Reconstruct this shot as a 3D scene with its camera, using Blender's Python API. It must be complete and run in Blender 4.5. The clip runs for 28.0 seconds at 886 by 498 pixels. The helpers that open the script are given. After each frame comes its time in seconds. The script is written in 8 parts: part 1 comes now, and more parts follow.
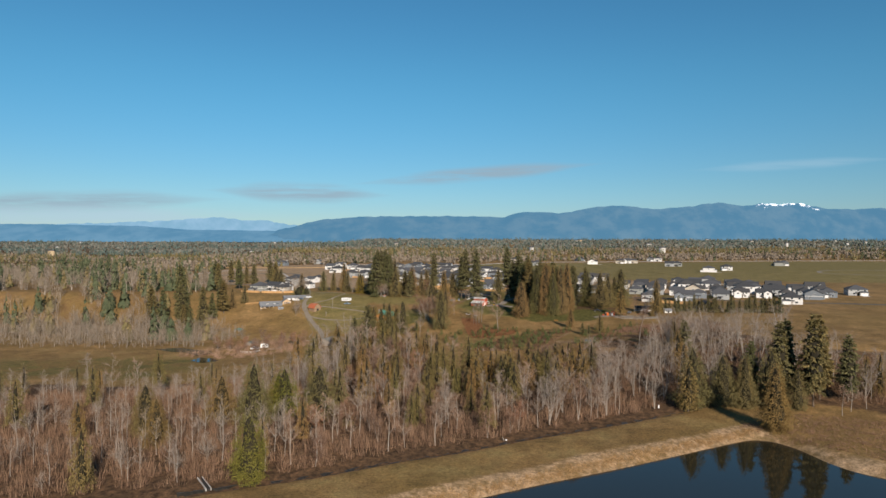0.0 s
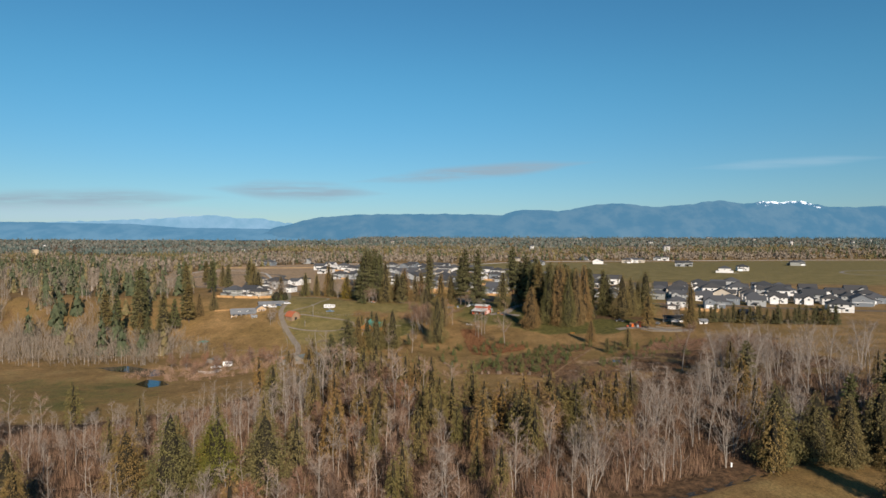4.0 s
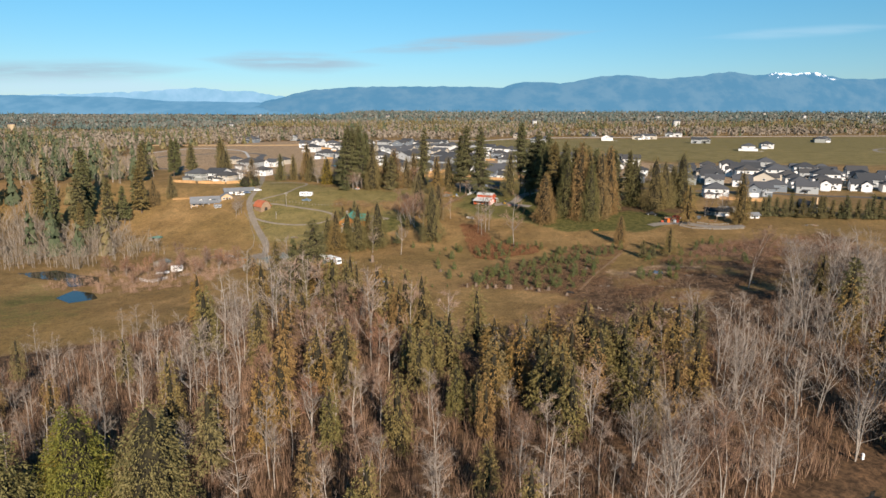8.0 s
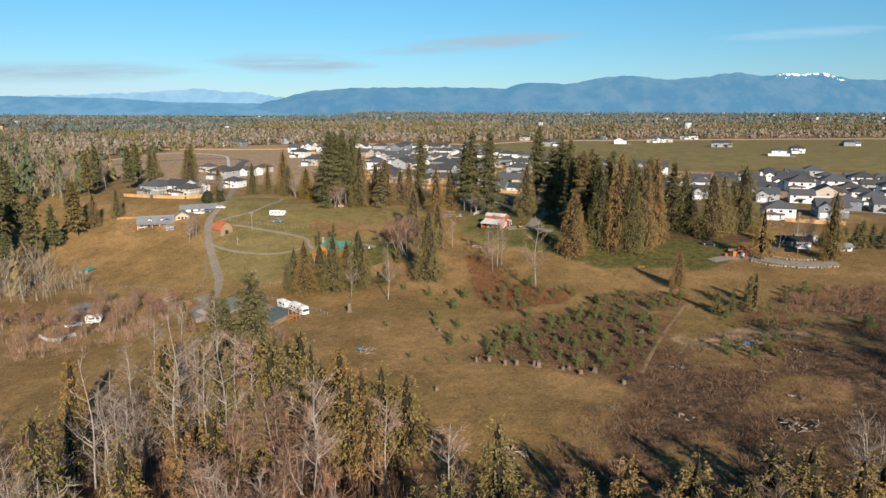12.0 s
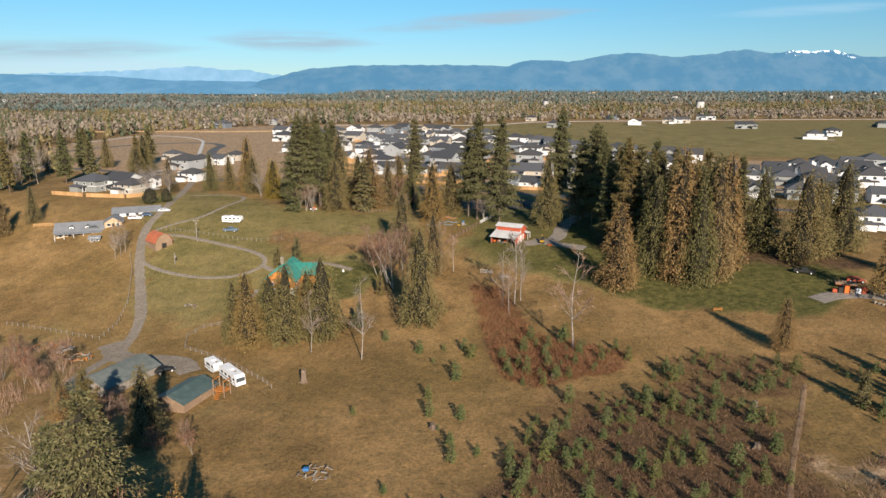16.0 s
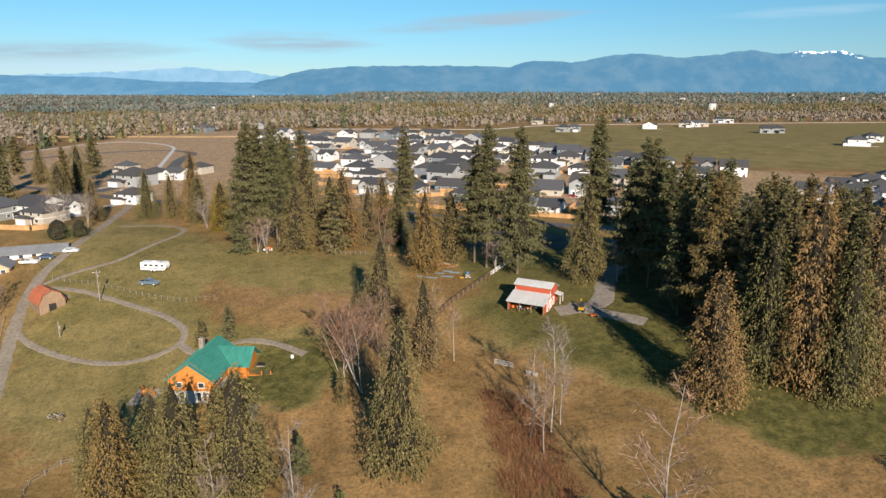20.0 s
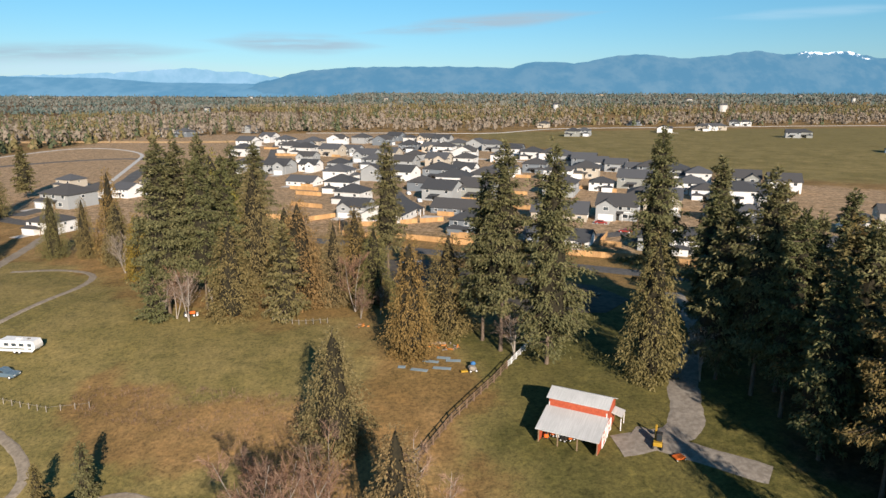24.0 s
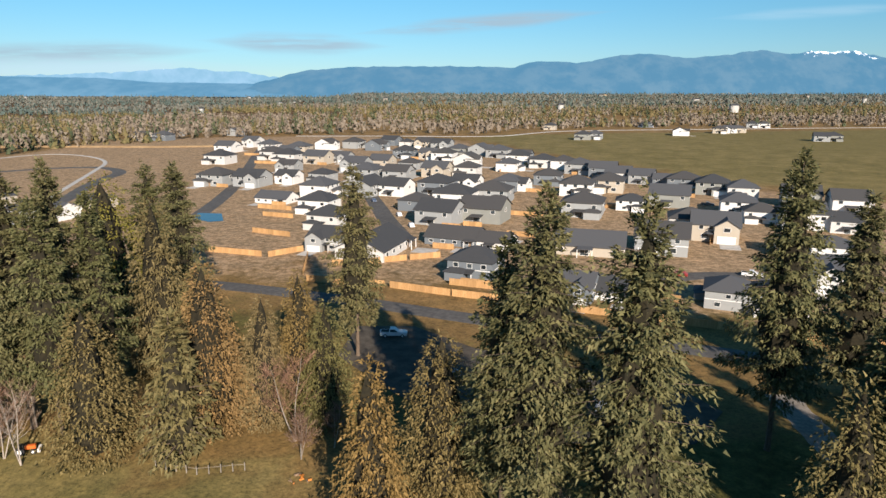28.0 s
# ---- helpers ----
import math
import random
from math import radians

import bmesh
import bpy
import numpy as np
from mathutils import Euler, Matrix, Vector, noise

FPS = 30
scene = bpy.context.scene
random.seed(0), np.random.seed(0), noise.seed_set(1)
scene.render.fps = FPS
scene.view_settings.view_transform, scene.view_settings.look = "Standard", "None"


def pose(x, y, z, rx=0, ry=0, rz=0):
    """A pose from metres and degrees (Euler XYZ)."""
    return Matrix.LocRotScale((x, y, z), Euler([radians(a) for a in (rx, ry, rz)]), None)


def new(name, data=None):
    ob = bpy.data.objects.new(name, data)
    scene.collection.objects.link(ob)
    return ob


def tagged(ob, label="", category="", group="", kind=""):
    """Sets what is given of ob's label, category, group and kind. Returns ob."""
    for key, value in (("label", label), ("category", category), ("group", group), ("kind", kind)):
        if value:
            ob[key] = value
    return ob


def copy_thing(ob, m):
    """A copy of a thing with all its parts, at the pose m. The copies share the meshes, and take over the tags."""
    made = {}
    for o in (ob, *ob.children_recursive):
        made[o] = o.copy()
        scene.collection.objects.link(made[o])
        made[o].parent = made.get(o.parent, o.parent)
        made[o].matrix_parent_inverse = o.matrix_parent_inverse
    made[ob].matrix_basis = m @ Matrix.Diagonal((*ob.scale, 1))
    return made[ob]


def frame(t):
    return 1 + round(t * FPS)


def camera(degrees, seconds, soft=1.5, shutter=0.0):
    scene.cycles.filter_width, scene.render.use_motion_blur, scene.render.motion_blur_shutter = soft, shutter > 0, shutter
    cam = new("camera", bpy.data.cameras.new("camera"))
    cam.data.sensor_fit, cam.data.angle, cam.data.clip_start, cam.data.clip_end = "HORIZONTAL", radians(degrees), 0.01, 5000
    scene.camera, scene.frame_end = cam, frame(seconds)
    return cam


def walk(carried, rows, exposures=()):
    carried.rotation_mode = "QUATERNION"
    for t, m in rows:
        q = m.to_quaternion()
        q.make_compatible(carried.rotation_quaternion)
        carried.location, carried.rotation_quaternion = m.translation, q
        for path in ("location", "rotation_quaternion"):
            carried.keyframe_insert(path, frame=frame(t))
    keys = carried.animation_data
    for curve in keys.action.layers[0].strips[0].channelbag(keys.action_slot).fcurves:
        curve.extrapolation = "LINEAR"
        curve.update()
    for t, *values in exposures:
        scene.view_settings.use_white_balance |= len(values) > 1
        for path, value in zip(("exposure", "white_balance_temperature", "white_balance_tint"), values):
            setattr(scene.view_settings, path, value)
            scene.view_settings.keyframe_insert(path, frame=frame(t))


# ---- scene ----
cam = camera(68.1, 28.0, soft=1.5)
PATH = [
    (0, pose(-0.09, -24.64, 60, 89.07, -0.15, 0)),
    (1.5, pose(0, 0, 60, 89.07, -0.15, 0)),
    (2.5, pose(0.13, 16.28, 60, 88.97, -0.15, -0.1)),
    (3.8, pose(0.34, 37.8, 60, 89.05, -0.15, -0.2)),
    (4.5, pose(0.44, 49.28, 60, 87.57, -0.15, -0.3)),
    (5, pose(0.88, 57.64, 60, 85.37, -0.15, -0.3)),
    (5.5, pose(0.88, 66.44, 60, 83.07, -0.15, -0.3)),
    (6, pose(0.88, 75.24, 60, 80.67, -0.15, -0.3)),
    (6.5, pose(1.32, 84.04, 60, 78.47, -0.15, -0.3)),
    (7, pose(1.32, 92.84, 60, 78.07, -0.15, -0.4)),
    (8, pose(1.76, 110.44, 60, 78.07, -0.15, -0.4)),
    (9, pose(1.76, 128.04, 60, 78.07, -0.15, -0.4)),
    (10, pose(2.2, 146.08, 60, 78.17, -0.15, -0.3)),
    (11, pose(2.64, 164.12, 60, 78.17, -0.15, -0.3)),
    (12, pose(3.08, 182.16, 60, 78.17, -0.15, -0.2)),
    (12.5, pose(3.08, 191.4, 60, 77.77, -0.15, -0.2)),
    (13.4, pose(3.5, 207.2, 60, 76.42, -0.15, -0.2)),
    (14.5, pose(3.96, 226.16, 60, 76.37, -0.15, -0.2)),
    (16, pose(4.4, 252.12, 60, 76.37, -0.15, -0.1)),
    (17, pose(4.84, 269.72, 60, 76.47, -0.15, -0.1)),
    (18, pose(5.28, 287.32, 60, 76.47, -0.15, -0.1)),
    (19, pose(5.72, 304.92, 60, 76.47, -0.15, 0)),
    (20, pose(5.72, 322.08, 60, 76.47, -0.15, 0)),
    (21, pose(6.16, 338.8, 60, 76.47, -0.15, 0)),
    (21.5, pose(6.6, 346.28, 60, 76.47, -0.15, 0)),
    (23.5, pose(7.04, 375.76, 60, 76.57, -0.15, 0.1)),
    (25, pose(7.48, 397.32, 60, 76.57, -0.15, 0.1)),
    (26, pose(7.92, 411.84, 60, 76.57, -0.15, 0.1)),
    (27, pose(8.36, 425.92, 60, 76.57, -0.15, 0.1)),
    (28, pose(8.36, 440, 60, 76.57, -0.15, 0.2)),
]
walk(cam, PATH, [(0, 0.39), (2.5, 0.42), (4.5, 0.36), (5, 0.34), (6, 0.54), (7, 0.76), (28, 0.76)])

# ---- sky, clouds, sun ----
SUN_EL, SUN_AZ = radians(23.5), math.atan2(0.30, -0.95)   # from behind the camera, a little to its right


def make_world():
    w = bpy.data.worlds.new("sky")
    scene.world = w
    w.use_nodes = True
    nt = w.node_tree
    nt.nodes.clear()
    N, Lk = nt.nodes.new, nt.links.new
    out, bg, sky = N("ShaderNodeOutputWorld"), N("ShaderNodeBackground"), N("ShaderNodeTexSky")
    sky.sky_type, sky.sun_disc = "NISHITA", False
    sky.sun_elevation, sky.sun_rotation = SUN_EL, SUN_AZ
    sky.air_density, sky.dust_density, sky.ozone_density, sky.altitude = 1.0, 0.0, 3.0, 100
    tc, sep = N("ShaderNodeTexCoord"), N("ShaderNodeSeparateXYZ")
    Lk(tc.outputs["Generated"], sep.inputs[0])

    def op(kind, a, b=None, c=None):
        m = N("ShaderNodeMath")
        m.operation = kind
        for i, v in enumerate((a, b, c)):
            if v is None:
                continue
            if isinstance(v, (int, float)):
                m.inputs[i].default_value = v
            else:
                Lk(v, m.inputs[i])
        return m.outputs[0]

    fwd = op("MAXIMUM", sep.outputs["Y"], 0.05)
    az, el = op("DIVIDE", sep.outputs["X"], fwd), op("DIVIDE", sep.outputs["Z"], fwd)
    comb = N("ShaderNodeCombineXYZ")
    Lk(op("MULTIPLY", az, 5.0), comb.inputs[0])
    Lk(op("MULTIPLY", el, 60.0), comb.inputs[1])
    noi = N("ShaderNodeTexNoise")
    noi.inputs["Scale"].default_value, noi.inputs["Detail"].default_value, noi.inputs["Roughness"].default_value = 1.0, 7, 0.62
    Lk(comb.outputs[0], noi.inputs["Vector"])

    def smooth(v, a, b):
        m = N("ShaderNodeMapRange")
        m.interpolation_type = "SMOOTHSTEP"
        m.inputs["From Min"].default_value, m.inputs["From Max"].default_value = a, b
        Lk(v, m.inputs["Value"])
        return m.outputs[0]

    def streak(a0, a1, mid, slope, half, dens):
        """A thin bank of cloud between two bearings, tilted by slope."""
        line = op("ADD", op("MULTIPLY", op("SUBTRACT", az, (a0 + a1) / 2), slope), mid)
        dist = op("ABSOLUTE", op("SUBTRACT", el, line))
        span = smooth(op("ABSOLUTE", op("SUBTRACT", az, (a0 + a1) / 2)), (a1 - a0) / 2, (a1 - a0) / 2 * 0.25)
        thick = smooth(op("DIVIDE", dist, op("ADD", op("MULTIPLY", span, half), 0.0005)), 1.0, 0.1)
        return op("MULTIPLY", op("MULTIPLY", op("MULTIPLY", thick, span), smooth(noi.outputs[0], 0.26, 0.58)), dens)

    grey = op("ADD", streak(-0.16, 0.27, 0.0985, 0.085, 0.014, 1.0), streak(-0.38, -0.06, 0.069, -0.03, 0.019, 0.85))
    grey = op("MINIMUM", op("ADD", grey, streak(-0.85, -0.30, 0.054, 0.02, 0.022, 0.8)), 0.85)
    pale = op("MINIMUM", op("ADD", streak(0.35, 0.72, 0.114, 0.06, 0.010, 0.30), streak(-0.95, -0.2, 0.034, 0.0, 0.022, 0.7)), 0.7)
    grade = N("ShaderNodeHueSaturation")
    grade.inputs["Saturation"].default_value = 1.12
    Lk(sky.outputs[0], grade.inputs["Color"])
    tint = N("ShaderNodeMixRGB")
    tint.inputs[1].default_value, tint.inputs[2].default_value = (0.575, 0.775, 0.98, 1), (0.63, 1.12, 1.14, 1)
    Lk(smooth(sep.outputs["Z"], 0.0, 0.26), tint.inputs[0])
    air = N("ShaderNodeMixRGB")
    air.blend_type, air.inputs[0].default_value = "MULTIPLY", 1.0
    Lk(grade.outputs[0], air.inputs[1])
    Lk(tint.outputs[0], air.inputs[2])
    low = N("ShaderNodeMixRGB")
    low.inputs[1].default_value, low.inputs[2].default_value = (0.98, 0.965, 1.06, 1), (1, 1, 1, 1)
    Lk(smooth(sep.outputs["Z"], 0.0, 0.085), low.inputs[0])
    clear = N("ShaderNodeMixRGB")
    clear.blend_type, clear.inputs[0].default_value = "MULTIPLY", 1.0
    Lk(air.outputs[0], clear.inputs[1])
    Lk(low.outputs[0], clear.inputs[2])
    last = clear.outputs[0]
    for fac, col in ((grey, (3.9, 5.2, 6.3, 1)), (pale, (5.6, 7.6, 9.0, 1))):
        mix = N("ShaderNodeMixRGB")
        mix.inputs[2].default_value = col
        Lk(fac, mix.inputs[0])
        Lk(last, mix.inputs[1])
        last = mix.outputs[0]
    bg.inputs["Strength"].default_value = 0.062
    Lk(last, bg.inputs[0])
    Lk(bg.outputs[0], out.inputs[0])


make_world()
sun = new("sun", bpy.data.lights.new("sun", "SUN"))
sun.data.energy, sun.data.angle, sun.data.color = 5.0, radians(0.6), (1.0, 0.872, 0.74)
to_sun = Vector((math.sin(SUN_AZ) * math.cos(SUN_EL), math.cos(SUN_AZ) * math.cos(SUN_EL), math.sin(SUN_EL)))
sun.matrix_world = Matrix.Translation((100, 0, 300)) @ to_sun.to_track_quat("Z", "Y").to_matrix().to_4x4()

# ---- materials ----
class Mat:
    """A small builder of node materials."""

    def __init__(self, name, rough=0.8, metal=0.0, spec=0.3):
        self.m = bpy.data.materials.new(name)
        self.m.use_nodes = True
        self.nt = self.m.node_tree
        self.p = self.nt.nodes["Principled BSDF"]
        self.p.inputs["Roughness"].default_value = rough
        self.p.inputs["Metallic"].default_value = metal
        self.p.inputs["Specular IOR Level"].default_value = spec

    def node(self, kind, **vals):
        n = self.nt.nodes.new(kind)
        for k, v in vals.items():
            if k in n.inputs:
                n.inputs[k].default_value = v
        return n

    def link(self, a, b):
        self.nt.links.new(a, b)

    def coords(self, space="Object"):
        return self.node("ShaderNodeTexCoord").outputs[space]

    def world(self):
        return self.node("ShaderNodeNewGeometry").outputs["Position"]

    def noise(self, scale, detail=4, rough=0.6, vec=None, stretch=None):
        n = self.node("ShaderNodeTexNoise", Scale=scale, Detail=detail, Roughness=rough)
        v = vec or self.coords()
        if stretch:
            mp = self.node("ShaderNodeMapping")
            mp.inputs["Scale"].default_value = stretch
            self.link(v, mp.inputs[0])
            v = mp.outputs[0]
        self.link(v, n.inputs["Vector"])
        return n.outputs[0]

    def ramp(self, fac, stops, constant=False):
        r = self.node("ShaderNodeValToRGB")
        if constant:
            r.color_ramp.interpolation = "CONSTANT"
        els = r.color_ramp.elements
        while len(els) < len(stops):
            els.new(0.5)
        for e, (pos, col) in zip(els, stops):
            e.position, e.color = pos, (*col, 1)
        self.link(fac, r.inputs[0])
        return r.outputs[0]

    def mix(self, fac, a, b, mode="MIX"):
        n = self.node("ShaderNodeMixRGB")
        n.blend_type = mode
        for i, v in enumerate((fac, a, b)):
            if isinstance(v, (int, float)):
                n.inputs[i].default_value = v
            elif isinstance(v, tuple):
                n.inputs[i].default_value = (*v, 1)
            else:
                self.link(v, n.inputs[i])
        return n.outputs[0]

    def range(self, v, a, b, c=0.0, d=1.0):
        n = self.node("ShaderNodeMapRange")
        n.interpolation_type = "SMOOTHSTEP"
        for i, x in zip((1, 2, 3, 4), (a, b, c, d)):
            n.inputs[i].default_value = x
        self.link(v, n.inputs[0])
        return n.outputs[0]

    def math(self, kind, a, b):
        n = self.node("ShaderNodeMath")
        n.operation = kind
        for i, v in enumerate((a, b)):
            if isinstance(v, (int, float)):
                n.inputs[i].default_value = v
            else:
                self.link(v, n.inputs[i])
        return n.outputs[0]

    def attr(self, name):
        n = self.node("ShaderNodeAttribute")
        n.attribute_name = name
        return n.outputs["Fac"]

    def obrand(self):
        return self.node("ShaderNodeObjectInfo").outputs["Random"]

    def island(self):
        return self.node("ShaderNodeNewGeometry").outputs["Random Per Island"]

    def color(self, c):
        if isinstance(c, tuple):
            self.p.inputs["Base Color"].default_value = (*c, 1)
        else:
            self.link(c, self.p.inputs["Base Color"])
        return self

    def bump(self, h, strength=0.4, dist=0.05):
        b = self.node("ShaderNodeBump", Strength=strength, Distance=dist)
        self.link(h, b.inputs["Height"])
        self.link(b.outputs[0], self.p.inputs["Normal"])
        return self


def speckled(name, a, b, scale=3.0, rough=0.85, metal=0.0, spec=0.3, bump=0.3, stretch=None, rnd=0.0):
    """A surface of two close colours, mottled at a coarse and a fine scale."""
    m = Mat(name, rough, metal, spec)
    n1, n2 = m.noise(scale, 5, 0.65, stretch=stretch), m.noise(scale * 0.17, 3, 0.6)
    c = m.mix(m.range(n1, 0.35, 0.65), a, b)
    c = m.mix(m.range(n2, 0.35, 0.7, 0.0, 0.35), c, tuple(v * 0.72 for v in a))
    if rnd:
        c = m.mix(1.0, c, m.ramp(m.obrand(), [(0, (1 - rnd,) * 3), (1, (1 + rnd * 0.5,) * 3)]), "MULTIPLY")
    m.color(c)
    if bump:
        m.bump(n1, bump, 0.03)
    return m.m


def foliage(name, dark, mid, tip, hue=0.25):
    """Needles and sprays: each spray has its own tone, each tree its own cast."""
    m = Mat(name, 0.75, 0, 0.2)
    c = m.ramp(m.island(), [(0.0, dark), (0.55, mid), (1.0, tip)])
    n = m.noise(0.35, 3, 0.6, m.world())
    c = m.mix(m.range(n, 0.35, 0.65, 0.0, 0.5), c, mid)
    cast = m.ramp(m.obrand(), [(0.0, (0.82, 0.92, 0.82)), (0.5, (1, 1, 1)), (1.0, (1 + hue, 1.0, 0.82))])
    m.color(m.mix(1.0, c, cast, "MULTIPLY"))
    return m.m


CEDAR = foliage("cedar_foliage", (0.085, 0.070, 0.027), (0.150, 0.119, 0.047), (0.22, 0.168, 0.07))
CEDAR_BROWN = foliage("cedar_foliage_bronze", (0.098, 0.075, 0.034), (0.168, 0.124, 0.056), (0.24, 0.172, 0.082))
CEDAR_WOOD = foliage("wood_cedar_foliage", (0.095, 0.075, 0.026), (0.165, 0.122, 0.044), (0.25, 0.175, 0.07))
CEDAR_GREEN = foliage("cedar_foliage_bright", (0.07, 0.068, 0.014), (0.15, 0.132, 0.026), (0.235, 0.19, 0.042))
FIR = foliage("fir_foliage", (0.062, 0.062, 0.027), (0.118, 0.108, 0.046), (0.185, 0.158, 0.072))
YOUNG = foliage("young_fir_foliage", (0.05, 0.065, 0.022), (0.10, 0.115, 0.04), (0.165, 0.17, 0.065), 0.15)
# far darker than bark: the shade between boughs is in this colour
CORE = speckled("inner_branch_shade", (0.016, 0.014, 0.008), (0.03, 0.024, 0.012), 2.0, 0.95)
BARK = speckled("conifer_bark", (0.10, 0.07, 0.05), (0.17, 0.13, 0.095), 6, 0.95, stretch=(1, 1, 0.2))
PALE_BARK = speckled("alder_bark", (0.23, 0.195, 0.16), (0.43, 0.375, 0.32), 5, 0.9, stretch=(1, 1, 0.4), rnd=0.3)


def twig_mat(name, a, b, c):
    m = Mat(name, 0.9, 0, 0.15)
    col = m.ramp(m.island(), [(0, a), (0.5, b), (1, c)])
    cast = m.ramp(m.obrand(), [(0, (0.8, 0.85, 0.9)), (0.5, (1, 1, 1)), (1, (1.2, 0.98, 0.85))])
    m.color(m.mix(1.0, col, cast, "MULTIPLY"))
    return m.m


TWIG = twig_mat("alder_twigs", (0.145, 0.11, 0.085), (0.235, 0.18, 0.14), (0.34, 0.275, 0.22))
TWIG_RED = twig_mat("red_twigs", (0.105, 0.062, 0.044), (0.20, 0.122, 0.084), (0.30, 0.20, 0.135))
RUST = twig_mat("rust_shrubs", (0.10, 0.052, 0.030), (0.17, 0.094, 0.052), (0.25, 0.155, 0.088))
BRUSH = twig_mat("brush", (0.10, 0.062, 0.042), (0.185, 0.118, 0.078), (0.28, 0.195, 0.13))
REED = twig_mat("dry_reed", (0.19, 0.125, 0.055), (0.29, 0.195, 0.09), (0.40, 0.285, 0.145))
def woods_mat(name, stops):
    m = Mat(name, 0.9, 0, 0.1)
    big = m.noise(0.02, 3, 0.6, m.world())
    c = m.ramp(m.island(), stops)
    m.color(m.mix(m.range(big, 0.35, 0.65, 0.0, 0.55), c, stops[len(stops) // 2][1]))
    return m.m


WOODS = woods_mat("far_woods", [(0, (0.095, 0.088, 0.040)), (0.4, (0.13, 0.112, 0.05)), (0.7, (0.165, 0.13, 0.062)), (1, (0.20, 0.15, 0.078))])
WOODS_BARE = woods_mat("far_bare_woods", [(0, (0.17, 0.138, 0.104)), (0.5, (0.195, 0.158, 0.12)), (1, (0.225, 0.186, 0.145))])
WOODS_DARK = woods_mat("far_fir_woods", [(0, (0.046, 0.060, 0.034)), (0.6, (0.074, 0.086, 0.046)), (1, (0.112, 0.115, 0.062))])
# the next two carry distance haze as grey-blue in their base colours
WOODS_FAR_HAZED = woods_mat("plain_fir_woods_hazed", [(0, (0.066, 0.092, 0.084)), (0.6, (0.082, 0.108, 0.096)), (1, (0.104, 0.126, 0.108))])
WOODS_PLAIN_HAZED = woods_mat("plain_bare_woods_hazed", [(0, (0.115, 0.118, 0.10)), (0.5, (0.14, 0.138, 0.116)), (1, (0.17, 0.162, 0.134))])


def ground_mat():
    m = Mat("ground_cover", 0.95, 0, 0.1)
    pos = m.world()
    big, mid, fine, grain = m.noise(0.012, 4, 0.6, pos), m.noise(0.06, 5, 0.62, pos), m.noise(0.5, 5, 0.65, pos), m.noise(3.5, 4, 0.7, pos)
    edge = m.math("MULTIPLY", m.math("SUBTRACT", mid, 0.5), 0.9)
    edge = m.math("ADD", edge, m.math("MULTIPLY", m.math("SUBTRACT", fine, 0.5), 0.5))
    dry = m.mix(m.range(mid, 0.35, 0.68), (0.19, 0.118, 0.044), (0.32, 0.198, 0.078))
    dry = m.mix(m.range(big, 0.42, 0.62, 0, 0.5), dry, (0.21, 0.140, 0.046))
    green = m.mix(m.range(fine, 0.3, 0.7), (0.068, 0.068, 0.018), (0.126, 0.112, 0.034))
    olive = m.mix(m.range(mid, 0.3, 0.7), (0.158, 0.132, 0.043), (0.250, 0.192, 0.072))
    litter = m.mix(m.range(fine, 0.3, 0.7), (0.060, 0.036, 0.020), (0.150, 0.088, 0.045))
    soil = m.mix(m.range(fine, 0.3, 0.7), (0.27, 0.18, 0.095), (0.43, 0.30, 0.172))
    c = dry
    for name, col in (("olive", olive), ("lush", green), ("litter", litter), ("soil", soil)):
        c = m.mix(m.range(m.math("ADD", m.attr(name), edge), 0.3, 0.7), c, col)
    tuft, patch = m.noise(1.6, 6, 0.8, pos), m.noise(0.16, 5, 0.7, pos)
    c = m.mix(1.0, c, m.ramp(patch, [(0.3, (0.76, 0.79, 0.78)), (0.5, (1, 1, 1)), (0.7, (1.16, 1.12, 1.08))]), "MULTIPLY")
    c = m.mix(1.0, c, m.ramp(fine, [(0.3, (0.78, 0.80, 0.80)), (0.5, (1, 1, 1)), (0.7, (1.2, 1.16, 1.12))]), "MULTIPLY")
    c = m.mix(1.0, c, m.ramp(tuft, [(0.34, (0.45, 0.46, 0.46)), (0.5, (1, 1, 1)), (0.64, (1.35, 1.3, 1.22))]), "MULTIPLY")
    c = m.mix(m.range(grain, 0.25, 0.75, 0.0, 0.45), c, m.mix(0.5, c, (0.04, 0.032, 0.015)))
    c = m.mix(1.0, c, (1.0, 1.0, 1.07), "MULTIPLY")
    m.color(c)
    m.bump(m.math("ADD", grain, m.math("MULTIPLY", fine, 3.0)), 0.5, 0.12)
    return m.m


GROUND = ground_mat()
GRAVEL = speckled("gravel", (0.185, 0.158, 0.128), (0.285, 0.25, 0.208), 1.2, 0.95, rnd=0)
ASPHALT = speckled("asphalt", (0.075, 0.07, 0.065), (0.12, 0.11, 0.10), 0.8, 0.9)
CONCRETE = speckled("concrete", (0.42, 0.39, 0.35), (0.55, 0.52, 0.48), 1.0, 0.9)
WHITE = speckled("white_paint", (0.68, 0.67, 0.65), (0.78, 0.77, 0.75), 2, 0.6)
METAL_WHITE = speckled("white_sheet_metal", (0.46, 0.455, 0.44), (0.56, 0.555, 0.54), 1.0, 0.45, stretch=(8, 0.3, 1))
RED = speckled("barn_red_paint", (0.34, 0.065, 0.03), (0.46, 0.10, 0.045), 2, 0.7)
RED_ROOF = speckled("red_roof", (0.36, 0.095, 0.045), (0.50, 0.165, 0.075), 1.5, 0.7)
TEAL = speckled("teal_sheet_metal", (0.03, 0.17, 0.13), (0.055, 0.24, 0.19), 0.6, 0.45, stretch=(6, 0.4, 1))
TEAL_OLD = speckled("faded_green_metal", (0.105, 0.118, 0.105), (0.155, 0.168, 0.152), 0.5, 0.6)
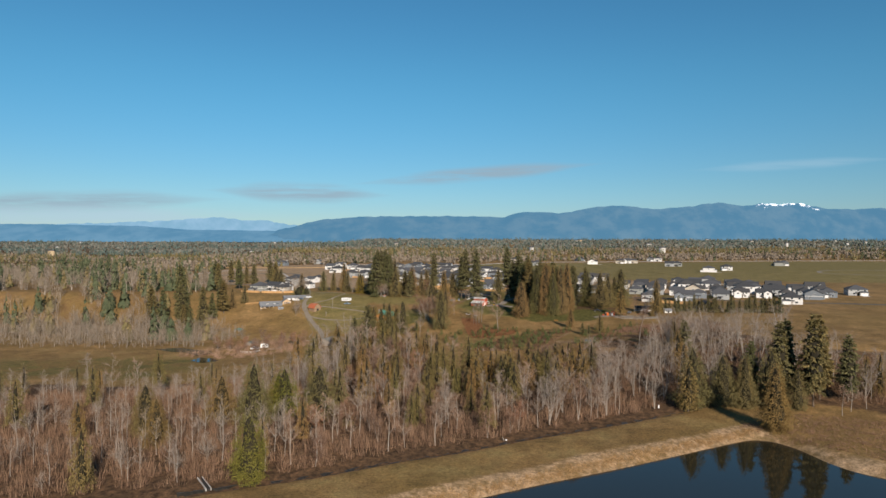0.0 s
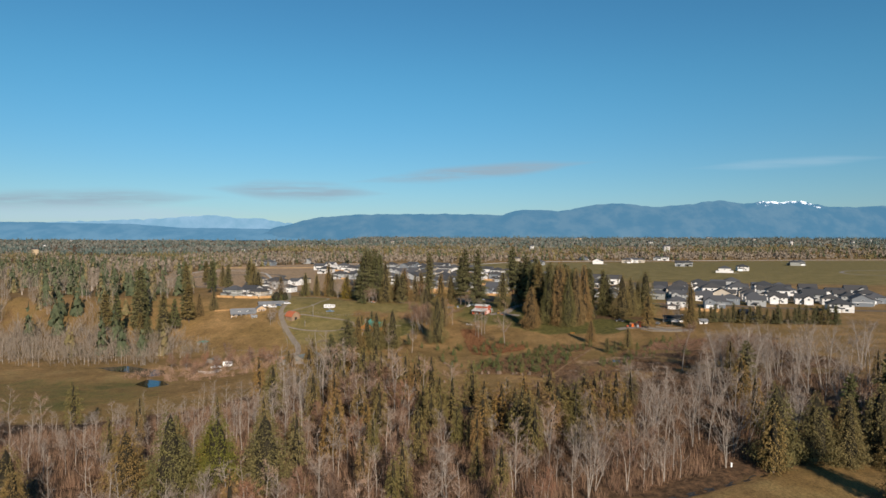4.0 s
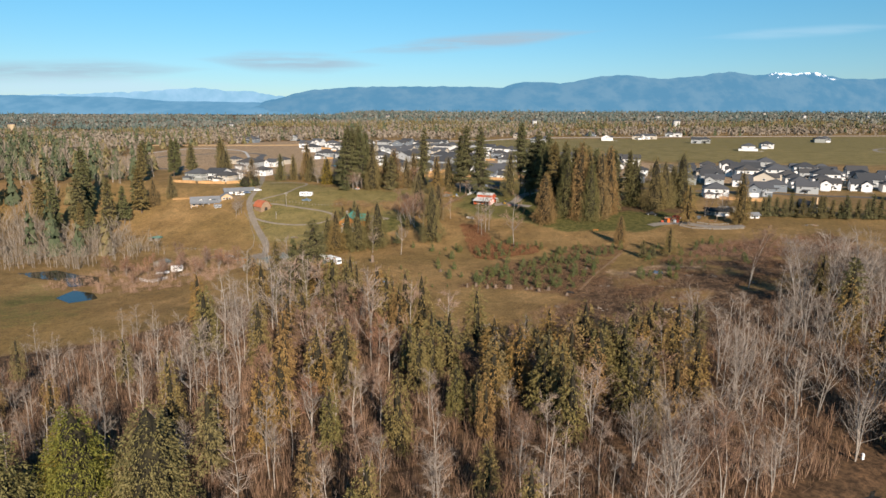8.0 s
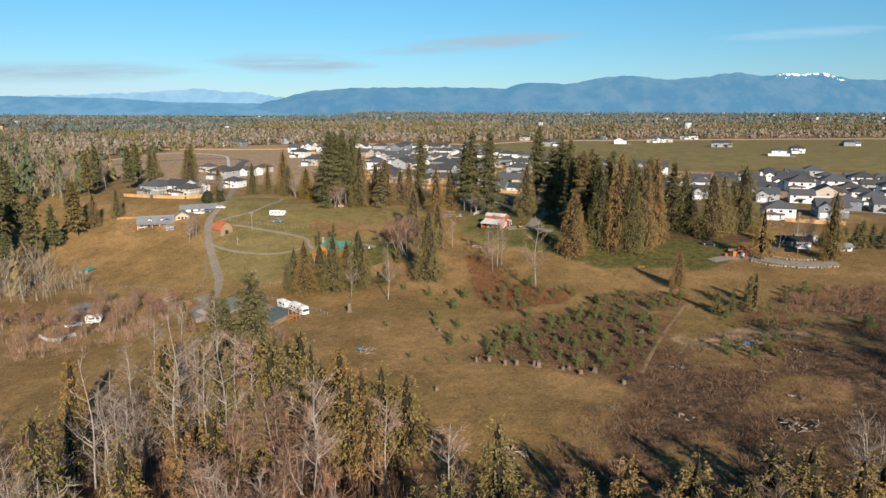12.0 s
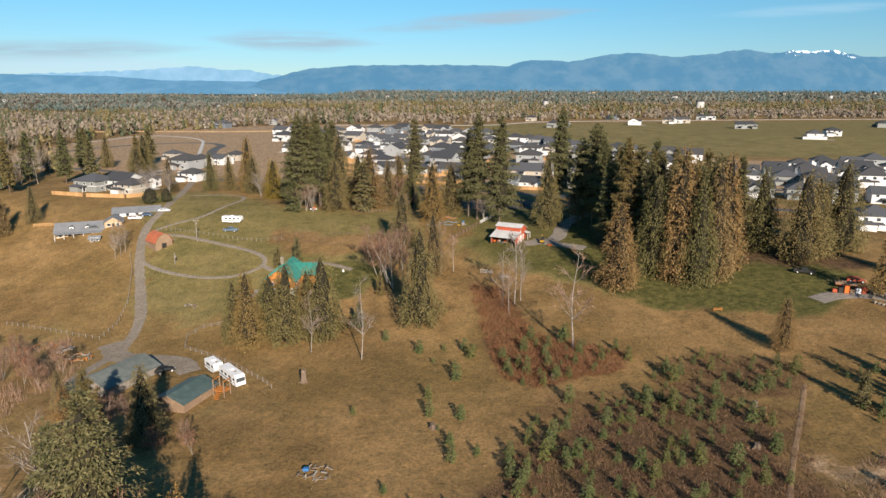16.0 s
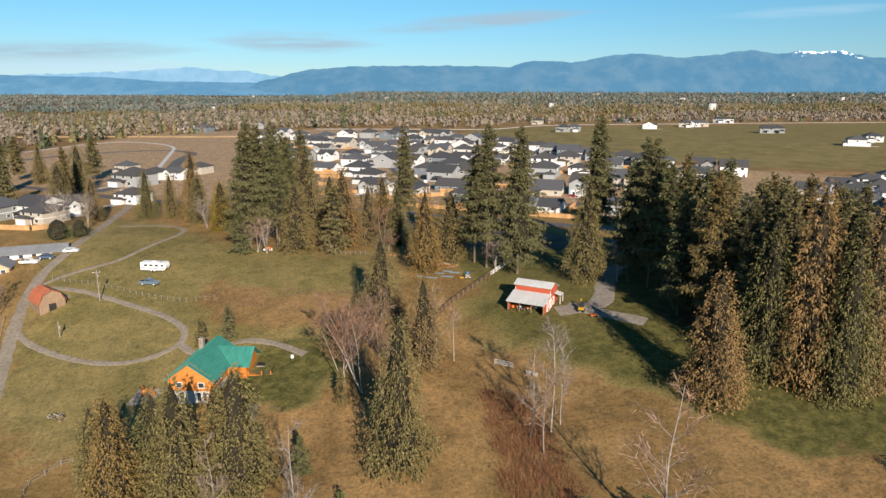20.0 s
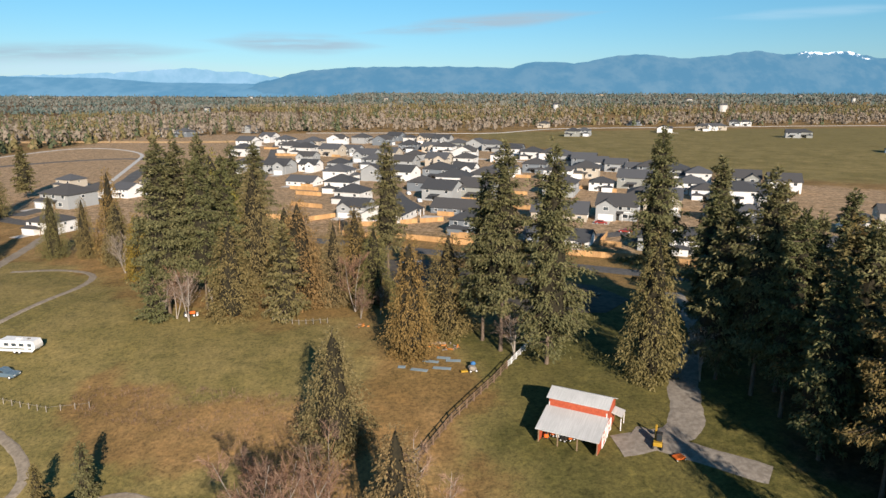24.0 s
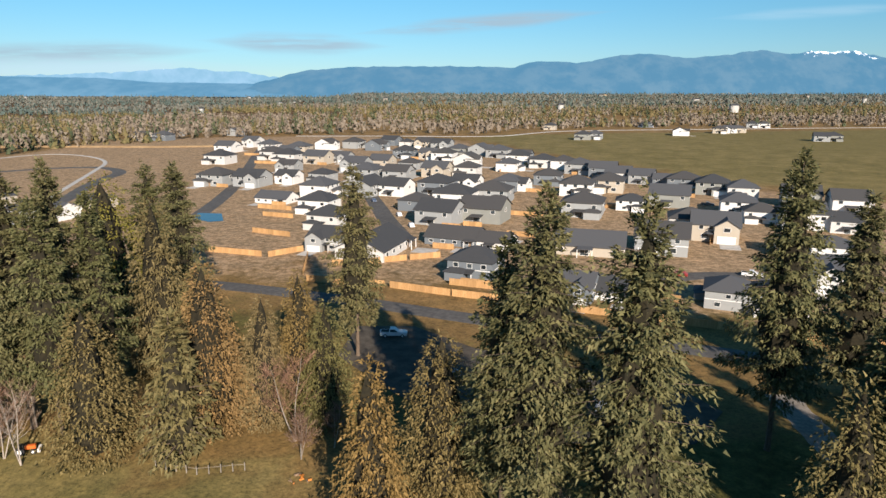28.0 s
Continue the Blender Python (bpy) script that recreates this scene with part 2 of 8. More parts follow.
LOG = speckled("orange_logs", (0.40, 0.13, 0.022), (0.56, 0.22, 0.045), 1.5, 0.6, stretch=(0.3, 0.3, 5))
WOOD = speckled("weathered_wood", (0.20, 0.13, 0.08), (0.33, 0.23, 0.15), 2.0, 0.9, stretch=(5, 5, 0.3))
WOOD_GREY = speckled("grey_wood", (0.19, 0.165, 0.135), (0.31, 0.275, 0.235), 2.0, 0.9, stretch=(5, 5, 0.4))
TAN_FENCE = speckled("new_cedar_boards", (0.42, 0.24, 0.10), (0.55, 0.33, 0.15), 1.0, 0.85, stretch=(3, 3, 0.3), rnd=0.2)
BLACK = speckled("black_paint", (0.018, 0.017, 0.016), (0.035, 0.033, 0.03), 2, 0.7)
DARK = speckled("dark_interior", (0.02, 0.018, 0.016), (0.04, 0.035, 0.03), 2, 0.9)
STONE = speckled("rubble", (0.19, 0.16, 0.125), (0.33, 0.285, 0.225), 2, 0.95)
LANE = speckled("brown_gravel", (0.19, 0.155, 0.115), (0.29, 0.238, 0.178), 1.2, 0.95, rnd=0)
STUMP = speckled("old_stump", (0.10, 0.07, 0.05), (0.24, 0.175, 0.125), 3, 0.95, stretch=(3, 3, 0.4))
BRICK = speckled("tan_brick", (0.42, 0.29, 0.17), (0.52, 0.37, 0.23), 3, 0.9)
YELLOW = speckled("machine_yellow", (0.36, 0.21, 0.02), (0.45, 0.27, 0.03), 2, 0.5)
ORANGE = speckled("machine_orange", (0.60, 0.12, 0.02), (0.68, 0.16, 0.03), 2, 0.5)
BLUE = speckled("blue_tarp", (0.03, 0.12, 0.30), (0.06, 0.2, 0.42), 2, 0.5)
RUBBER = speckled("rubber", (0.02, 0.02, 0.02), (0.035, 0.035, 0.035), 4, 0.9)


def paint_mat(name, stops, rough=0.35, spec=0.5):
    m = Mat(name, rough, 0, spec)
    n = m.noise(0.8, 4)
    c = m.ramp(m.obrand(), stops, constant=True)
    m.color(m.mix(m.range(n, 0.3, 0.7, 0, 0.18), c, m.mix(0.5, c, (0.1, 0.09, 0.08))))
    return m.m


CAR = paint_mat("car_paint", [(0, (0.70, 0.70, 0.70)), (0.35, (0.10, 0.105, 0.11)), (0.6, (0.30, 0.31, 0.32)), (0.78, (0.06, 0.09, 0.15)), (0.92, (0.28, 0.03, 0.025))])
SIDING = paint_mat("house_siding", [(0, (0.66, 0.65, 0.63)), (0.30, (0.30, 0.31, 0.31)), (0.52, (0.42, 0.37, 0.30)), (0.66, (0.15, 0.17, 0.19)), (0.78, (0.55, 0.54, 0.52)), (0.92, (0.24, 0.245, 0.225))], 0.75, 0.3)
ROOFING = paint_mat("roof_shingles", [(0, (0.052, 0.054, 0.058)), (0.4, (0.080, 0.082, 0.088)), (0.75, (0.066, 0.064, 0.064))], 0.9, 0.2)


def glass_mat():
    m = Mat("window_glass", 0.08, 0, 0.6)
    m.color(m.mix(m.obrand(), (0.015, 0.02, 0.025), (0.06, 0.075, 0.085)))
    return m.m


GLASS = glass_mat()


def water_mat(name, col, rip):
    m = Mat(name, 0.04, 0, 0.5)
    m.p.inputs["IOR"].default_value = 1.33
    m.color(col)
    pos = m.world()
    m.bump(m.noise(0.9, 3, 0.5, pos), rip, 0.02)
    return m.m


WATER = water_mat("pond_water", (0.022, 0.02, 0.012), 0.12)


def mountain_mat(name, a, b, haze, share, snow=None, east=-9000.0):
    """A far range, part wood, part haze of many kilometres painted as glow."""
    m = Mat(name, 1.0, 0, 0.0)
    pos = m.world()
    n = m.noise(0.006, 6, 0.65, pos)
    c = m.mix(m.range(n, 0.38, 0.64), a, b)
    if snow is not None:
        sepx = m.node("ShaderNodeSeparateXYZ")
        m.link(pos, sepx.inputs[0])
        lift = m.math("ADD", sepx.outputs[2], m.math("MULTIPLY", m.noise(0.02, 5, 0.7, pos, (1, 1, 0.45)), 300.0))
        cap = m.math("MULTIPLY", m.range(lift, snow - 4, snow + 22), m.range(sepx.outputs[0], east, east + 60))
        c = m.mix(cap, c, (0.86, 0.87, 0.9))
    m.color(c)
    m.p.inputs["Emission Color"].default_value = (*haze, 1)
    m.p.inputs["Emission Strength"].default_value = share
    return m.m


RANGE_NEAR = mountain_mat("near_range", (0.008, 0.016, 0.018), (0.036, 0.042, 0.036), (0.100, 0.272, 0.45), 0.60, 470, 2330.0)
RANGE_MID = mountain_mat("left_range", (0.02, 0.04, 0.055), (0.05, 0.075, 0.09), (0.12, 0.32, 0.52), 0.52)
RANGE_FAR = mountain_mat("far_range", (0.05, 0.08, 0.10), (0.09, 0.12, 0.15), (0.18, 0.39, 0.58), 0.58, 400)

# ---- land ----
def step(a, b, v):
    v = np.clip((np.asarray(v, float) - a) / (b - a), 0, 1)
    return v * v * (3 - 2 * v)


def shore(x, y):
    """Metres south-east of the ditch along the dam, and metres along the dam."""
    return (x + 60.6) * 0.469 - (y - 136.4) * 0.883, (x + 60.6) * 0.883 + (y - 136.4) * 0.469


def height(x, y):
    """The lie of the land: a low valley, a slope, and the plateau with the houses."""
    x, y = np.asarray(x, float), np.asarray(y, float)
    v = np.interp(x, [-300, -130, -40, 20, 75, 160, 300], [-12, -12, -6, -2.5, 2.5, 9, 10])
    v = -4 + (v + 4) * step(215, 300, y)
    s = step(385 + 0.35 * np.maximum(0, -x) - 0.25 * np.maximum(0, x),
             520 + 0.22 * np.clip(-x, 0, 200) - 0.3 * np.clip(x, 0, 150), y)
    z = v + (11.5 - v) * s
    off, along = shore(x, y)
    basin = step(21, 34, off) * step(178, 164, along - 0.05 * (off - 26) + 3 * np.sin(off * 0.13)) * step(260, 240, y)
    basin = basin * step(22, 58, y + 7 * np.sin(x * 0.021 + 0.6) + 2 * np.sin(x * 0.08)) * step(-112, -80, x + 6 * np.sin(y * 0.05))
    z = z - 3.6 * basin
    z = z - 0.8 * np.exp(-((off + 2) / 1.6) ** 2) * step(190, 170, along) * step(240, 235, y)
    rough = np.sin(x * 0.071 + 1.3 * np.sin(y * 0.043)) * np.sin(y * 0.063 + 1.1 * np.sin(x * 0.037))
    z = z + 40 * np.clip((y - 1500) / 3400, 0, 1)
    return z + 0.35 * rough * step(560, 480, y) * (1 - basin)


def hz(x, y):
    return float(height(x, y))


def inside(x, y, poly):
    """Whether points lie in a polygon."""
    x, y = np.asarray(x, float), np.asarray(y, float)
    hit = np.zeros(x.shape, bool)
    for (x0, y0), (x1, y1) in zip(poly, poly[1:] + poly[:1]):
        hit ^= ((y0 > y) != (y1 > y)) & (x < (x1 - x0) * (y - y0) / ((y1 - y0) or 1e-9) + x0)
    return hit


def soft(x, y, poly, blur=6.0):
    """A polygon's mask with a blurred rim."""
    tot = np.zeros(np.shape(x))
    for a in range(8):
        tot += inside(x + blur * math.cos(a * 0.785), y + blur * math.sin(a * 0.785), poly)
    return tot / 8


WOOD_EDGE = [(-420, 60), (-62, 133), (-10, 160), (40, 187), (92, 219), (150, 228), (190, 190), (260, 200), (260, 262), (140, 292),
             (100, 300), (60, 282), (45, 272), (5, 284), (-20, 305), (-32, 338), (-62, 345), (-85, 318), (-125, 292), (-420, 285)]
SHRUBLAND = [(10, 341), (21, 337), (33, 330), (46, 319), (58, 325), (64, 345), (72, 362), (50, 374), (28, 379), (18, 362)]
RUST_BED = [(13, 440), (21, 439), (28.5, 407), (48, 393), (44, 386), (24, 382), (18, 388), (15.9, 405.7)]
RUST_EAST = [(51, 388), (66, 390), (82, 381), (74, 367), (58.5, 371), (49, 377)]
TAN_STRIP = [(60, 345), (64, 352), (74, 352), (92, 344), (100, 336), (80, 336)]
LAWN = [(6, 494), (13, 470), (22, 453), (33, 444), (50, 426), (76, 415), (98, 409), (112, 412), (124, 440), (60, 470), (62, 520), (10, 515)]
PASTURE = [(-80, 432), (-22, 448), (-8, 478), (-10, 512), (-30, 520), (-60, 530), (-100, 560), (-125, 585), (-118, 520), (-100, 470)]
LEFT_FIELD = [(-300, 300), (-140, 300), (-118, 345), (-125, 372), (-160, 395), (-300, 405)]
VALLEY_BROWN = [(-120, 372), (-30, 345), (-30, 410), (-70, 425), (-95, 430), (-115, 470), (-180, 470), (-160, 400)]
TOWN = [(-330, 640), (-150, 560), (-100, 560), (-60, 575), (-25, 592), (30, 580), (75, 560), (200, 500), (330, 520), (330, 620),
        (215, 740), (160, 800), (60, 1010), (20, 1150), (-120, 1190), (-330, 1150)]
FAR_FIELD = [(220, 740), (700, 660), (1100, 800), (900, 1440), (60, 1230), (30, 1150), (70, 1010), (165, 800)]
# these two outline tree shade that is painted into the ground cover
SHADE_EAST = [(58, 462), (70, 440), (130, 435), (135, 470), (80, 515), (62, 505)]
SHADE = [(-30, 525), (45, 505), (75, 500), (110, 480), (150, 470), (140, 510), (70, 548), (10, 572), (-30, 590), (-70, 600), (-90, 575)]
SLASH = [(22, 275), (22, 292), (28, 303), (40, 312), (52, 326), (62, 340), (80, 350), (112, 380), (165, 382), (165, 290), (105, 288), (60, 266)]


def make_ground():
    xs = np.concatenate([np.linspace(-5200, -700, 24), np.linspace(-640, -240, 26), np.arange(-230, 231, 3.0), np.linspace(240, 640, 26), np.linspace(700, 5200, 24)])
    ys = np.concatenate([np.linspace(-900, 40, 14), np.arange(55, 641, 3.0), np.linspace(650, 1500, 60), np.linspace(1600, 4950, 30)])
    gx, gy = np.meshgrid(xs, ys)
    gz = height(gx, gy)
    n, k = len(xs), len(ys)
    idx = np.arange(n * k).reshape(k, n)
    faces = np.stack([idx[:-1, :-1], idx[:-1, 1:], idx[1:, 1:], idx[1:, :-1]], -1).reshape(-1, 4)
    me = bpy.data.meshes.new("ground")
    me.from_pydata(np.stack([gx, gy, gz], -1).reshape(-1, 3).tolist(), [], faces.tolist())
    x, y = gx.ravel(), gy.ravel()
    off, along = shore(x, y)
    wx, wy = x, y
    near = step(640, 600, y) * step(225, 240, y)
    x = x + near * (3.2 * np.sin(y * 0.11 + 2 * np.sin(x * 0.05)) + 1.8 * np.sin(0.33 * x + 0.27 * y))
    y = y + near * (3.2 * np.sin(x * 0.10 + 2 * np.sin(y * 0.06)) + 1.8 * np.sin(0.29 * wx - 0.31 * y))
    lawn, past = soft(x, y, LAWN), soft(x, y, PASTURE, 8)
    leftf, town, far = soft(x, y, LEFT_FIELD, 9), soft(x, y, TOWN, 14), soft(x, y, FAR_FIELD, 20)
    dam = (step(-1, 2, off) * step(26, 20, off) * step(200, 170, along))
    bank = soft(x, y, [(-64, 496), (-60, 484), (-30, 469), (-4, 468), (-2, 482), (-20, 489)], 4)
    past = past * (1 - 0.9 * bank)
    yard = soft(x, y, [(-37, 438), (-23, 439), (-18, 450), (-23, 458), (-38, 461)], 3)
    # tree shade goes into the colours: green at SHADE, litter at SHADE_EAST
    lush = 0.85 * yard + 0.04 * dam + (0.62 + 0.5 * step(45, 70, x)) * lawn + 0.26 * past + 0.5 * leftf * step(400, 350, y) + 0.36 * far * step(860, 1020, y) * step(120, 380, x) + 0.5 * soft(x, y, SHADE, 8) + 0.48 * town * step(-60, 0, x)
    olive = past + lawn + yard + 0.35 * leftf + 0.38 * dam + 0.75 * far + 0.35 * soft(x, y, VALLEY_BROWN, 8)
    litter = soft(x, y, WOOD_EDGE, 5) * (1 - dam) + 0.62 * soft(x, y, SHRUBLAND, 4) + 0.6 * soft(x, y, RUST_BED, 4) + 0.5 * soft(x, y, RUST_EAST, 4) + 0.4 * step(430, 470, y) * step(-190, -230, x)
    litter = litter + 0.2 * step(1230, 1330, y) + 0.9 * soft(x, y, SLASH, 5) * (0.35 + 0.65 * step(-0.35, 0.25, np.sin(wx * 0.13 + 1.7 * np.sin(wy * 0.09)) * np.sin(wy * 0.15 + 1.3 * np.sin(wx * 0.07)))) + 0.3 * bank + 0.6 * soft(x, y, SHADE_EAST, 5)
    basin = step(16, 22, off) * step(186, 172, along) * step(262, 250, y)
    soil = (0.72 + 0.2 * step(-40, -90, x)) * town * step(570, 620, y + 0.25 * x) + 0.22 * soft(x, y, SLASH, 4) + 0.6 * soft(x, y, TAN_STRIP, 4) + 0.6 * basin
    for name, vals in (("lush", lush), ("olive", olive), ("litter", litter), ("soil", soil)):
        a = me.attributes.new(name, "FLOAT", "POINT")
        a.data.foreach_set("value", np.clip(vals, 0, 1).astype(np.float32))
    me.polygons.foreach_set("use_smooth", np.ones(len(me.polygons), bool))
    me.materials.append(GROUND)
    return tagged(new("ground", me), "dry winter grass, mown lawn, bare soil, leaf litter and painted tree shade", "ground", kind="structure")


make_ground()


def sheet(name, mat, pts, label, cat, z=None, lift=0.06):
    """A level or ground-hugging patch from its outline."""
    bm = bmesh.new()
    bm.faces.new([bm.verts.new((x, y, (hz(x, y) + lift) if z is None else z)) for x, y in pts])
    bmesh.ops.triangulate(bm, faces=bm.faces[:])
    me = bpy.data.meshes.new(name)
    bm.to_mesh(me)
    bm.free()
    me.materials.append(mat)
    return tagged(new(name, me), label, cat, kind="structure")


def ribbon(name, mat, pts, width, label, cat="road", lift=0.05, wobble=0.0, kind="structure"):
    """A way that hugs the ground along a line, smoothed, cut fine across as well."""
    p = np.array(pts, float)
    for _ in range(3):
        q = np.empty((2 * len(p) - 2, 2))
        q[0::2], q[1::2] = 0.75 * p[:-1] + 0.25 * p[1:], 0.25 * p[:-1] + 0.75 * p[1:]
        p = np.vstack([p[:1], q, p[-1:]])
    d = np.concatenate([[0], np.cumsum(np.hypot(*np.diff(p, axis=0).T))])
    m = max(4, int(d[-1] / 1.5))
    s = np.linspace(0, d[-1], m)
    p = np.stack([np.interp(s, d, p[:, 0]), np.interp(s, d, p[:, 1])], 1)
    t = np.gradient(p, axis=0)
    t /= np.linalg.norm(t, axis=1)[:, None] + 1e-9
    nrm = np.stack([-t[:, 1], t[:, 0]], 1)
    rng = np.random.default_rng(len(pts) * 7 + int(width * 10))
    cols = 7
    verts = []
    for i in range(m):
        w = width * (1 + wobble * (rng.random() - 0.5))
        for j in range(cols):
            x, y = p[i] + nrm[i] * (j / (cols - 1) - 0.5) * w
            edge = 1 - (abs(j - 3) / 3) ** 4
            verts.append((x, y, hz(x, y) - 0.05 + (lift + 0.05) * edge + (0.02 if 0 < j < 6 else 0)))
    faces = [(i * cols + j, i * cols + j + 1, (i + 1) * cols + j + 1, (i + 1) * cols + j) for i in range(m - 1) for j in range(cols - 1)]
    me = bpy.data.meshes.new(name)
    me.from_pydata(verts, [], faces)
    me.materials.append(mat)
    return tagged(new(name, me), label, cat, kind=kind)


# ways
ribbon("road", LANE, [(-86, 396), (-85, 407), (-82, 418), (-85, 437), (-92.7, 454.5), (-102, 475), (-107, 487.5), (-111.5, 501), (-114, 512), (-113.5, 530), (-122, 573), (-131, 608)], 4.0, "worn gravel farm lane over the pasture", "gravel lane", wobble=0.25)
ribbon("road", LANE, [(-106, 483), (-98.6, 475.1), (-84, 466.5), (-70.7, 461.3), (-61.7, 461.6), (-55.8, 466.6), (-56.5, 473.1), (-65.8, 481.7), (-83.7, 491.9), (-98, 499), (-110, 502)], 2.0, "gravel loop drive round a grass mound", "gravel lane", lift=0.07, wobble=0.25)
ribbon("road", LANE, [(-111, 502), (-104, 510), (-93, 516), (-89, 530), (-85, 543), (-87, 555), (-99, 560), (-112, 557)], 2.1, "gravel drive curving up to the road", "gravel lane", lift=0.07, wobble=0.25)
ribbon("path", LANE, [(-56, 467), (-50, 461), (-42, 467), (-33, 464.5), (-24.8, 458.6)], 2.2, "narrow gravel path beside the cabin", "gravel path", lift=0.07, wobble=0.3)
ribbon("road", GRAVEL, [(33, 471), (39, 472), (45, 474), (49, 490), (54, 500), (62, 512), (64, 540)], 6.0, "grey gravel drive beside the red barn", "gravel drive", wobble=0.2)
ribbon("road", GRAVEL, [(36, 474), (43, 469), (49, 465), (52, 463)], 5.0, "gravel parking pad beside the barn", "gravel drive", lift=0.07, wobble=0.2)
ribbon("road", ASPHALT, [(-320, 700), (-200, 655), (-132, 614), (-60, 606), (-15.7, 590.8), (13.7, 577.2), (45, 565), (77, 551), (150, 522), (240, 488), (400, 440)], 7.5, "asphalt country road past the new houses", "road", lift=0.08)
ribbon("road", ASPHALT, [(-5, 653), (-8, 668), (-14, 690), (-21, 724), (-36, 790), (-52, 850), (-70, 960)], 8.5, "asphalt street between new houses", "street", lift=0.08)
ribbon("road", ASPHALT, [(60, 606), (84, 616), (112, 604), (150, 588), (200, 570)], 8.0, "asphalt street curving through new houses", "street", lift=0.08)
ribbon("road", ASPHALT, [(-164, 640), (-160, 720), (-186, 800), (-190, 850), (-230, 880), (-285, 830), (-300, 760)], 9.0, "curved asphalt street on bare building land", "street", lift=0.09)
ribbon("road", ASPHALT, [(-90, 690), (-98, 760), (-118, 860), (-150, 1000), (-165, 1100)], 8.0, "long asphalt street climbing out of town", "street", lift=0.08)
ribbon("road", CONCRETE, [(-160, 1190), (-60, 1196), (67, 1185), (110, 1250), (165, 1313), (325, 1347), (650, 1423), (1100, 1480)], 5.0, "pale road along the far edge of the field", "road", lift=0.4)
ribbon("road", GRAVEL, [(700, 1000), (610, 1010), (560, 960), (540, 900), (600, 860)], 6.0, "curved gravel drive through the green field", "gravel drive", lift=0.1)
ribbon("path", GRAVEL, [(101.7, 414.4), (108, 417), (117, 416), (124, 408), (132, 404), (141, 404)], 6.0, "pale gravel turning circle", "gravel drive", lift=0.07)
ribbon("road", LANE, [(-88, 424), (-82, 414), (-72, 411), (-62, 408), (-57, 401)], 7.0, "gravel yard between the farm sheds", "gravel yard", lift=0.06, wobble=0.4)
ribbon("path", speckled("bare_track", (0.20, 0.13, 0.07), (0.29, 0.19, 0.11), 0.6, 0.95), [(50.3, 326.5), (60, 345), (70, 361), (77, 373)], 1.2, "worn foot track through young firs", "track", lift=0.06, wobble=0.4)
ribbon("ditch", speckled("dark_ditch", (0.018, 0.016, 0.012), (0.05, 0.042, 0.03), 1.5, 0.35), [(-66, 137), (-40, 149.5), (0, 170.6), (50, 197.3), (90, 218.6), (99, 223.4)], 2.4, "dark ditch along the foot of the dam", "ditch", lift=0.1, wobble=0.5)
pond = sheet("water", WATER, [(-125, 20), (-60, 105), (0, 145), (60, 180), (118, 206), (185, 200), (190, 20)], "still dark pond with mirror reflections", "pond", z=-6.2)
pond2 = sheet("water", WATER, [(-186, 396), (-172, 402), (-158, 394), (-147, 390), (-141, 379), (-150, 373), (-160, 383), (-175, 388)], "shallow blue puddle in the meadow", "pond", z=-11.75)
pond3 = sheet("water", WATER, [(-146, 368), (-136, 364), (-130, 356), (-138, 350), (-147, 357)], "small blue puddle in the wet grass", "pond", z=-11.78)
town_pond = sheet("water", WATER, [(-93, 705), (-83, 704), (-77, 688), (-82, 686), (-90, 692)], "small retention pond beside new houses", "pond", z=11.62)


ribbon("bank", speckled("tan_bank", (0.34, 0.21, 0.10), (0.46, 0.31, 0.16), 0.3, 0.95), [(-520, 1000), (-431, 1022), (-342, 1037), (-223, 1033), (-160, 1070)], 16, "bare tan soil bank across the building land", "bank", lift=1.2, wobble=0.3)
ribbon("road", CONCRETE, [(-330, 850), (-318, 980), (-237, 927), (-205, 830), (-169, 719)], 3.0, "pale new kerb of a curved street", "kerb", lift=0.2)

# mountains: three ranges, one behind the other
def ridge(name, mat, y0, y1, tops, label, seed, wob):
    xs = np.linspace(-4300, 4300, 360)
    top = np.interp(xs, [p[0] for p in tops], [p[1] for p in tops])
    rows, depth = [], 9
    for j in range(depth):
        f = j / (depth - 1)
        for x, t in zip(xs, top):
            spur = noise.fractal(Vector((x * 0.004, f * 3.0, seed)), 0.9, 2.0, 5)
            fine = noise.fractal(Vector((x * 0.016, 7.7, seed)), 0.9, 2.0, 4)
            z = 30 + (t + wob * fine * (t > 60) - 30) * min(1, (f ** 0.8) * (1 + 0.35 * spur * (1 - f)))
            rows.append((x, y0 + (y1 - y0) * f + 25 * spur * (1 - f), z))
    n = len(xs)
    me = bpy.data.meshes.new(name)
    me.from_pydata(rows, [], [(j * n + i, j * n + i + 1, (j + 1) * n + i + 1, (j + 1) * n + i) for j in range(depth - 1) for i in range(n - 1)])
    me.polygons.foreach_set("use_smooth", np.ones(len(me.polygons), bool))
    me.materials.append(mat)
    return tagged(new(name, me), label, "mountains", kind="structure")


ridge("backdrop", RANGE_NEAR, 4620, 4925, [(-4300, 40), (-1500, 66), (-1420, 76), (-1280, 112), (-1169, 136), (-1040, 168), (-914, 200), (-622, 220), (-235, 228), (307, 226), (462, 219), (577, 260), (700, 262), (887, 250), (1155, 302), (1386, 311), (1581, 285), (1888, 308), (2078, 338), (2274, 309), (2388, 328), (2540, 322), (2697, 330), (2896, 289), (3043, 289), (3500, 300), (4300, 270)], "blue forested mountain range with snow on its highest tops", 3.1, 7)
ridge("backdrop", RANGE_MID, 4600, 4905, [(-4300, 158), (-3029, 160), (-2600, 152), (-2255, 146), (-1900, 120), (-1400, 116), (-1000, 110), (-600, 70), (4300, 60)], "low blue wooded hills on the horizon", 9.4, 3)
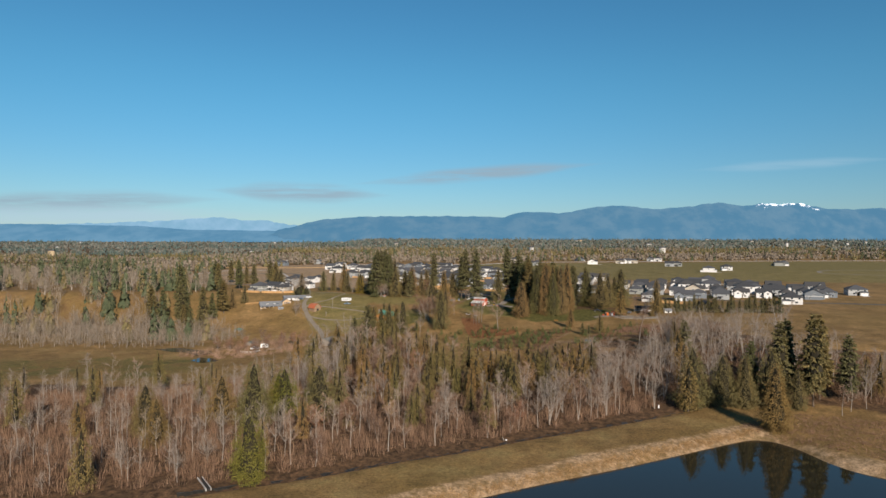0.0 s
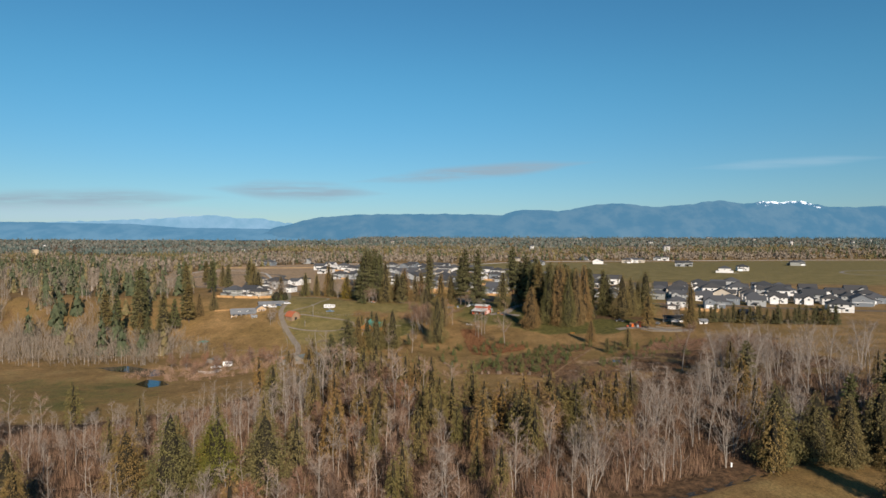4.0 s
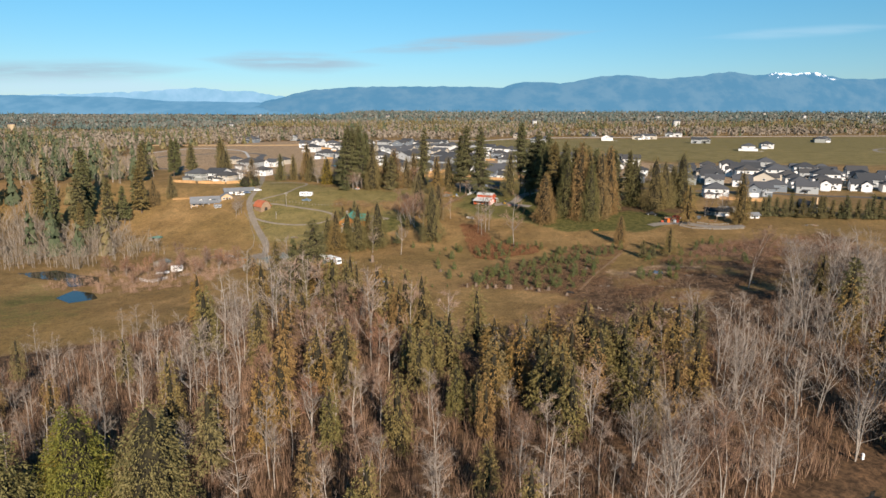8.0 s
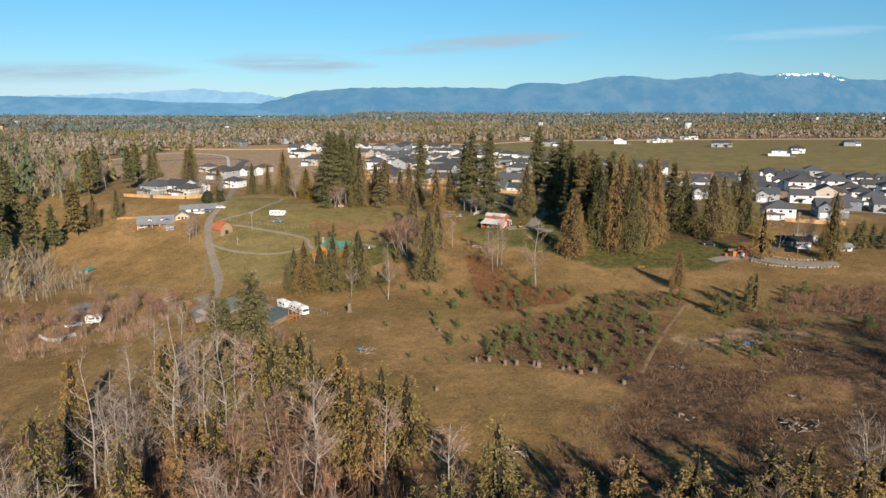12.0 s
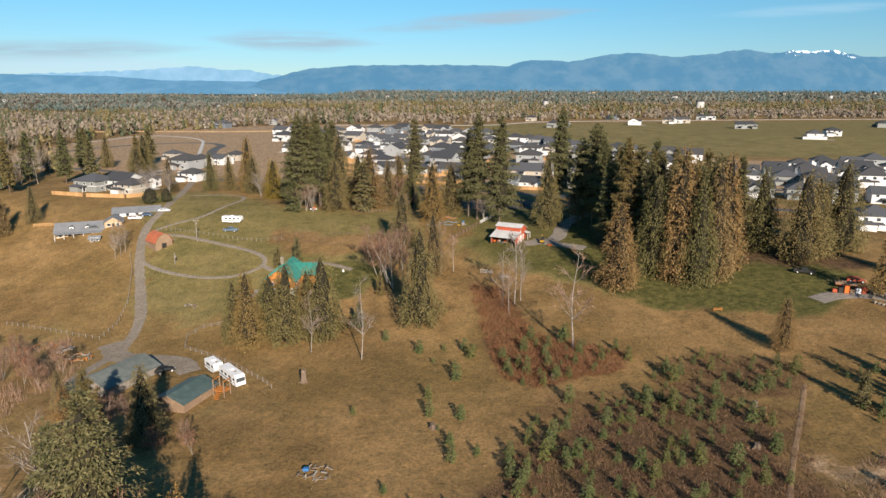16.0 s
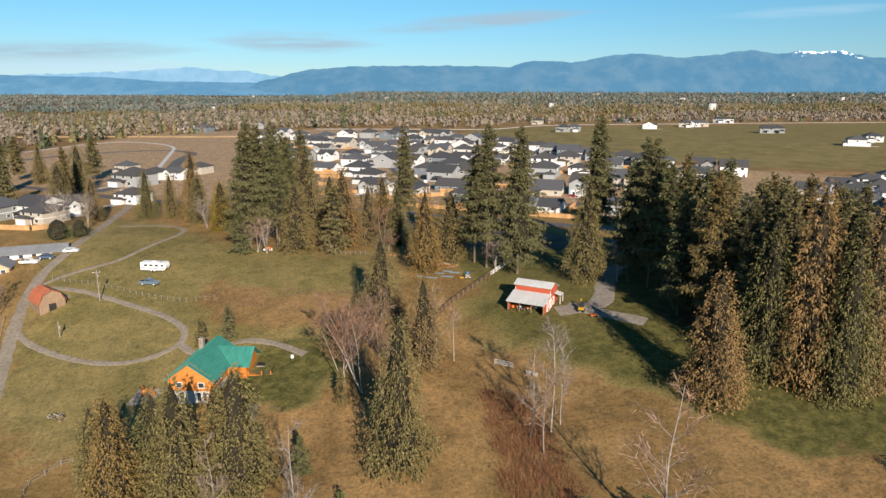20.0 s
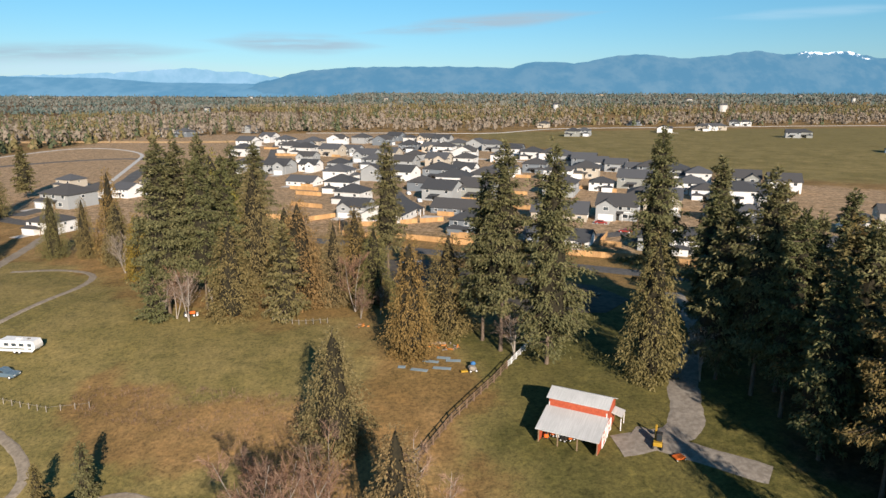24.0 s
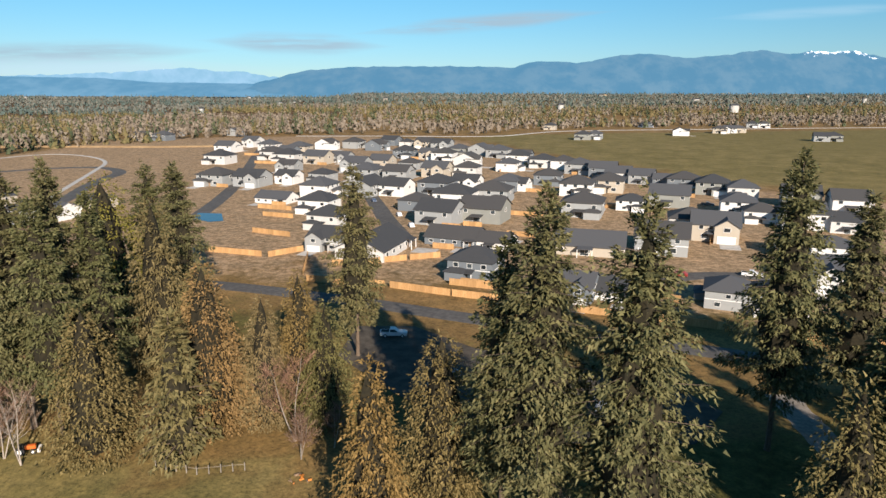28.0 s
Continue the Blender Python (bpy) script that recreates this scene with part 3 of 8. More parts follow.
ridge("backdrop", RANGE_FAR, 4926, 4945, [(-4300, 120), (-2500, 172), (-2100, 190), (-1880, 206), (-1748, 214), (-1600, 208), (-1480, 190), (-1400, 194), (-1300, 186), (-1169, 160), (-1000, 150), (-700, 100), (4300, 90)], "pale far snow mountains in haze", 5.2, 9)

# ---- trees ----
class Geo:
    """Collects vertices and faces of one mesh."""

    def __init__(self):
        self.v, self.f = [], []

    def add(self, verts, faces):
        b = len(self.v)
        self.v.extend(verts)
        self.f.extend(tuple(i + b for i in f) for f in faces)

    def tube(self, pts, r0, r1, sides=5):
        ring = []
        n = len(pts)
        for i, p in enumerate(pts):
            p = np.asarray(p, float)
            t = np.asarray(pts[min(i + 1, n - 1)], float) - np.asarray(pts[max(i - 1, 0)], float)
            t /= np.linalg.norm(t) + 1e-9
            a = np.cross(t, (0.31, 0.95, 0.05))
            a /= np.linalg.norm(a) + 1e-9
            b = np.cross(t, a)
            r = r0 + (r1 - r0) * i / (n - 1)
            for k in range(sides):
                w = 6.2832 * k / sides
                ring.append(tuple(p + r * (math.cos(w) * a + math.sin(w) * b)))
        faces = [(i * sides + k, i * sides + (k + 1) % sides, (i + 1) * sides + (k + 1) % sides, (i + 1) * sides + k) for i in range(n - 1) for k in range(sides)]
        self.add(ring, faces)

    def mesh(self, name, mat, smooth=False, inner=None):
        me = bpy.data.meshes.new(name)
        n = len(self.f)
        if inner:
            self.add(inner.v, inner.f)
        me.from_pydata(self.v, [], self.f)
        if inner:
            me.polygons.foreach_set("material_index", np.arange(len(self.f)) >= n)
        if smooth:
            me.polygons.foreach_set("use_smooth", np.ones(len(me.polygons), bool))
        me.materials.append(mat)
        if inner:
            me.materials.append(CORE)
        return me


def sprays(rng, pos, way, length, width):
    """One pointed spray of needles at each place, along each way, sagging at its tip."""
    n = len(pos)
    way = way / (np.linalg.norm(way, axis=1)[:, None] + 1e-9)
    side = np.cross(way, rng.normal(size=(n, 3)) * 0.7 + (0, 0, 1.0))
    side /= np.linalg.norm(side, axis=1)[:, None] + 1e-9
    L = (length * rng.uniform(0.6, 1.35, n))[:, None]
    W = (width * rng.uniform(0.6, 1.3, n))[:, None]
    tip = pos + way * L - np.array((0, 0, 0.12)) * L
    v = np.stack([pos - side * W * 0.5, pos + side * W * 0.5, tip], 1).reshape(-1, 3)
    f = np.arange(3 * n).reshape(-1, 3)
    return v.tolist(), [tuple(r) for r in f.tolist()]


def part(name, mesh, parent, label=""):
    ob = new(name, mesh)
    ob.parent = parent
    if label:
        ob["label"] = label
    return ob


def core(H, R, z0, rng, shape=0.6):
    """Twig mass inside a dense crown, coloured near-black as the shade in its gaps."""
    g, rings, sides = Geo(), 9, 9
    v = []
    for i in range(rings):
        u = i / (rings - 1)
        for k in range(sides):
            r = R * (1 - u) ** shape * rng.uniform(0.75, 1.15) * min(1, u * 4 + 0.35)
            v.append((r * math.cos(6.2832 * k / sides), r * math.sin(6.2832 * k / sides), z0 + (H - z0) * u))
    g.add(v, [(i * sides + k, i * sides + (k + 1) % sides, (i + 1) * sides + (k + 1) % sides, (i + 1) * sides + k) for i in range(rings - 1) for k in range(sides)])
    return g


def cedar(mat, seed, H=25.0, R=6.9, boughs=430, per=20, name="cedar_tree", label="dense bronze-green cedar with drooping sprays", low=0.02, shape=0.6, leaf=0.5, inner=0.53):
    """An egg-shaped cone of drooping boughs that reaches the ground, with uneven tufts and hollows."""
    rng = np.random.default_rng(seed)
    root = new(name)
    P, D = [], []
    lean = rng.uniform(0, 6.28)
    bulge = rng.uniform(-0.1, 0.12, 6)
    for i in range(boughs):
        u = 1 - (1 - (i + rng.random()) / boughs) ** 0.66
        u = low + (0.985 - low) * u
        th = i * 2.39996 + rng.normal() * 0.4
        lobe = 1 + 0.11 * math.sin(2 * th + lean + 4 * u) + 0.10 * math.sin(5 * th + 9 * u + lean) + 0.08 * math.sin(3 * th - 14 * u) + bulge[int(u * 5.99)]
        r = R * (1 - u) ** shape * min(1, u * 1.3 + 0.66) * lobe * rng.uniform(0.80, 1.13) + 0.14
        out = np.array((math.cos(th), math.sin(th), 0))
        k = max(4, int(per * (0.45 + 0.8 * r / R)))
        f = rng.uniform(0.42, 1.0, k) ** 0.62
        base = np.outer(f * r, out)
        base[:, 2] = H * u + 0.12 * r - 0.46 * r * f ** 2.2 + rng.normal(size=k) * 0.22
        base[:, :2] += rng.normal(size=(k, 2)) * (0.075 * r + 0.13)
        P.append(base)
        D.append(out * 0.7 + rng.normal(size=(k, 3)) * 0.5 + np.array((0, 0, -0.75 + 1.3 * u ** 4)))
    g = Geo()
    q = (H / 25) ** 0.6
    g.add(*sprays(rng, np.vstack(P), np.vstack(D), leaf * q, leaf * 0.5 * q))
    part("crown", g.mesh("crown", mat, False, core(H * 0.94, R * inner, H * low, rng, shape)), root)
    t = Geo()
    t.tube([(0, 0, -0.6), (0, 0, 1.5), (0.1, 0, H * 0.5), (0, 0, H * 0.96)], 0.42 * H / 25, 0.03, 7)
    part("trunk", t.mesh("trunk", BARK, True), root)
    return tagged(root, label, "cedar tree")


def fir(mat, seed, H=38.0, R=9.0, low=0.2, name="fir_tree", label="tall dark green fir with ragged whorled limbs", gap=0.14, whorls=42, dense=19.0, needle=0.58, inner=0.42):
    """Whorls of limbs with flat hanging sprays and gaps between them, a bare lower stem."""
    rng = np.random.default_rng(seed)
    root = new(name)
    P, D, limbs = [], [], Geo()
    for i in range(whorls):
        u = low + (0.99 - low) * (i / (whorls - 1)) ** 0.92
        n = int(rng.integers(4, 7))
        tier = rng.uniform(0.82, 1.12)
        for j in range(n):
            if rng.random() < gap * (1 - u * 0.6):
                continue
            th = 6.2832 * (j + rng.random() * 0.8) / n + i * 1.1
            lobe = tier * (1 + 0.16 * math.sin(2 * th + seed + 5 * u) + 0.14 * math.sin(3 * th - 9 * u))
            r = (R * (1 - u) ** 0.58 * lobe * rng.uniform(0.5, 1.1) + 0.25) * min(1, (u - low) * 4 + 0.55)
            z = H * u + rng.normal() * 0.014 * H
            out = np.array((math.cos(th), math.sin(th), 0))
            droop = rng.uniform(0.12, 0.36) * (1 - u) - 0.35 * u ** 4
            if r > 2.4:
                limbs.tube([(0, 0, z), tuple(out * r * 0.95 + (0, 0, z - droop * r))], 0.08, 0.02, 3)
            k = max(4, int(dense * r) + 3)
            f = rng.uniform(0.15, 1.0, k) ** 0.7
            base = np.outer(f * r, out)
            base[:, 2] = z - droop * r * f ** 1.3 - np.abs(rng.normal(size=k)) * 0.013 * H
            tang = np.array((-out[1], out[0], 0))
            base += np.outer(rng.normal(size=k) * 0.24 * r * (1.1 - f * 0.6), tang)
            P.append(base)
            D.append(out * 0.7 + np.outer(rng.normal(size=k) * 0.7, tang) + np.array((0, 0, -0.6 + 1.2 * u ** 4)) + rng.normal(size=(k, 3)) * 0.35)
    g = Geo()
    g.add(*sprays(rng, np.vstack(P), np.vstack(D), needle * (H / 38) ** 0.6, needle * 0.55 * (H / 38) ** 0.6))
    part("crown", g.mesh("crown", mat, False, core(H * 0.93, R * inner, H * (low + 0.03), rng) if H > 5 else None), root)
    t = Geo()
    if H > 5:
        t.add(limbs.v, limbs.f)
    t.tube([(0, 0, -0.8), (0, 0, 1.0), (0.15, 0.1, H * 0.4), (0, 0, H * 0.98)], 0.55 * H / 38, 0.04, 8)
    part("trunk", t.mesh("trunk", BARK, True), root)
    return tagged(root, label, "fir tree")


def bare(seed, H=15.0, spread=0.35, twig=TWIG, stems=1, name="bare_tree", label="leafless alder with a pale slender trunk", fine=9):
    """A leafless tree: stem, limbs, branches and many thin twigs."""
    rng = np.random.default_rng(seed)
    root = new(name)
    tr, lb, tw = Geo(), Geo(), []
    for s in range(stems):
        tilt = rng.normal(size=2) * (0.05 if stems == 1 else 0.16)
        h = H * rng.uniform(0.82, 1.0)
        pts = [np.array((tilt[0] * z + 0.25 * math.sin(z * 0.4 + seed), tilt[1] * z + 0.25 * math.cos(z * 0.33 + seed), z - 0.5 * (z == 0))) for z in np.linspace(0, h, 8)]
        tr.tube(pts, 0.135 * H / 15 * rng.uniform(0.8, 1.2), 0.025, 6)
        for i in range(15):
            u = rng.uniform(0.25, 0.97)
            q = u * 7
            a = pts[int(q)] + (pts[min(int(q) + 1, 7)] - pts[int(q)]) * (q - int(q))
            th, L = i * 2.4 + rng.normal() * 0.4, H * spread * (1.12 - u) * rng.uniform(0.6, 1.15) + 0.5
            up = rng.uniform(0.5, 1.3)
            d = np.array((math.cos(th), math.sin(th), up))
            d /= np.linalg.norm(d)
            b = a + d * L * 0.5
            c = b + (d + (0, 0, 0.4)) * L * 0.45
            lb.tube([a, b, c], 0.05 * H / 15, 0.012, 3)
            for j in range(5):
                f = rng.uniform(0.25, 1.0)
                e = (a + (b - a) * f * 2) if f < 0.5 else (b + (c - b) * (f - 0.5) * 2)
                dd = d + rng.normal(size=3) * 0.55 + (0, 0, 0.25)
                dd /= np.linalg.norm(dd)
                l2 = L * rng.uniform(0.25, 0.5) + 0.3
                g2 = e + dd * l2
                tw.append((e, g2 - e))
                for k in range(fine):
                    st = e + dd * l2 * rng.uniform(0.1, 1.0)
                    w = dd + rng.normal(size=3) * 0.6 + (0, 0, 0.2)
                    tw.append((st, w / np.linalg.norm(w) * rng.uniform(0.5, 1.3)))
    g = Geo()
    v, f = [], []
    for st, w in tw:
        s = np.cross(w, rng.normal(size=3))
        s *= 0.024 / (np.linalg.norm(s) + 1e-9)
        b = len(v)
        v += [tuple(st - s), tuple(st + s), tuple(st + w)]
        f.append((b, b + 1, b + 2))
    g.add(v, f)
    part("trunk", tr.mesh("trunk", PALE_BARK, True), root)
    limbs = part("branchwork", lb.mesh("branchwork", PALE_BARK if twig is TWIG else twig), root)
    part("twig_spray", g.mesh("twig_spray", twig), limbs)
    return tagged(root, label, "bare tree")


def place(x, y, s, turn=0.0, wide=1.0, sink=0.15):
    return Matrix.Translation((x, y, hz(x, y) - sink)) @ Matrix.Rotation(turn, 4, "Z") @ Matrix.Diagonal((s * wide, s * wide, s, 1))


def plant(protos, spots, base_h, rng, group="", slender=1.0):
    """Sets a copy of one of the kinds at each (x, y, height)."""
    for i, (x, y, h) in enumerate(spots):
        ob = protos[int(rng.integers(len(protos)))]
        c = copy_thing(ob, place(x, y, h / base_h, rng.uniform(0, 6.28), slender * rng.uniform(0.88, 1.12)))
        if group:
            c["group"] = group


def retire(protos):
    """Takes the patterns away once their copies stand."""
    for p in protos:
        for o in (*p.children_recursive, p):
            bpy.data.objects.remove(o)


rng = np.random.default_rng(11)
cedars = [cedar(CEDAR, 1), cedar(CEDAR, 2, R=7.6, shape=0.55), cedar(CEDAR, 3, R=6.0)]
bronze = [cedar(CEDAR_BROWN, 4, label="bronze-tinged cedar with drooping sprays"), cedar(CEDAR_BROWN, 5, R=6.0, label="slim bronze cedar with hanging sprays")]
bright = [cedar(CEDAR_GREEN, 6, R=7.4, shape=0.5, label="broad yellow-green cedar with dense sprays")]
slim = [cedar(CEDAR_WOOD, 21, H=16, R=3.0, boughs=110, per=19, shape=0.55, low=0.14, leaf=0.6, inner=0.3, label="slim olive cedar among bare trees"),
        cedar(CEDAR_BROWN, 22, H=16, R=2.5, boughs=95, per=19, shape=0.5, low=0.2, leaf=0.6, inner=0.28, label="slim rusty cedar among bare trees"),
        cedar(CEDAR_WOOD, 23, H=16, R=3.5, boughs=120, per=19, shape=0.6, low=0.1, leaf=0.6, inner=0.35, label="yellow-green young cedar in the wood"),
        cedar(CEDAR_WOOD, 24, H=16, R=2.7, boughs=100, per=19, shape=0.5, low=0.22, leaf=0.6, inner=0.28, label="slim olive cedar with a bare lower stem")]
far_firs = [fir(FIR, 17, dense=6, needle=1.4, whorls=32, inner=0.5), fir(FIR, 18, R=8.0, dense=6, needle=1.4, whorls=32, inner=0.5)]
firs = [fir(FIR, 7, low=0.24, R=8.2), fir(FIR, 8, R=7.2, gap=0.3, low=0.22), fir(FIR, 9, R=9.2, low=0.12)]
dense_firs = [fir(FIR, 11, low=0.2, R=8.0, dense=11, needle=0.85, inner=0.5), fir(FIR, 12, low=0.14, R=8.8, dense=11, needle=0.85, inner=0.5)]
small_firs = [fir(FIR, 10, H=14, R=3.9, low=0.05, whorls=24, gap=0.05, dense=14, needle=0.95, label="dark green bushy fir")]
alders = [bare(s, spread=0.30, fine=8) for s in (31, 32, 33)]
maples = [bare(35, spread=0.5, stems=3, label="leafless maple with several pale stems", fine=7), bare(36, spread=0.45, twig=TWIG_RED, stems=2, label="leafless reddish tree with spreading limbs")]
reds = [bare(37, H=9, spread=0.4, twig=TWIG_RED, stems=3, label="reddish leafless thicket tree", fine=7), bare(38, H=9, spread=0.35, twig=TWIG_RED, stems=2, label="reddish leafless young tree", fine=8)]

# by the cabin and in the middle meadow
plant(bronze, [(-9.2, 473.3, 20.7), (1.7, 450.8, 20.5)], 25, rng, "cedars by the cabin")
plant(cedars, [(-1.4, 419.5, 28.5)], 25, rng, "cedars by the cabin", 0.78)
plant(cedars, [(-46.4, 414.6, 21.6), (-36.1, 415, 23.1), (-27, 416.5, 23.5), (-42, 420.5, 18), (-51, 418, 18), (-32, 421, 18.5)], 25, rng, "cedars by the cabin", 1.0)
plant(small_firs, [(-50.4, 465.2, 7.2), (-44.1, 466.4, 9.1), (-18, 421, 7), (-14, 440, 7)], 14, rng)
plant(alders, [(-15.1, 401.5, 21), (-28.5, 408, 16), (22.9, 420.9, 16), (25, 426, 22), (21, 425, 17), (35.4, 398.3, 25), (27, 428, 18), (4.3, 451.8, 18), (8, 452, 13)], 15, rng)
plant(maples[1:], [(-11.9, 447.3, 17), (-15.4, 450.6, 15), (-6, 440, 14), (-13, 457, 11), (-8, 455, 14), (-10, 443, 16), (-14, 446, 15), (-12.5, 452, 14)], 15, rng)
plant(maples, [(-51.7, 520, 13), (-48.5, 519, 12), (-54.5, 519.5, 11), (52.2, 489.2, 11), (20.5, 500.1, 9), (-51.7, 528.2, 16), (-13, 525.2, 14), (-47, 530, 15)], 15, rng)
plant(reds, [(-12, 462, 6), (-17, 464, 6), (-20, 466, 5), (-9, 458, 7), (-6, 452, 7), (-22, 469, 4.5), (-11, 520, 7), (-7, 523, 6)], 9, rng)
# the grove beside the lawn
plant(bronze, [(54.7, 432, 25.5)], 25, rng, "cedars of the grove", 1.0)
plant(cedars, [(106, 456.5, 27.5), (112.5, 444, 28), (130, 454, 29.5), (125.5, 455.5, 23), (119, 449, 26)], 25, rng, "cedars of the grove", 0.88)
# some of these are added, hidden behind the rest, to shade the firs
plant(cedars, [(71.5, 441, 29), (76.5, 430, 30.5), (80.5, 437, 31), (67, 439, 30), (85, 446, 32), (78, 443, 34), (74, 447, 31)], 25, rng, "cedars of the grove", 0.74)
plant(bronze, [(72.6, 435.3, 39.5), (82, 433, 35), (88, 440.5, 36)], 25, rng, "cedars of the grove", 0.66)
plant(small_firs, [(93, 445, 12.5)], 14, rng)
plant(firs, [(53.5, 522.8, 41.6), (68, 450, 31), (63, 457, 35), (58.5, 484, 38), (60, 477, 33)], 38, rng, "dark firs by the drive")
# many of these firs are fill, added for the shade they cast
plant(dense_firs, [(55, 490, 32), (66, 470, 33), (75, 463, 32), (73, 478, 31), (83, 470, 30), (84, 455, 30), (93, 463, 29), (65, 497, 31), (73, 538, 34), (61, 510, 30), (82, 526, 30), (90, 514, 30), (63, 485, 31), (69, 488, 30), (64, 472, 32), (70, 458, 30), (62, 500, 28), (60, 466, 29)], 38, rng, "dark firs by the drive")
# the row behind the pasture
plant(firs, [(-54.5, 523.3, 39), (-52.3, 528, 38), (-49, 533, 39), (-58.7, 586, 33), (-49.8, 579.7, 34), (18.2, 502, 40), (15, 507, 34), (26.3, 496.5, 40.5), (-8, 556, 36)], 38, rng, "firs along the pasture")
plant(small_firs, [(-27.4, 520.1, 21), (-56, 519, 13)], 14, rng)
plant(bright, [(-72.5, 550.2, 19), (-58, 565, 34)], 25, rng)
plant(bronze, [(-42.1, 550.5, 32), (-26.3, 529.8, 26), (-18.3, 530.3, 21), (-86, 566, 19)], 25, rng, "cedars along the pasture")
plant(cedars, [(-39.6, 521.7, 22), (-14.1, 536.1, 23), (0.8, 500.5, 24.5), (43.6, 490.7, 27), (-64, 551, 20), (-33, 545, 22), (8, 512, 22), (-9, 530, 20)], 25, rng, "cedars along the pasture")
plant(maples, [(-80, 556, 12), (-77, 561, 13), (-92, 571, 12), (-70, 572, 13), (-128, 549, 15), (-122, 553, 14)], 15, rng)
bush = [cedar(YOUNG, 61, H=7, R=6.6, boughs=150, per=18, shape=0.38, low=0.0, name="evergreen_bush", label="big rounded green laurel bush")]
plant(bush, [(-124, 538, 7.5), (-118, 541, 6.5)], 7, rng)
retire(bush)
# east of the young firs
plant(bronze, [(80.8, 389.5, 12.7)], 25, rng)
plant(small_firs, [(111.2, 276.8, 19), (83, 364, 7), (86, 361, 6), (96, 372, 8)], 14, rng)
plant(slim, [(118.5, 411.9, 20), (92.5, 361.5, 13)], 16, rng, "", 1.3)
plant(cedars, [(141.1, 408.2, 26)], 25, rng, "", 0.72)
plant(maples, [(100.7, 312.7, 20), (138, 418, 14), (131, 425, 12), (112, 300, 17), (118, 318, 15), (125, 290, 16)], 15, rng)
plant(small_firs, [(150 + 2.9 * i + rng.uniform(-1, 1), 425 - 0.67 * i + rng.uniform(-1.5, 1.5), rng.uniform(8, 12)) for i in range(26)], 14, rng, "hedge of dark firs")
plant(firs[2:], [(-40, 325.5, 31), (-48, 331, 24), (-63, 366, 17)], 38, rng, "", 1.15)
plant(bronze, [(-53, 368, 17)], 25, rng)
plant(slim, [(-33, 318, 19), (-24, 312, 19), (-30, 326, 17)], 16, rng)
plant(slim, [(-36, 311, 21), (-28, 318, 18), (-17, 305, 20), (-8, 298, 19), (-12, 300, 17), (-3, 293, 19)], 16, rng, "cedars at the wood's edge", 1.2)
plant(bronze, [(-79, 384, 10), (-76, 380, 8)], 25, rng)
plant(reds, [(-61, 376, 7), (-65, 379, 6), (-57, 373, 7), (-45, 366, 5), (-42, 362, 5), (-69, 381, 6), (-63, 371, 8), (-49, 362, 6)], 9, rng)
# further fill firs, added to deepen the shade by the drive
plant(dense_firs, [(84, 498, 27), (76, 490, 29), (92, 486, 28), (100, 476, 28), (98, 468, 28), (102, 492, 28), (78, 455, 32), (86, 480, 30), (110, 482, 27)], 38, rng, "dark firs by the drive")
plant(firs, [(-57, 530, 34), (-47, 526, 35), (-45, 536, 34)], 38, rng, "firs along the pasture")
# west and the dam
plant(far_firs, [(-185, 480, 30), (-205, 488, 28), (-181, 489, 22), (-176, 501, 27), (-193, 596, 27), (-179, 596, 24), (-163, 614, 24), (-215, 478, 30), (-196, 470, 20), (-230, 492, 29), (-210, 505, 30)], 38, rng, "firs at the west wood")
plant(small_firs, [(-190, 468, 18), (-184, 472, 15)], 14, rng)
plant(slim, [(33, 259, 16), (41, 257, 17), (45, 262, 15), (56, 267, 16), (25, 256, 15), (29, 264, 17), (37, 265, 14), (49, 255, 16), (15, 258, 17), (20, 250, 18), (26, 246, 17), (32, 251, 18), (38, 249, 17), (44, 251, 18), (52, 259, 17), (55, 252, 16), (60, 262, 17), (47, 243, 16), (35, 241, 17), (24, 238, 16), (14, 244, 17), (41, 236, 16), (58, 244, 16), (66, 266, 15), (50, 266, 17)], 16, rng, "slim cedars in the wood", 1.3)
plant(far_firs, [(-229, 684, 24), (-187, 685, 24), (-220, 609, 26), (-201, 562, 26), (-206, 637, 26), (-180, 505, 27), (-202, 480, 33), (-215, 512, 38)], 38, rng, "firs at the west wood")
plant(cedars, [(-208, 670, 22), (-257, 683, 18), (-109, 573, 20), (-100, 574, 19), (-89.6, 570, 28), (-169, 636, 25)], 25, rng, "cedars by the new road", 0.8)
plant(bronze, [(-128, 569.5, 17.4), (-152, 590, 21), (-158, 600, 20), (-165, 520, 16), (-172, 510, 18)], 25, rng)
plant(bright, [(-51.1, 147.5, 18), (-55.7, 205.5, 19.5), (-58.5, 209, 17)], 25, rng, "", 1.1)
plant(cedars, [(-64.3, 197.8, 23), (-43.3, 204.2, 20.5), (-76, 200, 18)], 25, rng, "broad cedars in the wood", 1.25)
plant(small_firs, [(-32.4, 196.7, 7.5)], 14, rng)
plant(slim, [(-8.5, 196.4, 16.5), (-10.5, 194, 13), (91.5, 218.6, 20)], 16, rng, "slim cedars in the wood")
plant(cedars, [(95, 224, 24), (106.8, 225, 20.5), (114, 222, 21), (112, 195, 23), (126, 226, 22), (-96, 186, 18), (-88, 176, 16)], 25, rng, "cedars at the dam")
plant(far_firs, [(137, 236, 30), (141, 224, 35), (130, 228, 31), (148, 232, 33), (153, 241, 27), (158, 230, 26), (122, 234, 22)], 38, rng, "dark firs at the dam")
plant(cedars, [(117, 229, 17), (133, 220, 16), (124, 219, 15)], 25, rng, "cedars at the dam")
plant(alders, [(160, 222, 16), (168, 232, 15), (166, 214, 14), (176, 225, 16), (152, 218, 13), (145, 212, 12)], 15, rng)


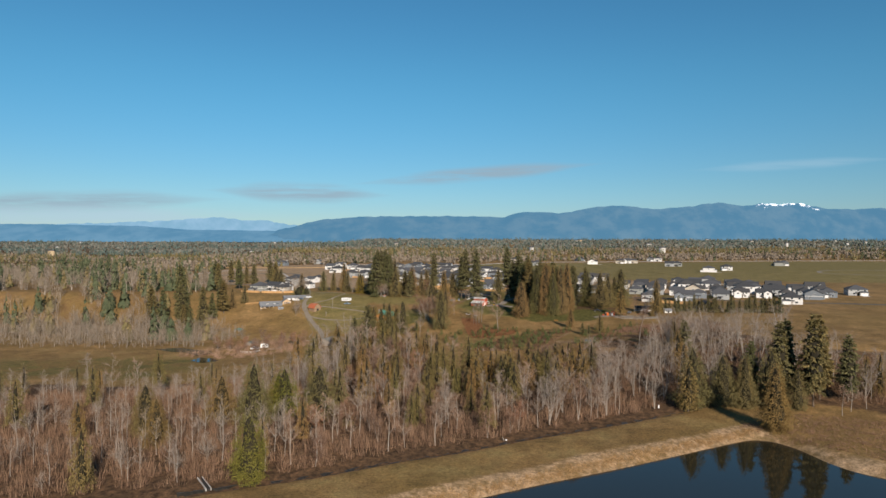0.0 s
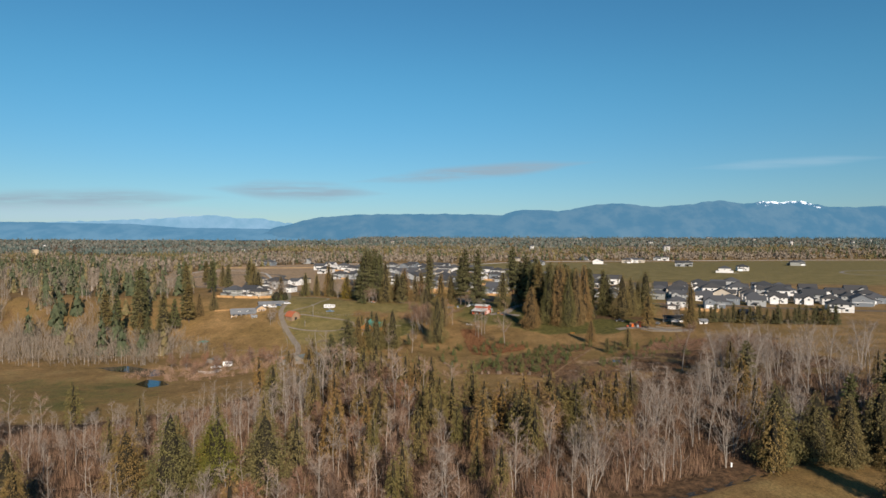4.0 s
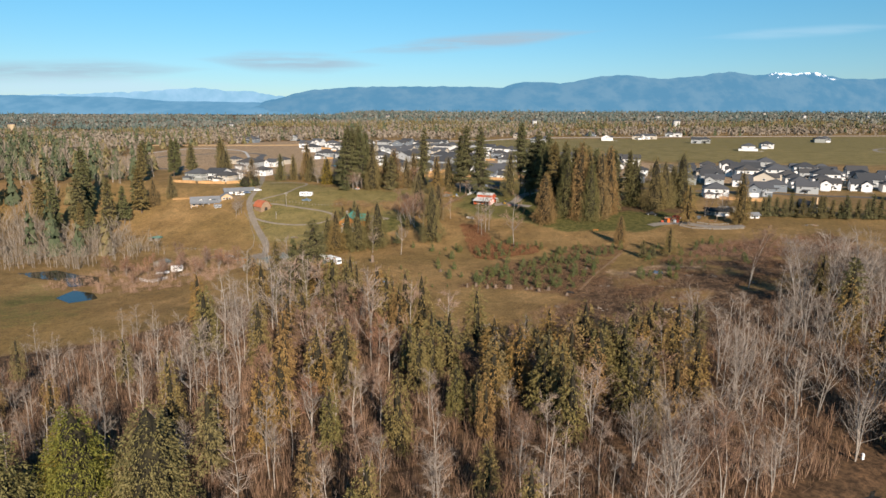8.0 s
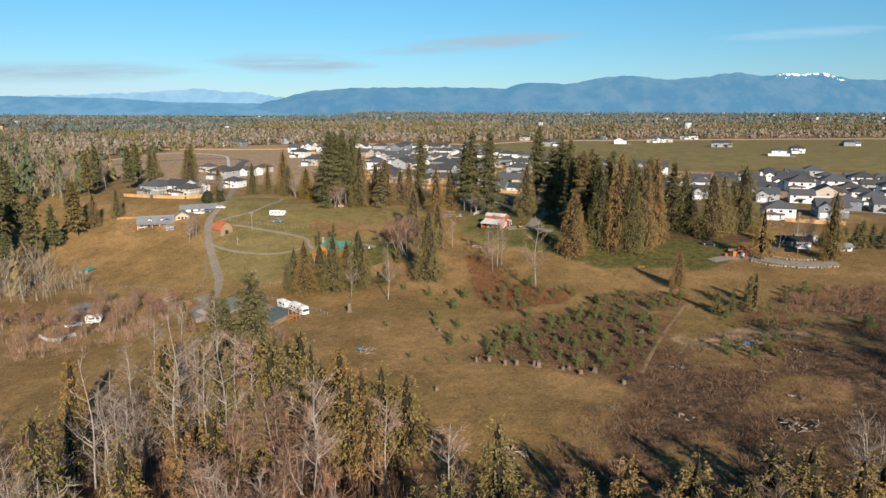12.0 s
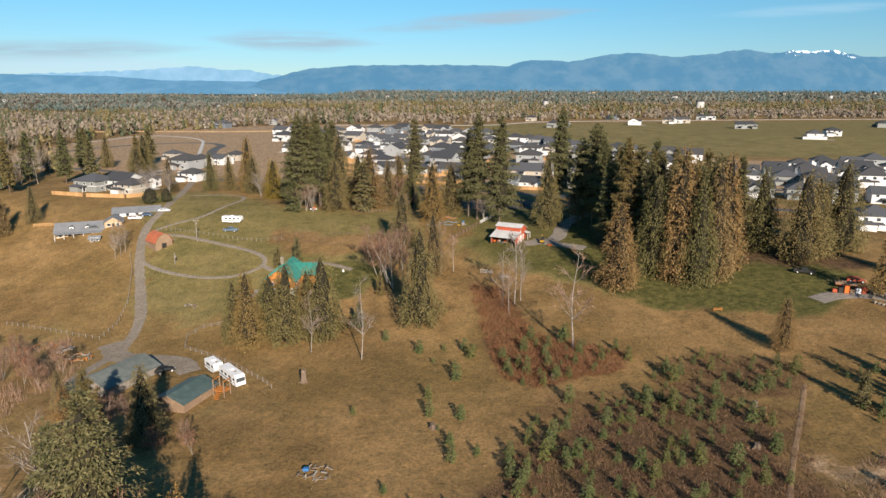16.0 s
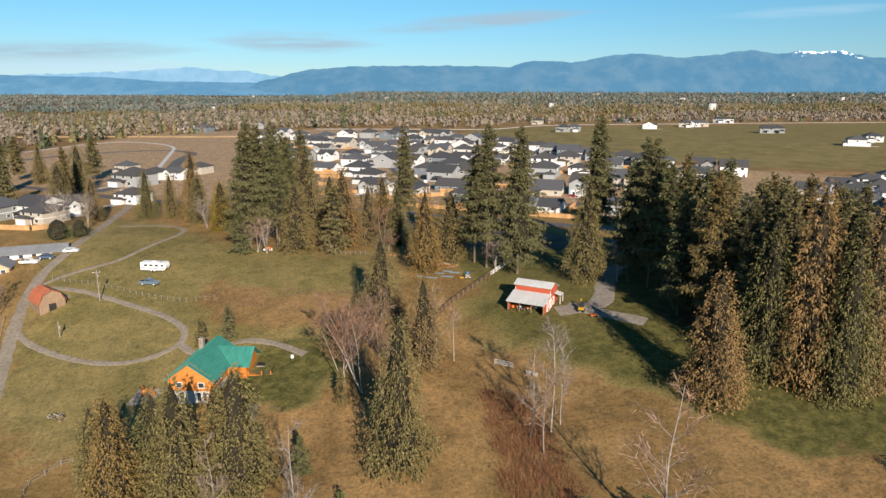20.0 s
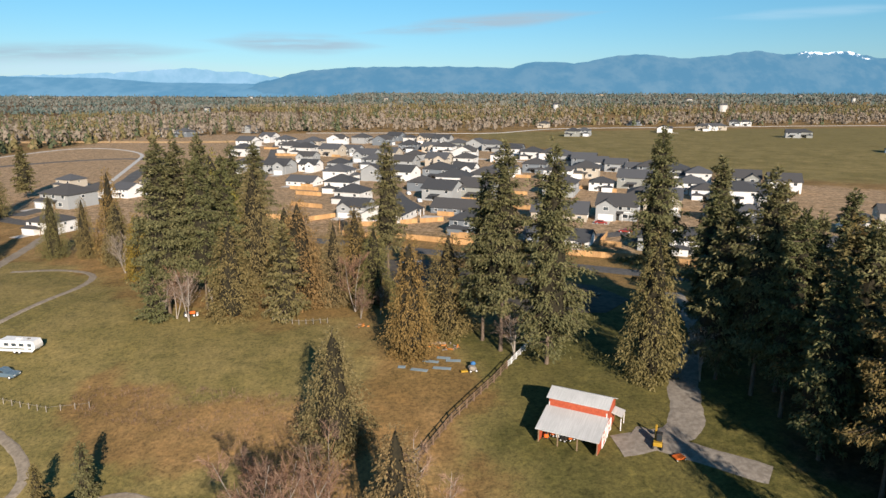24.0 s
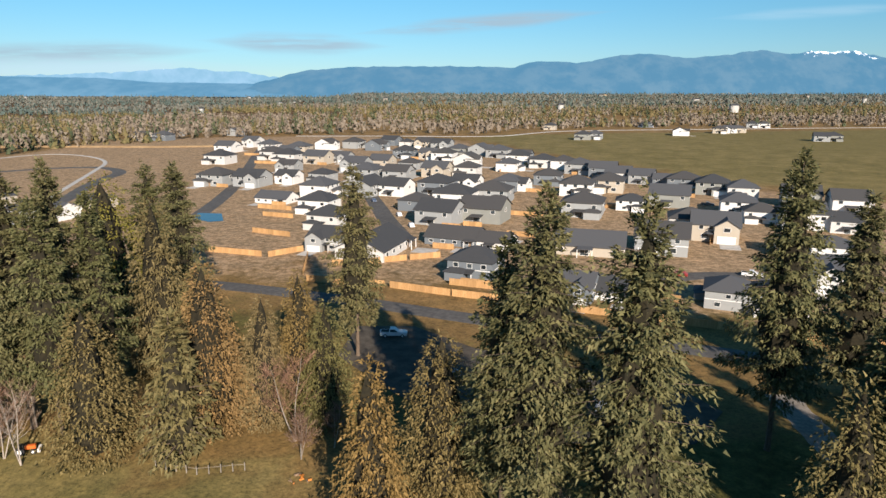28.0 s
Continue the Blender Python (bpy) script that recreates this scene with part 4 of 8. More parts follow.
def scatter(rng, poly, n, gap):
    """Random places in a polygon, at least so far apart."""
    xs, ys = [p[0] for p in poly], [p[1] for p in poly]
    out = []
    for _ in range(n * 40):
        x, y = rng.uniform(min(xs), max(xs)), rng.uniform(min(ys), max(ys))
        if inside(x, y, poly) and all((x - a) ** 2 + (y - b) ** 2 > gap * gap for a, b in out):
            out.append((x, y))
            if len(out) == n:
                break
    return out


NEAR_WOOD = [(-175, 118), (-62, 144), (-10, 171), (40, 198), (92, 229), (150, 240), (185, 215), (190, 258), (140, 290), (100, 296),
             (62, 268), (45, 258), (30, 268), (4, 276), (-20, 298), (-32, 330), (-60, 340), (-80, 312), (-125, 274), (-200, 256)]
spots = scatter(rng, NEAR_WOOD, 610, 3.8)
outer = {"stems": [[], [], 0], "twigs": [[], [], 0]}


def join_in(ob, m):
    """Adds a tree's meshes, set at m, to the joined rest of the wood."""
    for o in ob.children_recursive:
        me, bag = o.data, outer["twigs" if o.name.startswith("twig") else "stems"]
        v = np.empty(len(me.vertices) * 3)
        me.vertices.foreach_get("co", v)
        mm = np.array(m)
        bag[0].append(v.reshape(-1, 3) @ mm[:3, :3].T + mm[:3, 3])
        f = np.array([list(q.vertices) + [q.vertices[-1]] * (4 - len(q.vertices)) for q in me.polygons])
        bag[1].append(f + bag[2])
        bag[2] += len(me.vertices)


BROAD = [(-64.3, 197.8), (-55.7, 205.5), (-43.3, 204.2), (-76, 200), (-8.5, 196.4)]
for i, (x, y) in enumerate(spots):
    if any(abs(x - a) < 6.5 and -13 < y - b < 4 for a, b in BROAD):
        continue
    mixed = math.exp(-((x - 8) / 34) ** 2) * step(205, 240, y) + 0.75 * math.exp(-((x + 30) / 24) ** 2 - ((y - 302) / 32) ** 2)
    k = rng.random()
    if k < 0.07 + 0.55 * mixed:
        plant(slim, [(x, y, rng.uniform(12, 20) * (1 + 0.3 * step(255, 290, y)))], 16, rng, "slim cedars in the wood")
        continue
    kind, base = (maples, 15) if x > 30 and k > 0.5 else (reds, 9) if k > 0.76 else (alders, 15)
    h = (rng.uniform(12, 17.5) if base == 15 else rng.uniform(7, 11)) * (1 + 0.62 * step(240, 285, y) * step(-78, -52, x) * step(20, -10, x)) * (1 - 0.22 * step(-55, -85, x))
    if -44 < x < 62:
        plant(kind, [(x, y, h)], base, rng, "bare trees of the wood")
    else:
        join_in(kind[int(rng.integers(len(kind)))], place(x, y, h / base, rng.uniform(0, 6.28)))
for x, y in scatter(rng, [(98, 284), (150, 268), (172, 296), (132, 312), (112, 304)], 24, 5):
    join_in(maples[int(rng.integers(2))], place(x, y, rng.uniform(1.0, 1.4), rng.uniform(0, 6.28)))
for x, y in scatter(rng, [(-150, 385), (-118, 372), (-96, 380), (-88, 402), (-100, 425), (-125, 418), (-140, 400)], 26, 4):
    plant(reds, [(x, y, rng.uniform(5, 10))], 9, rng, "thin bare trees by the meadow")
plant(alders, [(-113.6, 486, 13), (-112.2, 488.2, 14), (-114, 483, 12), (-115, 487, 13), (-160, 270, 19), (-145, 262, 18), (-132, 258, 17)], 15, rng)

# young firs planted in rows over the shrubland
youngs = [fir(YOUNG, s, H=3.2, R=0.95, low=0.03, whorls=14, gap=0.0, dense=11, needle=1.2, name="young_fir", label="young green fir among dry shrubs") for s in (51, 52)]
for p in youngs:
    p["category"] = "young fir"
spots = [(-9.9, 411.7), (-1, 403.3), (2.5, 397.3), (1.7, 379.3), (3.8, 366.4), (7.8, 388.2), (10.1, 403.1), (11.5, 398.9), (7.5, 394.1), (12.5, 403), (5.2, 403.7), (-13.5, 373.9), (8.3, 370.6), (10.8, 357), (6.2, 355.4), (-5, 346.5), (-0.4, 343.3), (5.2, 342.9), (2, 372), (6, 361)]
spots += scatter(rng, [(18, 403), (31, 411), (49, 393), (44, 386), (23.5, 382), (19.6, 386)], 34, 2.4)
spots += scatter(rng, [(51, 389), (66, 391), (81, 382), (73, 368), (58.5, 372), (49, 378)], 30, 2.6)
spots += scatter(rng, [(12, 345), (14, 353), (28, 377), (50, 372), (69.5, 362), (61, 347), (50, 324)], 110, 1.7)
spots += scatter(rng, [(82, 380), (90, 366), (118, 362), (120, 376), (92, 382)], 16, 3)
spots += scatter(rng, [(70, 330), (84, 326), (90, 340), (76, 346)], 16, 2.4)
spots += scatter(rng, [(84, 345), (112, 335), (125, 360), (92, 372), (80, 362)], 26, 1.8)
plant(youngs, [(x, y, 1.3 + 2.6 * rng.random() ** 1.3) for x, y in spots], 3.2, rng, "young firs", 1.1)
retire(dense_firs + far_firs + cedars + bronze + bright + slim + firs + small_firs + alders + maples + reds + youngs)

# ---- uncountable growth ----
def stuff_mesh(name, verts, faces, mat, label, cat):
    me = bpy.data.meshes.new(name)
    n = len(faces)
    k = faces.shape[1]
    me.vertices.add(len(verts))
    me.vertices.foreach_set("co", np.ascontiguousarray(verts, np.float32).ravel())
    me.loops.add(n * k)
    me.loops.foreach_set("vertex_index", np.ascontiguousarray(faces, np.int32).ravel())
    me.polygons.add(n)
    me.polygons.foreach_set("loop_start", np.arange(0, n * k, k, dtype=np.int32))
    me.polygons.foreach_set("loop_total", np.full(n, k, np.int32))
    me.update(calc_edges=True)
    me.materials.append(mat)
    return tagged(new(name, me), label, cat, kind="stuff")


def blades(name, mat, xy, hgt, spread, per, width, label, cat, seed, slant=0.16):
    """Clumps of thin upright stalks, each stalk one narrow triangle."""
    r = np.random.default_rng(seed)
    n = len(xy)
    c = np.repeat(xy, per, 0) + r.normal(size=(n * per, 2)) * spread * 0.45
    hh = np.repeat(hgt, per) * r.uniform(0.5, 1.1, n * per)
    z = height(c[:, 0], c[:, 1]) - 0.1
    lean = (c - np.repeat(xy, per, 0)) * 0.5 + r.normal(size=(n * per, 2)) * hh[:, None] * slant
    a = r.uniform(0, 6.28, n * per)
    s = np.stack([np.cos(a), np.sin(a)], 1) * (width * r.uniform(0.6, 1.5, n * per))[:, None]
    v = np.zeros((n * per, 3, 3))
    v[:, 0, :2], v[:, 1, :2], v[:, 2, :2] = c - s, c + s, c + lean
    v[:, 0, 2], v[:, 1, 2], v[:, 2, 2] = z, z, z + hh
    return stuff_mesh(name, v.reshape(-1, 3), np.arange(3 * n * per).reshape(-1, 3), mat, label, cat)


def many(r, poly, n):
    xs, ys = [p[0] for p in poly], [p[1] for p in poly]
    out = np.zeros((0, 2))
    while len(out) < n:
        p = np.stack([r.uniform(min(xs), max(xs), 4 * n), r.uniform(min(ys), max(ys), 4 * n)], 1)
        out = np.vstack([out, p[inside(p[:, 0], p[:, 1], poly)]])
    return out[:n]


r = np.random.default_rng(77)
for name, mat, label in (("stems", PALE_BARK, "pale leafless stems of the outer wood"), ("twigs", TWIG, "fine leafless twigs of the outer wood")):
    v, f = np.vstack(outer[name][0]), np.vstack(outer[name][1])
    if name == "twigs":
        f = f[r.random(len(f)) < 0.42][:, :3]
    else:
        f = f[f[:, 2] != f[:, 3]]
    stuff_mesh("wood_" + name, v, f, mat, label, "leafless wood")
p = many(r, NEAR_WOOD, 7500)
blades("undergrowth", BRUSH, p, r.uniform(1.5, 6.0, len(p)), 1.5, 17, 0.045, "reddish-brown leafless undergrowth of the wood", "undergrowth", 1)
p = np.vstack([many(r, SHRUBLAND, 3000), many(r, RUST_EAST, 1000)])
blades("straw_tufts", REED, p[::3], r.uniform(0.2, 0.6, len(p[::3])), 0.7, 9, 0.035, "straw-coloured grass between the shrubs", "dry grass", 12, 0.4)
blades("dry_shrubs", RUST, p, r.uniform(0.3, 1.0, len(p)), 0.9, 15, 0.03, "low rust-brown shrubs and bramble", "shrubs", 2, 0.5)
p = many(r, RUST_BED, 1500)
blades("bramble", RUST, p, r.uniform(0.8, 1.8, len(p)), 0.9, 18, 0.03, "dark red bramble on the bank", "bramble", 3, 0.55)
p = many(r, [(-30, 477), (-20, 466), (-4, 476), (-8, 486), (-40, 492), (-60, 494), (-58, 486)], 500)
blades("rough_grass", BRUSH, p, r.uniform(0.4, 0.9, len(p)), 0.7, 14, 0.03, "tall dry grass on the bank", "dry grass", 4)
t = r.uniform(0, 1, 1500)
q = np.stack([-8.9 + 114 * t, 134 + 62 * t], 1) + r.normal(size=(1500, 2)) * 1.1
blades("shore_reeds", REED, q, r.uniform(0.4, 1.0, 1500), 0.6, 12, 0.03, "straw-coloured reeds along the pond shore", "reeds", 5)
p = many(r, [(100, 200), (112, 184), (140, 150), (175, 130), (190, 190), (130, 214)], 2600)
blades("bank_grass", BRUSH, p, r.uniform(0.5, 1.2, len(p)), 0.8, 14, 0.035, "dry reeds and grass on the pond bank", "dry grass", 6)
p = many(r, SLASH, 5200)
p = p[np.sin(p[:, 0] * 0.17 + 1.5 * np.sin(p[:, 1] * 0.11)) * np.sin(p[:, 1] * 0.19) > 0.12]
blades("bramble_patches", RUST, p, r.uniform(0.5, 1.7, len(p)), 1.1, 18, 0.035, "rust-brown bramble patches on cleared land", "bramble", 13, 0.5)
p = many(r, SLASH, 3400)
blades("slash", BRUSH, p, r.uniform(0.3, 1.1, len(p)) * np.where(np.sin(p[:, 0] * 0.21) * np.sin(p[:, 1] * 0.17) > 0.3, 2.0, 1.0), 1.0, 12, 0.04, "branches and stubble on cleared land", "slash", 7, 0.7)
p = many(r, [(-165, 372), (-118, 360), (-90, 372), (-84, 402), (-100, 428), (-125, 420), (-150, 398)], 420)
blades("willow_scrub", TWIG, p, r.uniform(1.5, 4.0, len(p)), 1.3, 26, 0.03, "grey willow scrub beside the wet meadow", "scrub", 8)
p = many(r, [(100, 360), (140, 345), (165, 350), (150, 375), (110, 378)], 420)
blades("scrub", TWIG_RED, p, r.uniform(1.0, 2.6, len(p)), 1.2, 20, 0.03, "brown scrub on rough ground", "scrub", 9)


p = many(r, [(-30, 350), (10, 290), (45, 285), (52, 318), (12, 345), (16, 362), (10, 402), (-4, 420), (-40, 408), (-55, 372)], 6000)
blades("meadow_grass", REED, p, r.uniform(0.15, 0.4, len(p)), 0.5, 5, 0.03, "short tufts of straw-coloured grass", "dry grass", 10)
p = many(r, [(20, 425), (70, 380), (110, 385), (112, 408), (78, 403), (45, 407)], 2500)
blades("slope_grass", REED, p, r.uniform(0.2, 0.5, len(p)), 0.6, 6, 0.03, "dry grass on the slope above the young firs", "dry grass", 11)


def far_trees(name, mat, xy, hgt, rad, label, seed, per=26, pointed=True, stem=0.0):
    """Small far trees: each a fuzzy crown of leaf clumps lying on a cone or an egg, some with a bare stem."""
    r = np.random.default_rng(seed)
    n = len(xy)
    z0 = np.repeat(height(xy[:, 0], xy[:, 1]) - 0.3, per)
    c, hh, rr = np.repeat(xy, per, 0), np.repeat(hgt, per), np.repeat(rad, per)
    u, a = r.random(n * per), r.uniform(0, 6.2832, n * per)
    if pointed:
        u = 0.06 + 0.92 * (1 - np.sqrt(1 - u))
        reach, out_z = (1 - u) ** 0.75 * r.uniform(0.6, 1.1, n * per), np.full(n * per, 0.45)
        size = rr * (0.30 + 0.35 * (1 - u))
    else:
        u = stem + (1 - stem) * u
        w = (u - stem) / (1 - stem)
        reach, out_z = np.sqrt(np.clip(4 * w * (1 - w), 0.06, 1)) * r.uniform(0.55, 1.1, n * per), 0.25 + 0.9 * w
        size = rr * r.uniform(0.3, 0.65, n * per)
    p = np.stack([c[:, 0] + rr * reach * np.cos(a), c[:, 1] + rr * reach * np.sin(a), z0 + hh * u], 1)
    nrm = np.stack([np.cos(a), np.sin(a), out_z], 1) + r.normal(size=(n * per, 3)) * 0.14
    nrm /= np.linalg.norm(nrm, axis=1)[:, None]
    t1 = np.cross(nrm, r.normal(size=(n * per, 3)))
    t1 /= np.linalg.norm(t1, axis=1)[:, None] + 1e-9
    t2 = np.cross(nrm, t1)
    v = np.zeros((n * per, 3, 3))
    for k in range(3):
        w = 2.0944 * k
        v[:, k] = p + (t1 * math.cos(w) + t2 * math.sin(w)) * (size * r.uniform(0.6, 1.25, n * per))[:, None]
        v[:, k, 2] += (0.25 if pointed else 0.5) * size * (t1[:, 2] * math.cos(w) + t2[:, 2] * math.sin(w))
    allv = [v.reshape(-1, 3)]
    if pointed:
        tip = np.zeros((n, 3, 3))
        b = r.uniform(0, 6.28, n)
        for k, s in ((0, -1), (1, 1)):
            tip[:, k, 0], tip[:, k, 1] = xy[:, 0] + s * np.cos(b) * rad * 0.22, xy[:, 1] + s * np.sin(b) * rad * 0.22
            tip[:, k, 2] = height(xy[:, 0], xy[:, 1]) + hgt * 0.8
        tip[:, 2, :2], tip[:, 2, 2] = xy, height(xy[:, 0], xy[:, 1]) + hgt * 1.04
        allv.append(tip.reshape(-1, 3))
    vv = np.vstack(allv)
    return stuff_mesh(name, vv, np.arange(len(vv)).reshape(-1, 3), mat, label, "far trees")


def far_stems(name, xy, hgt, label, seed, per=3):
    """Pale thin stems that stand in a leafless wood."""
    r = np.random.default_rng(seed)
    n = len(xy) * per
    c = np.repeat(xy, per, 0) + r.normal(size=(n, 2)) * 1.2
    hh = np.repeat(hgt, per) * r.uniform(0.6, 1.1, n)
    z, a = height(c[:, 0], c[:, 1]) - 0.2, r.uniform(0, 6.28, n)
    s = np.stack([np.cos(a), np.sin(a)], 1) * (0.09 + 0.00022 * np.maximum(c[:, 1] - 350, 0))[:, None]
    v = np.zeros((n, 3, 3))
    v[:, 0, :2], v[:, 1, :2], v[:, 2, :2] = c - s, c + s, c + r.normal(size=(n, 2)) * hh[:, None] * 0.05
    v[:, 0, 2], v[:, 1, 2], v[:, 2, 2] = z, z, z + hh
    return stuff_mesh(name, v.reshape(-1, 3), np.arange(3 * n).reshape(-1, 3), PALE_BARK, label, "far trees")


def far_bare(name, mat, xy, hgt, label, seed, per=9):
    """Leafless woods: each tree a small fan of thin stems."""
    r = np.random.default_rng(seed)
    n = len(xy)
    c = np.repeat(xy, per, 0) + r.normal(size=(n * per, 2)) * 1.5
    hh = np.repeat(hgt, per) * r.uniform(0.25, 0.6, n * per)
    z = height(c[:, 0], c[:, 1]) + np.repeat(hgt, per) * r.uniform(0.1, 0.55, n * per)
    a = r.uniform(0, 6.28, n * per)
    lean = r.normal(size=(n * per, 2)) * hh[:, None] * 0.2
    wd = 0.05 + 0.00012 * np.maximum(c[:, 1] - 350, 0)
    s = np.stack([np.cos(a), np.sin(a)], 1) * wd[:, None]
    v = np.zeros((n * per, 3, 3))
    v[:, 0, :2], v[:, 1, :2], v[:, 2, :2] = c + lean - s, c + lean + s, c
    v[:, 0, 2], v[:, 1, 2], v[:, 2, 2] = z + hh * 0.6, z + hh * 0.65, z
    v2 = v.copy()
    v2[:, 2, :2], v2[:, 2, 2] = c + lean * 1.6, z + hh
    vv = np.concatenate([v, v2]).reshape(-1, 3)
    return stuff_mesh(name, vv, np.arange(len(vv)).reshape(-1, 3), mat, label, "far trees")


WEST = [(-150, 430), (-175, 462), (-215, 468), (-250, 500), (-215, 520), (-205, 600), (-230, 660), (-340, 700), (-360, 860), (-900, 900), (-700, 520), (-460, 430)]
SCRUB_WEST = [(-420, 405), (-165, 400), (-135, 440), (-175, 470), (-240, 495), (-440, 470)]
NORTH_WEST = [(-340, 720), (-330, 1000), (-200, 1200), (-120, 1215), (-160, 1420), (-1400, 1500), (-1300, 900), (-700, 800)]
NORTH = [(-140, 1225), (60, 1230), (110, 1330), (330, 1400), (1200, 1540), (2200, 1900), (2000, 2300), (-1600, 2200), (-1500, 1500), (-170, 1430)]
p = many(r, WEST, 1500)
k = r.random(len(p)) + 0.3 * np.sin(p[:, 0] * 0.03) * np.sin(p[:, 1] * 0.025)
a, b = k < 0.16, (k >= 0.16) & (k < 0.34)
far_trees("west_fir_wood", WOODS_DARK, p[a], r.uniform(17, 31, a.sum()), r.uniform(2.8, 4.6, a.sum()), "dark firs of the west wood", 21, 70)
far_trees("west_cedar_wood", WOODS, p[b], r.uniform(12, 21, b.sum()), r.uniform(2.6, 4.2, b.sum()), "olive and bronze cedars of the west wood", 20, 60)
a = k >= 0.34
h = r.uniform(11, 19, a.sum())
far_bare("west_bare_wood", WOODS_BARE, p[a], h, "leafless grey-brown wood", 22, 34)
far_stems("west_stems", p[a], h, "pale stems in the west wood", 32)
p = many(r, SCRUB_WEST, 900)
h = r.uniform(4, 12, len(p))
far_bare("west_scrub", WOODS_BARE, p, h, "leafless scrub at the edge of the wet field", 23, 24)
far_stems("scrub_stems", p, h, "pale thin stems in the scrub", 33, 2)
p = many(r, NORTH_WEST, 3600)
k = r.random(len(p)) + 0.35 * np.sin(p[:, 0] * 0.012 + 1) * np.sin(p[:, 1] * 0.02)
a = k < 0.22
far_trees("mixed_wood", WOODS, p[a], r.uniform(10, 19, a.sum()), r.uniform(2.8, 4.8, a.sum()), "brown-green mixed wood", 24, 26)
b = (k >= 0.22) & (k < 0.40)
far_trees("fir_wood", WOODS_DARK, p[b], r.uniform(12, 25, b.sum()), r.uniform(2.8, 4.6, b.sum()), "dark firs scattered in the wood", 25, 26)
b = k >= 0.40
far_trees("bare_wood", WOODS_BARE, p[b], r.uniform(9, 16, b.sum()), r.uniform(2.6, 4.6, b.sum()), "leafless wood north-west of the town", 26, 17, False, 0.2)
p = many(r, NORTH, 8000)
p = p[(np.sin(p[:, 0] * 0.009 + 2) * np.sin(p[:, 1] * 0.012 + 0.8 * np.sin(p[:, 0] * 0.004)) > -0.45) | (p[:, 1] < 1480)]
k = r.random(len(p)) + 0.62 * np.sin(p[:, 0] * 0.006 + 1) * np.sin(p[:, 1] * 0.011) - 0.45 * step(1600, 1800, p[:, 1])
a = k < 0.10
far_trees("far_wood", WOODS, p[a], r.uniform(10, 18, a.sum()), r.uniform(3, 5.5, a.sum()), "mixed wood beyond the fields", 27, 14)
b = (k >= 0.10) & (k < 0.30)
far_trees("far_fir_wood", WOODS_DARK, p[b], r.uniform(12, 25, b.sum()), r.uniform(3, 5.2, b.sum()), "dark fir wood beyond the fields", 28, 16)
b = k >= 0.30
far_trees("far_bare_wood", WOODS_BARE, p[b], r.uniform(8, 14, b.sum()), r.uniform(3, 5.5, b.sum()), "leafless wood beyond the fields", 29, 13, False, 0.15)
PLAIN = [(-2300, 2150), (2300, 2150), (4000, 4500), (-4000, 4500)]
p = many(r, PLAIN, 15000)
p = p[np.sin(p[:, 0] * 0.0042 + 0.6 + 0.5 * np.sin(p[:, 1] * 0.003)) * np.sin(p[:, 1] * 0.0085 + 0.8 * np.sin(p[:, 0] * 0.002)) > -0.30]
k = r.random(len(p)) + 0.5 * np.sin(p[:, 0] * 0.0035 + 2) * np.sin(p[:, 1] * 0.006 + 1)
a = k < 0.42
far_trees("plain_wood", WOODS_FAR_HAZED, p[a], r.uniform(12, 26, a.sum()), r.uniform(5, 11, a.sum()), "dark woods of the far plain, tinted with haze", 30, 7)
far_trees("plain_groves", WOODS_PLAIN_HAZED, p[~a], r.uniform(8, 15, (~a).sum()), r.uniform(6, 13, (~a).sum()), "brown groves of the far plain, tinted with haze", 31, 6, False, 0.0)


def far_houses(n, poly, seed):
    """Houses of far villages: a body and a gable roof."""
    q = np.random.default_rng(seed)
    spots = many(q, poly, n)
    wv, wf, rv, rf_ = [], [], [], []
    for x, y in spots:
        w, d, h = q.uniform(5, 11), q.uniform(4, 7), q.uniform(3.5, 7)
        z, b = hz(x, y) + q.uniform(6, 13), len(wv)
        wv += [(x + sx * w, y + sy * d, z + k) for k in (-12, h) for sx, sy in ((-1, -1), (1, -1), (1, 1), (-1, 1))]
        wf += [(b + i, b + (i + 1) % 4, b + 4 + (i + 1) % 4, b + 4 + i) for i in range(4)]
        b = len(rv)
        rv += [(x - w * 1.1, y - d * 1.15, z + h), (x + w * 1.1, y - d * 1.15, z + h), (x + w * 1.1, y, z + h + 3.5), (x - w * 1.1, y, z + h + 3.5), (x + w * 1.1, y + d * 1.15, z + h), (x - w * 1.1, y + d * 1.15, z + h)]
        rf_ += [(b, b + 1, b + 2, b + 3), (b + 3, b + 2, b + 4, b + 5)]
    m = Mat("far_house_walls", 0.8)
    m.color(m.ramp(m.island(), [(0, (0.44, 0.43, 0.41)), (0.4, (0.32, 0.29, 0.25)), (0.7, (0.38, 0.29, 0.18)), (0.9, (0.42, 0.41, 0.39))], True))
    stuff_mesh("far_house_walls", np.array(wv), np.array(wf), m.m, "pale walls of far houses among the woods", "far houses")
    stuff_mesh("far_house_roofs", np.array(rv), np.array(rf_), ROOFING, "grey roofs of far houses among the woods", "far houses")


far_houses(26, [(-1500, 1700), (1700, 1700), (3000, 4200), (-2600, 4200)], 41)

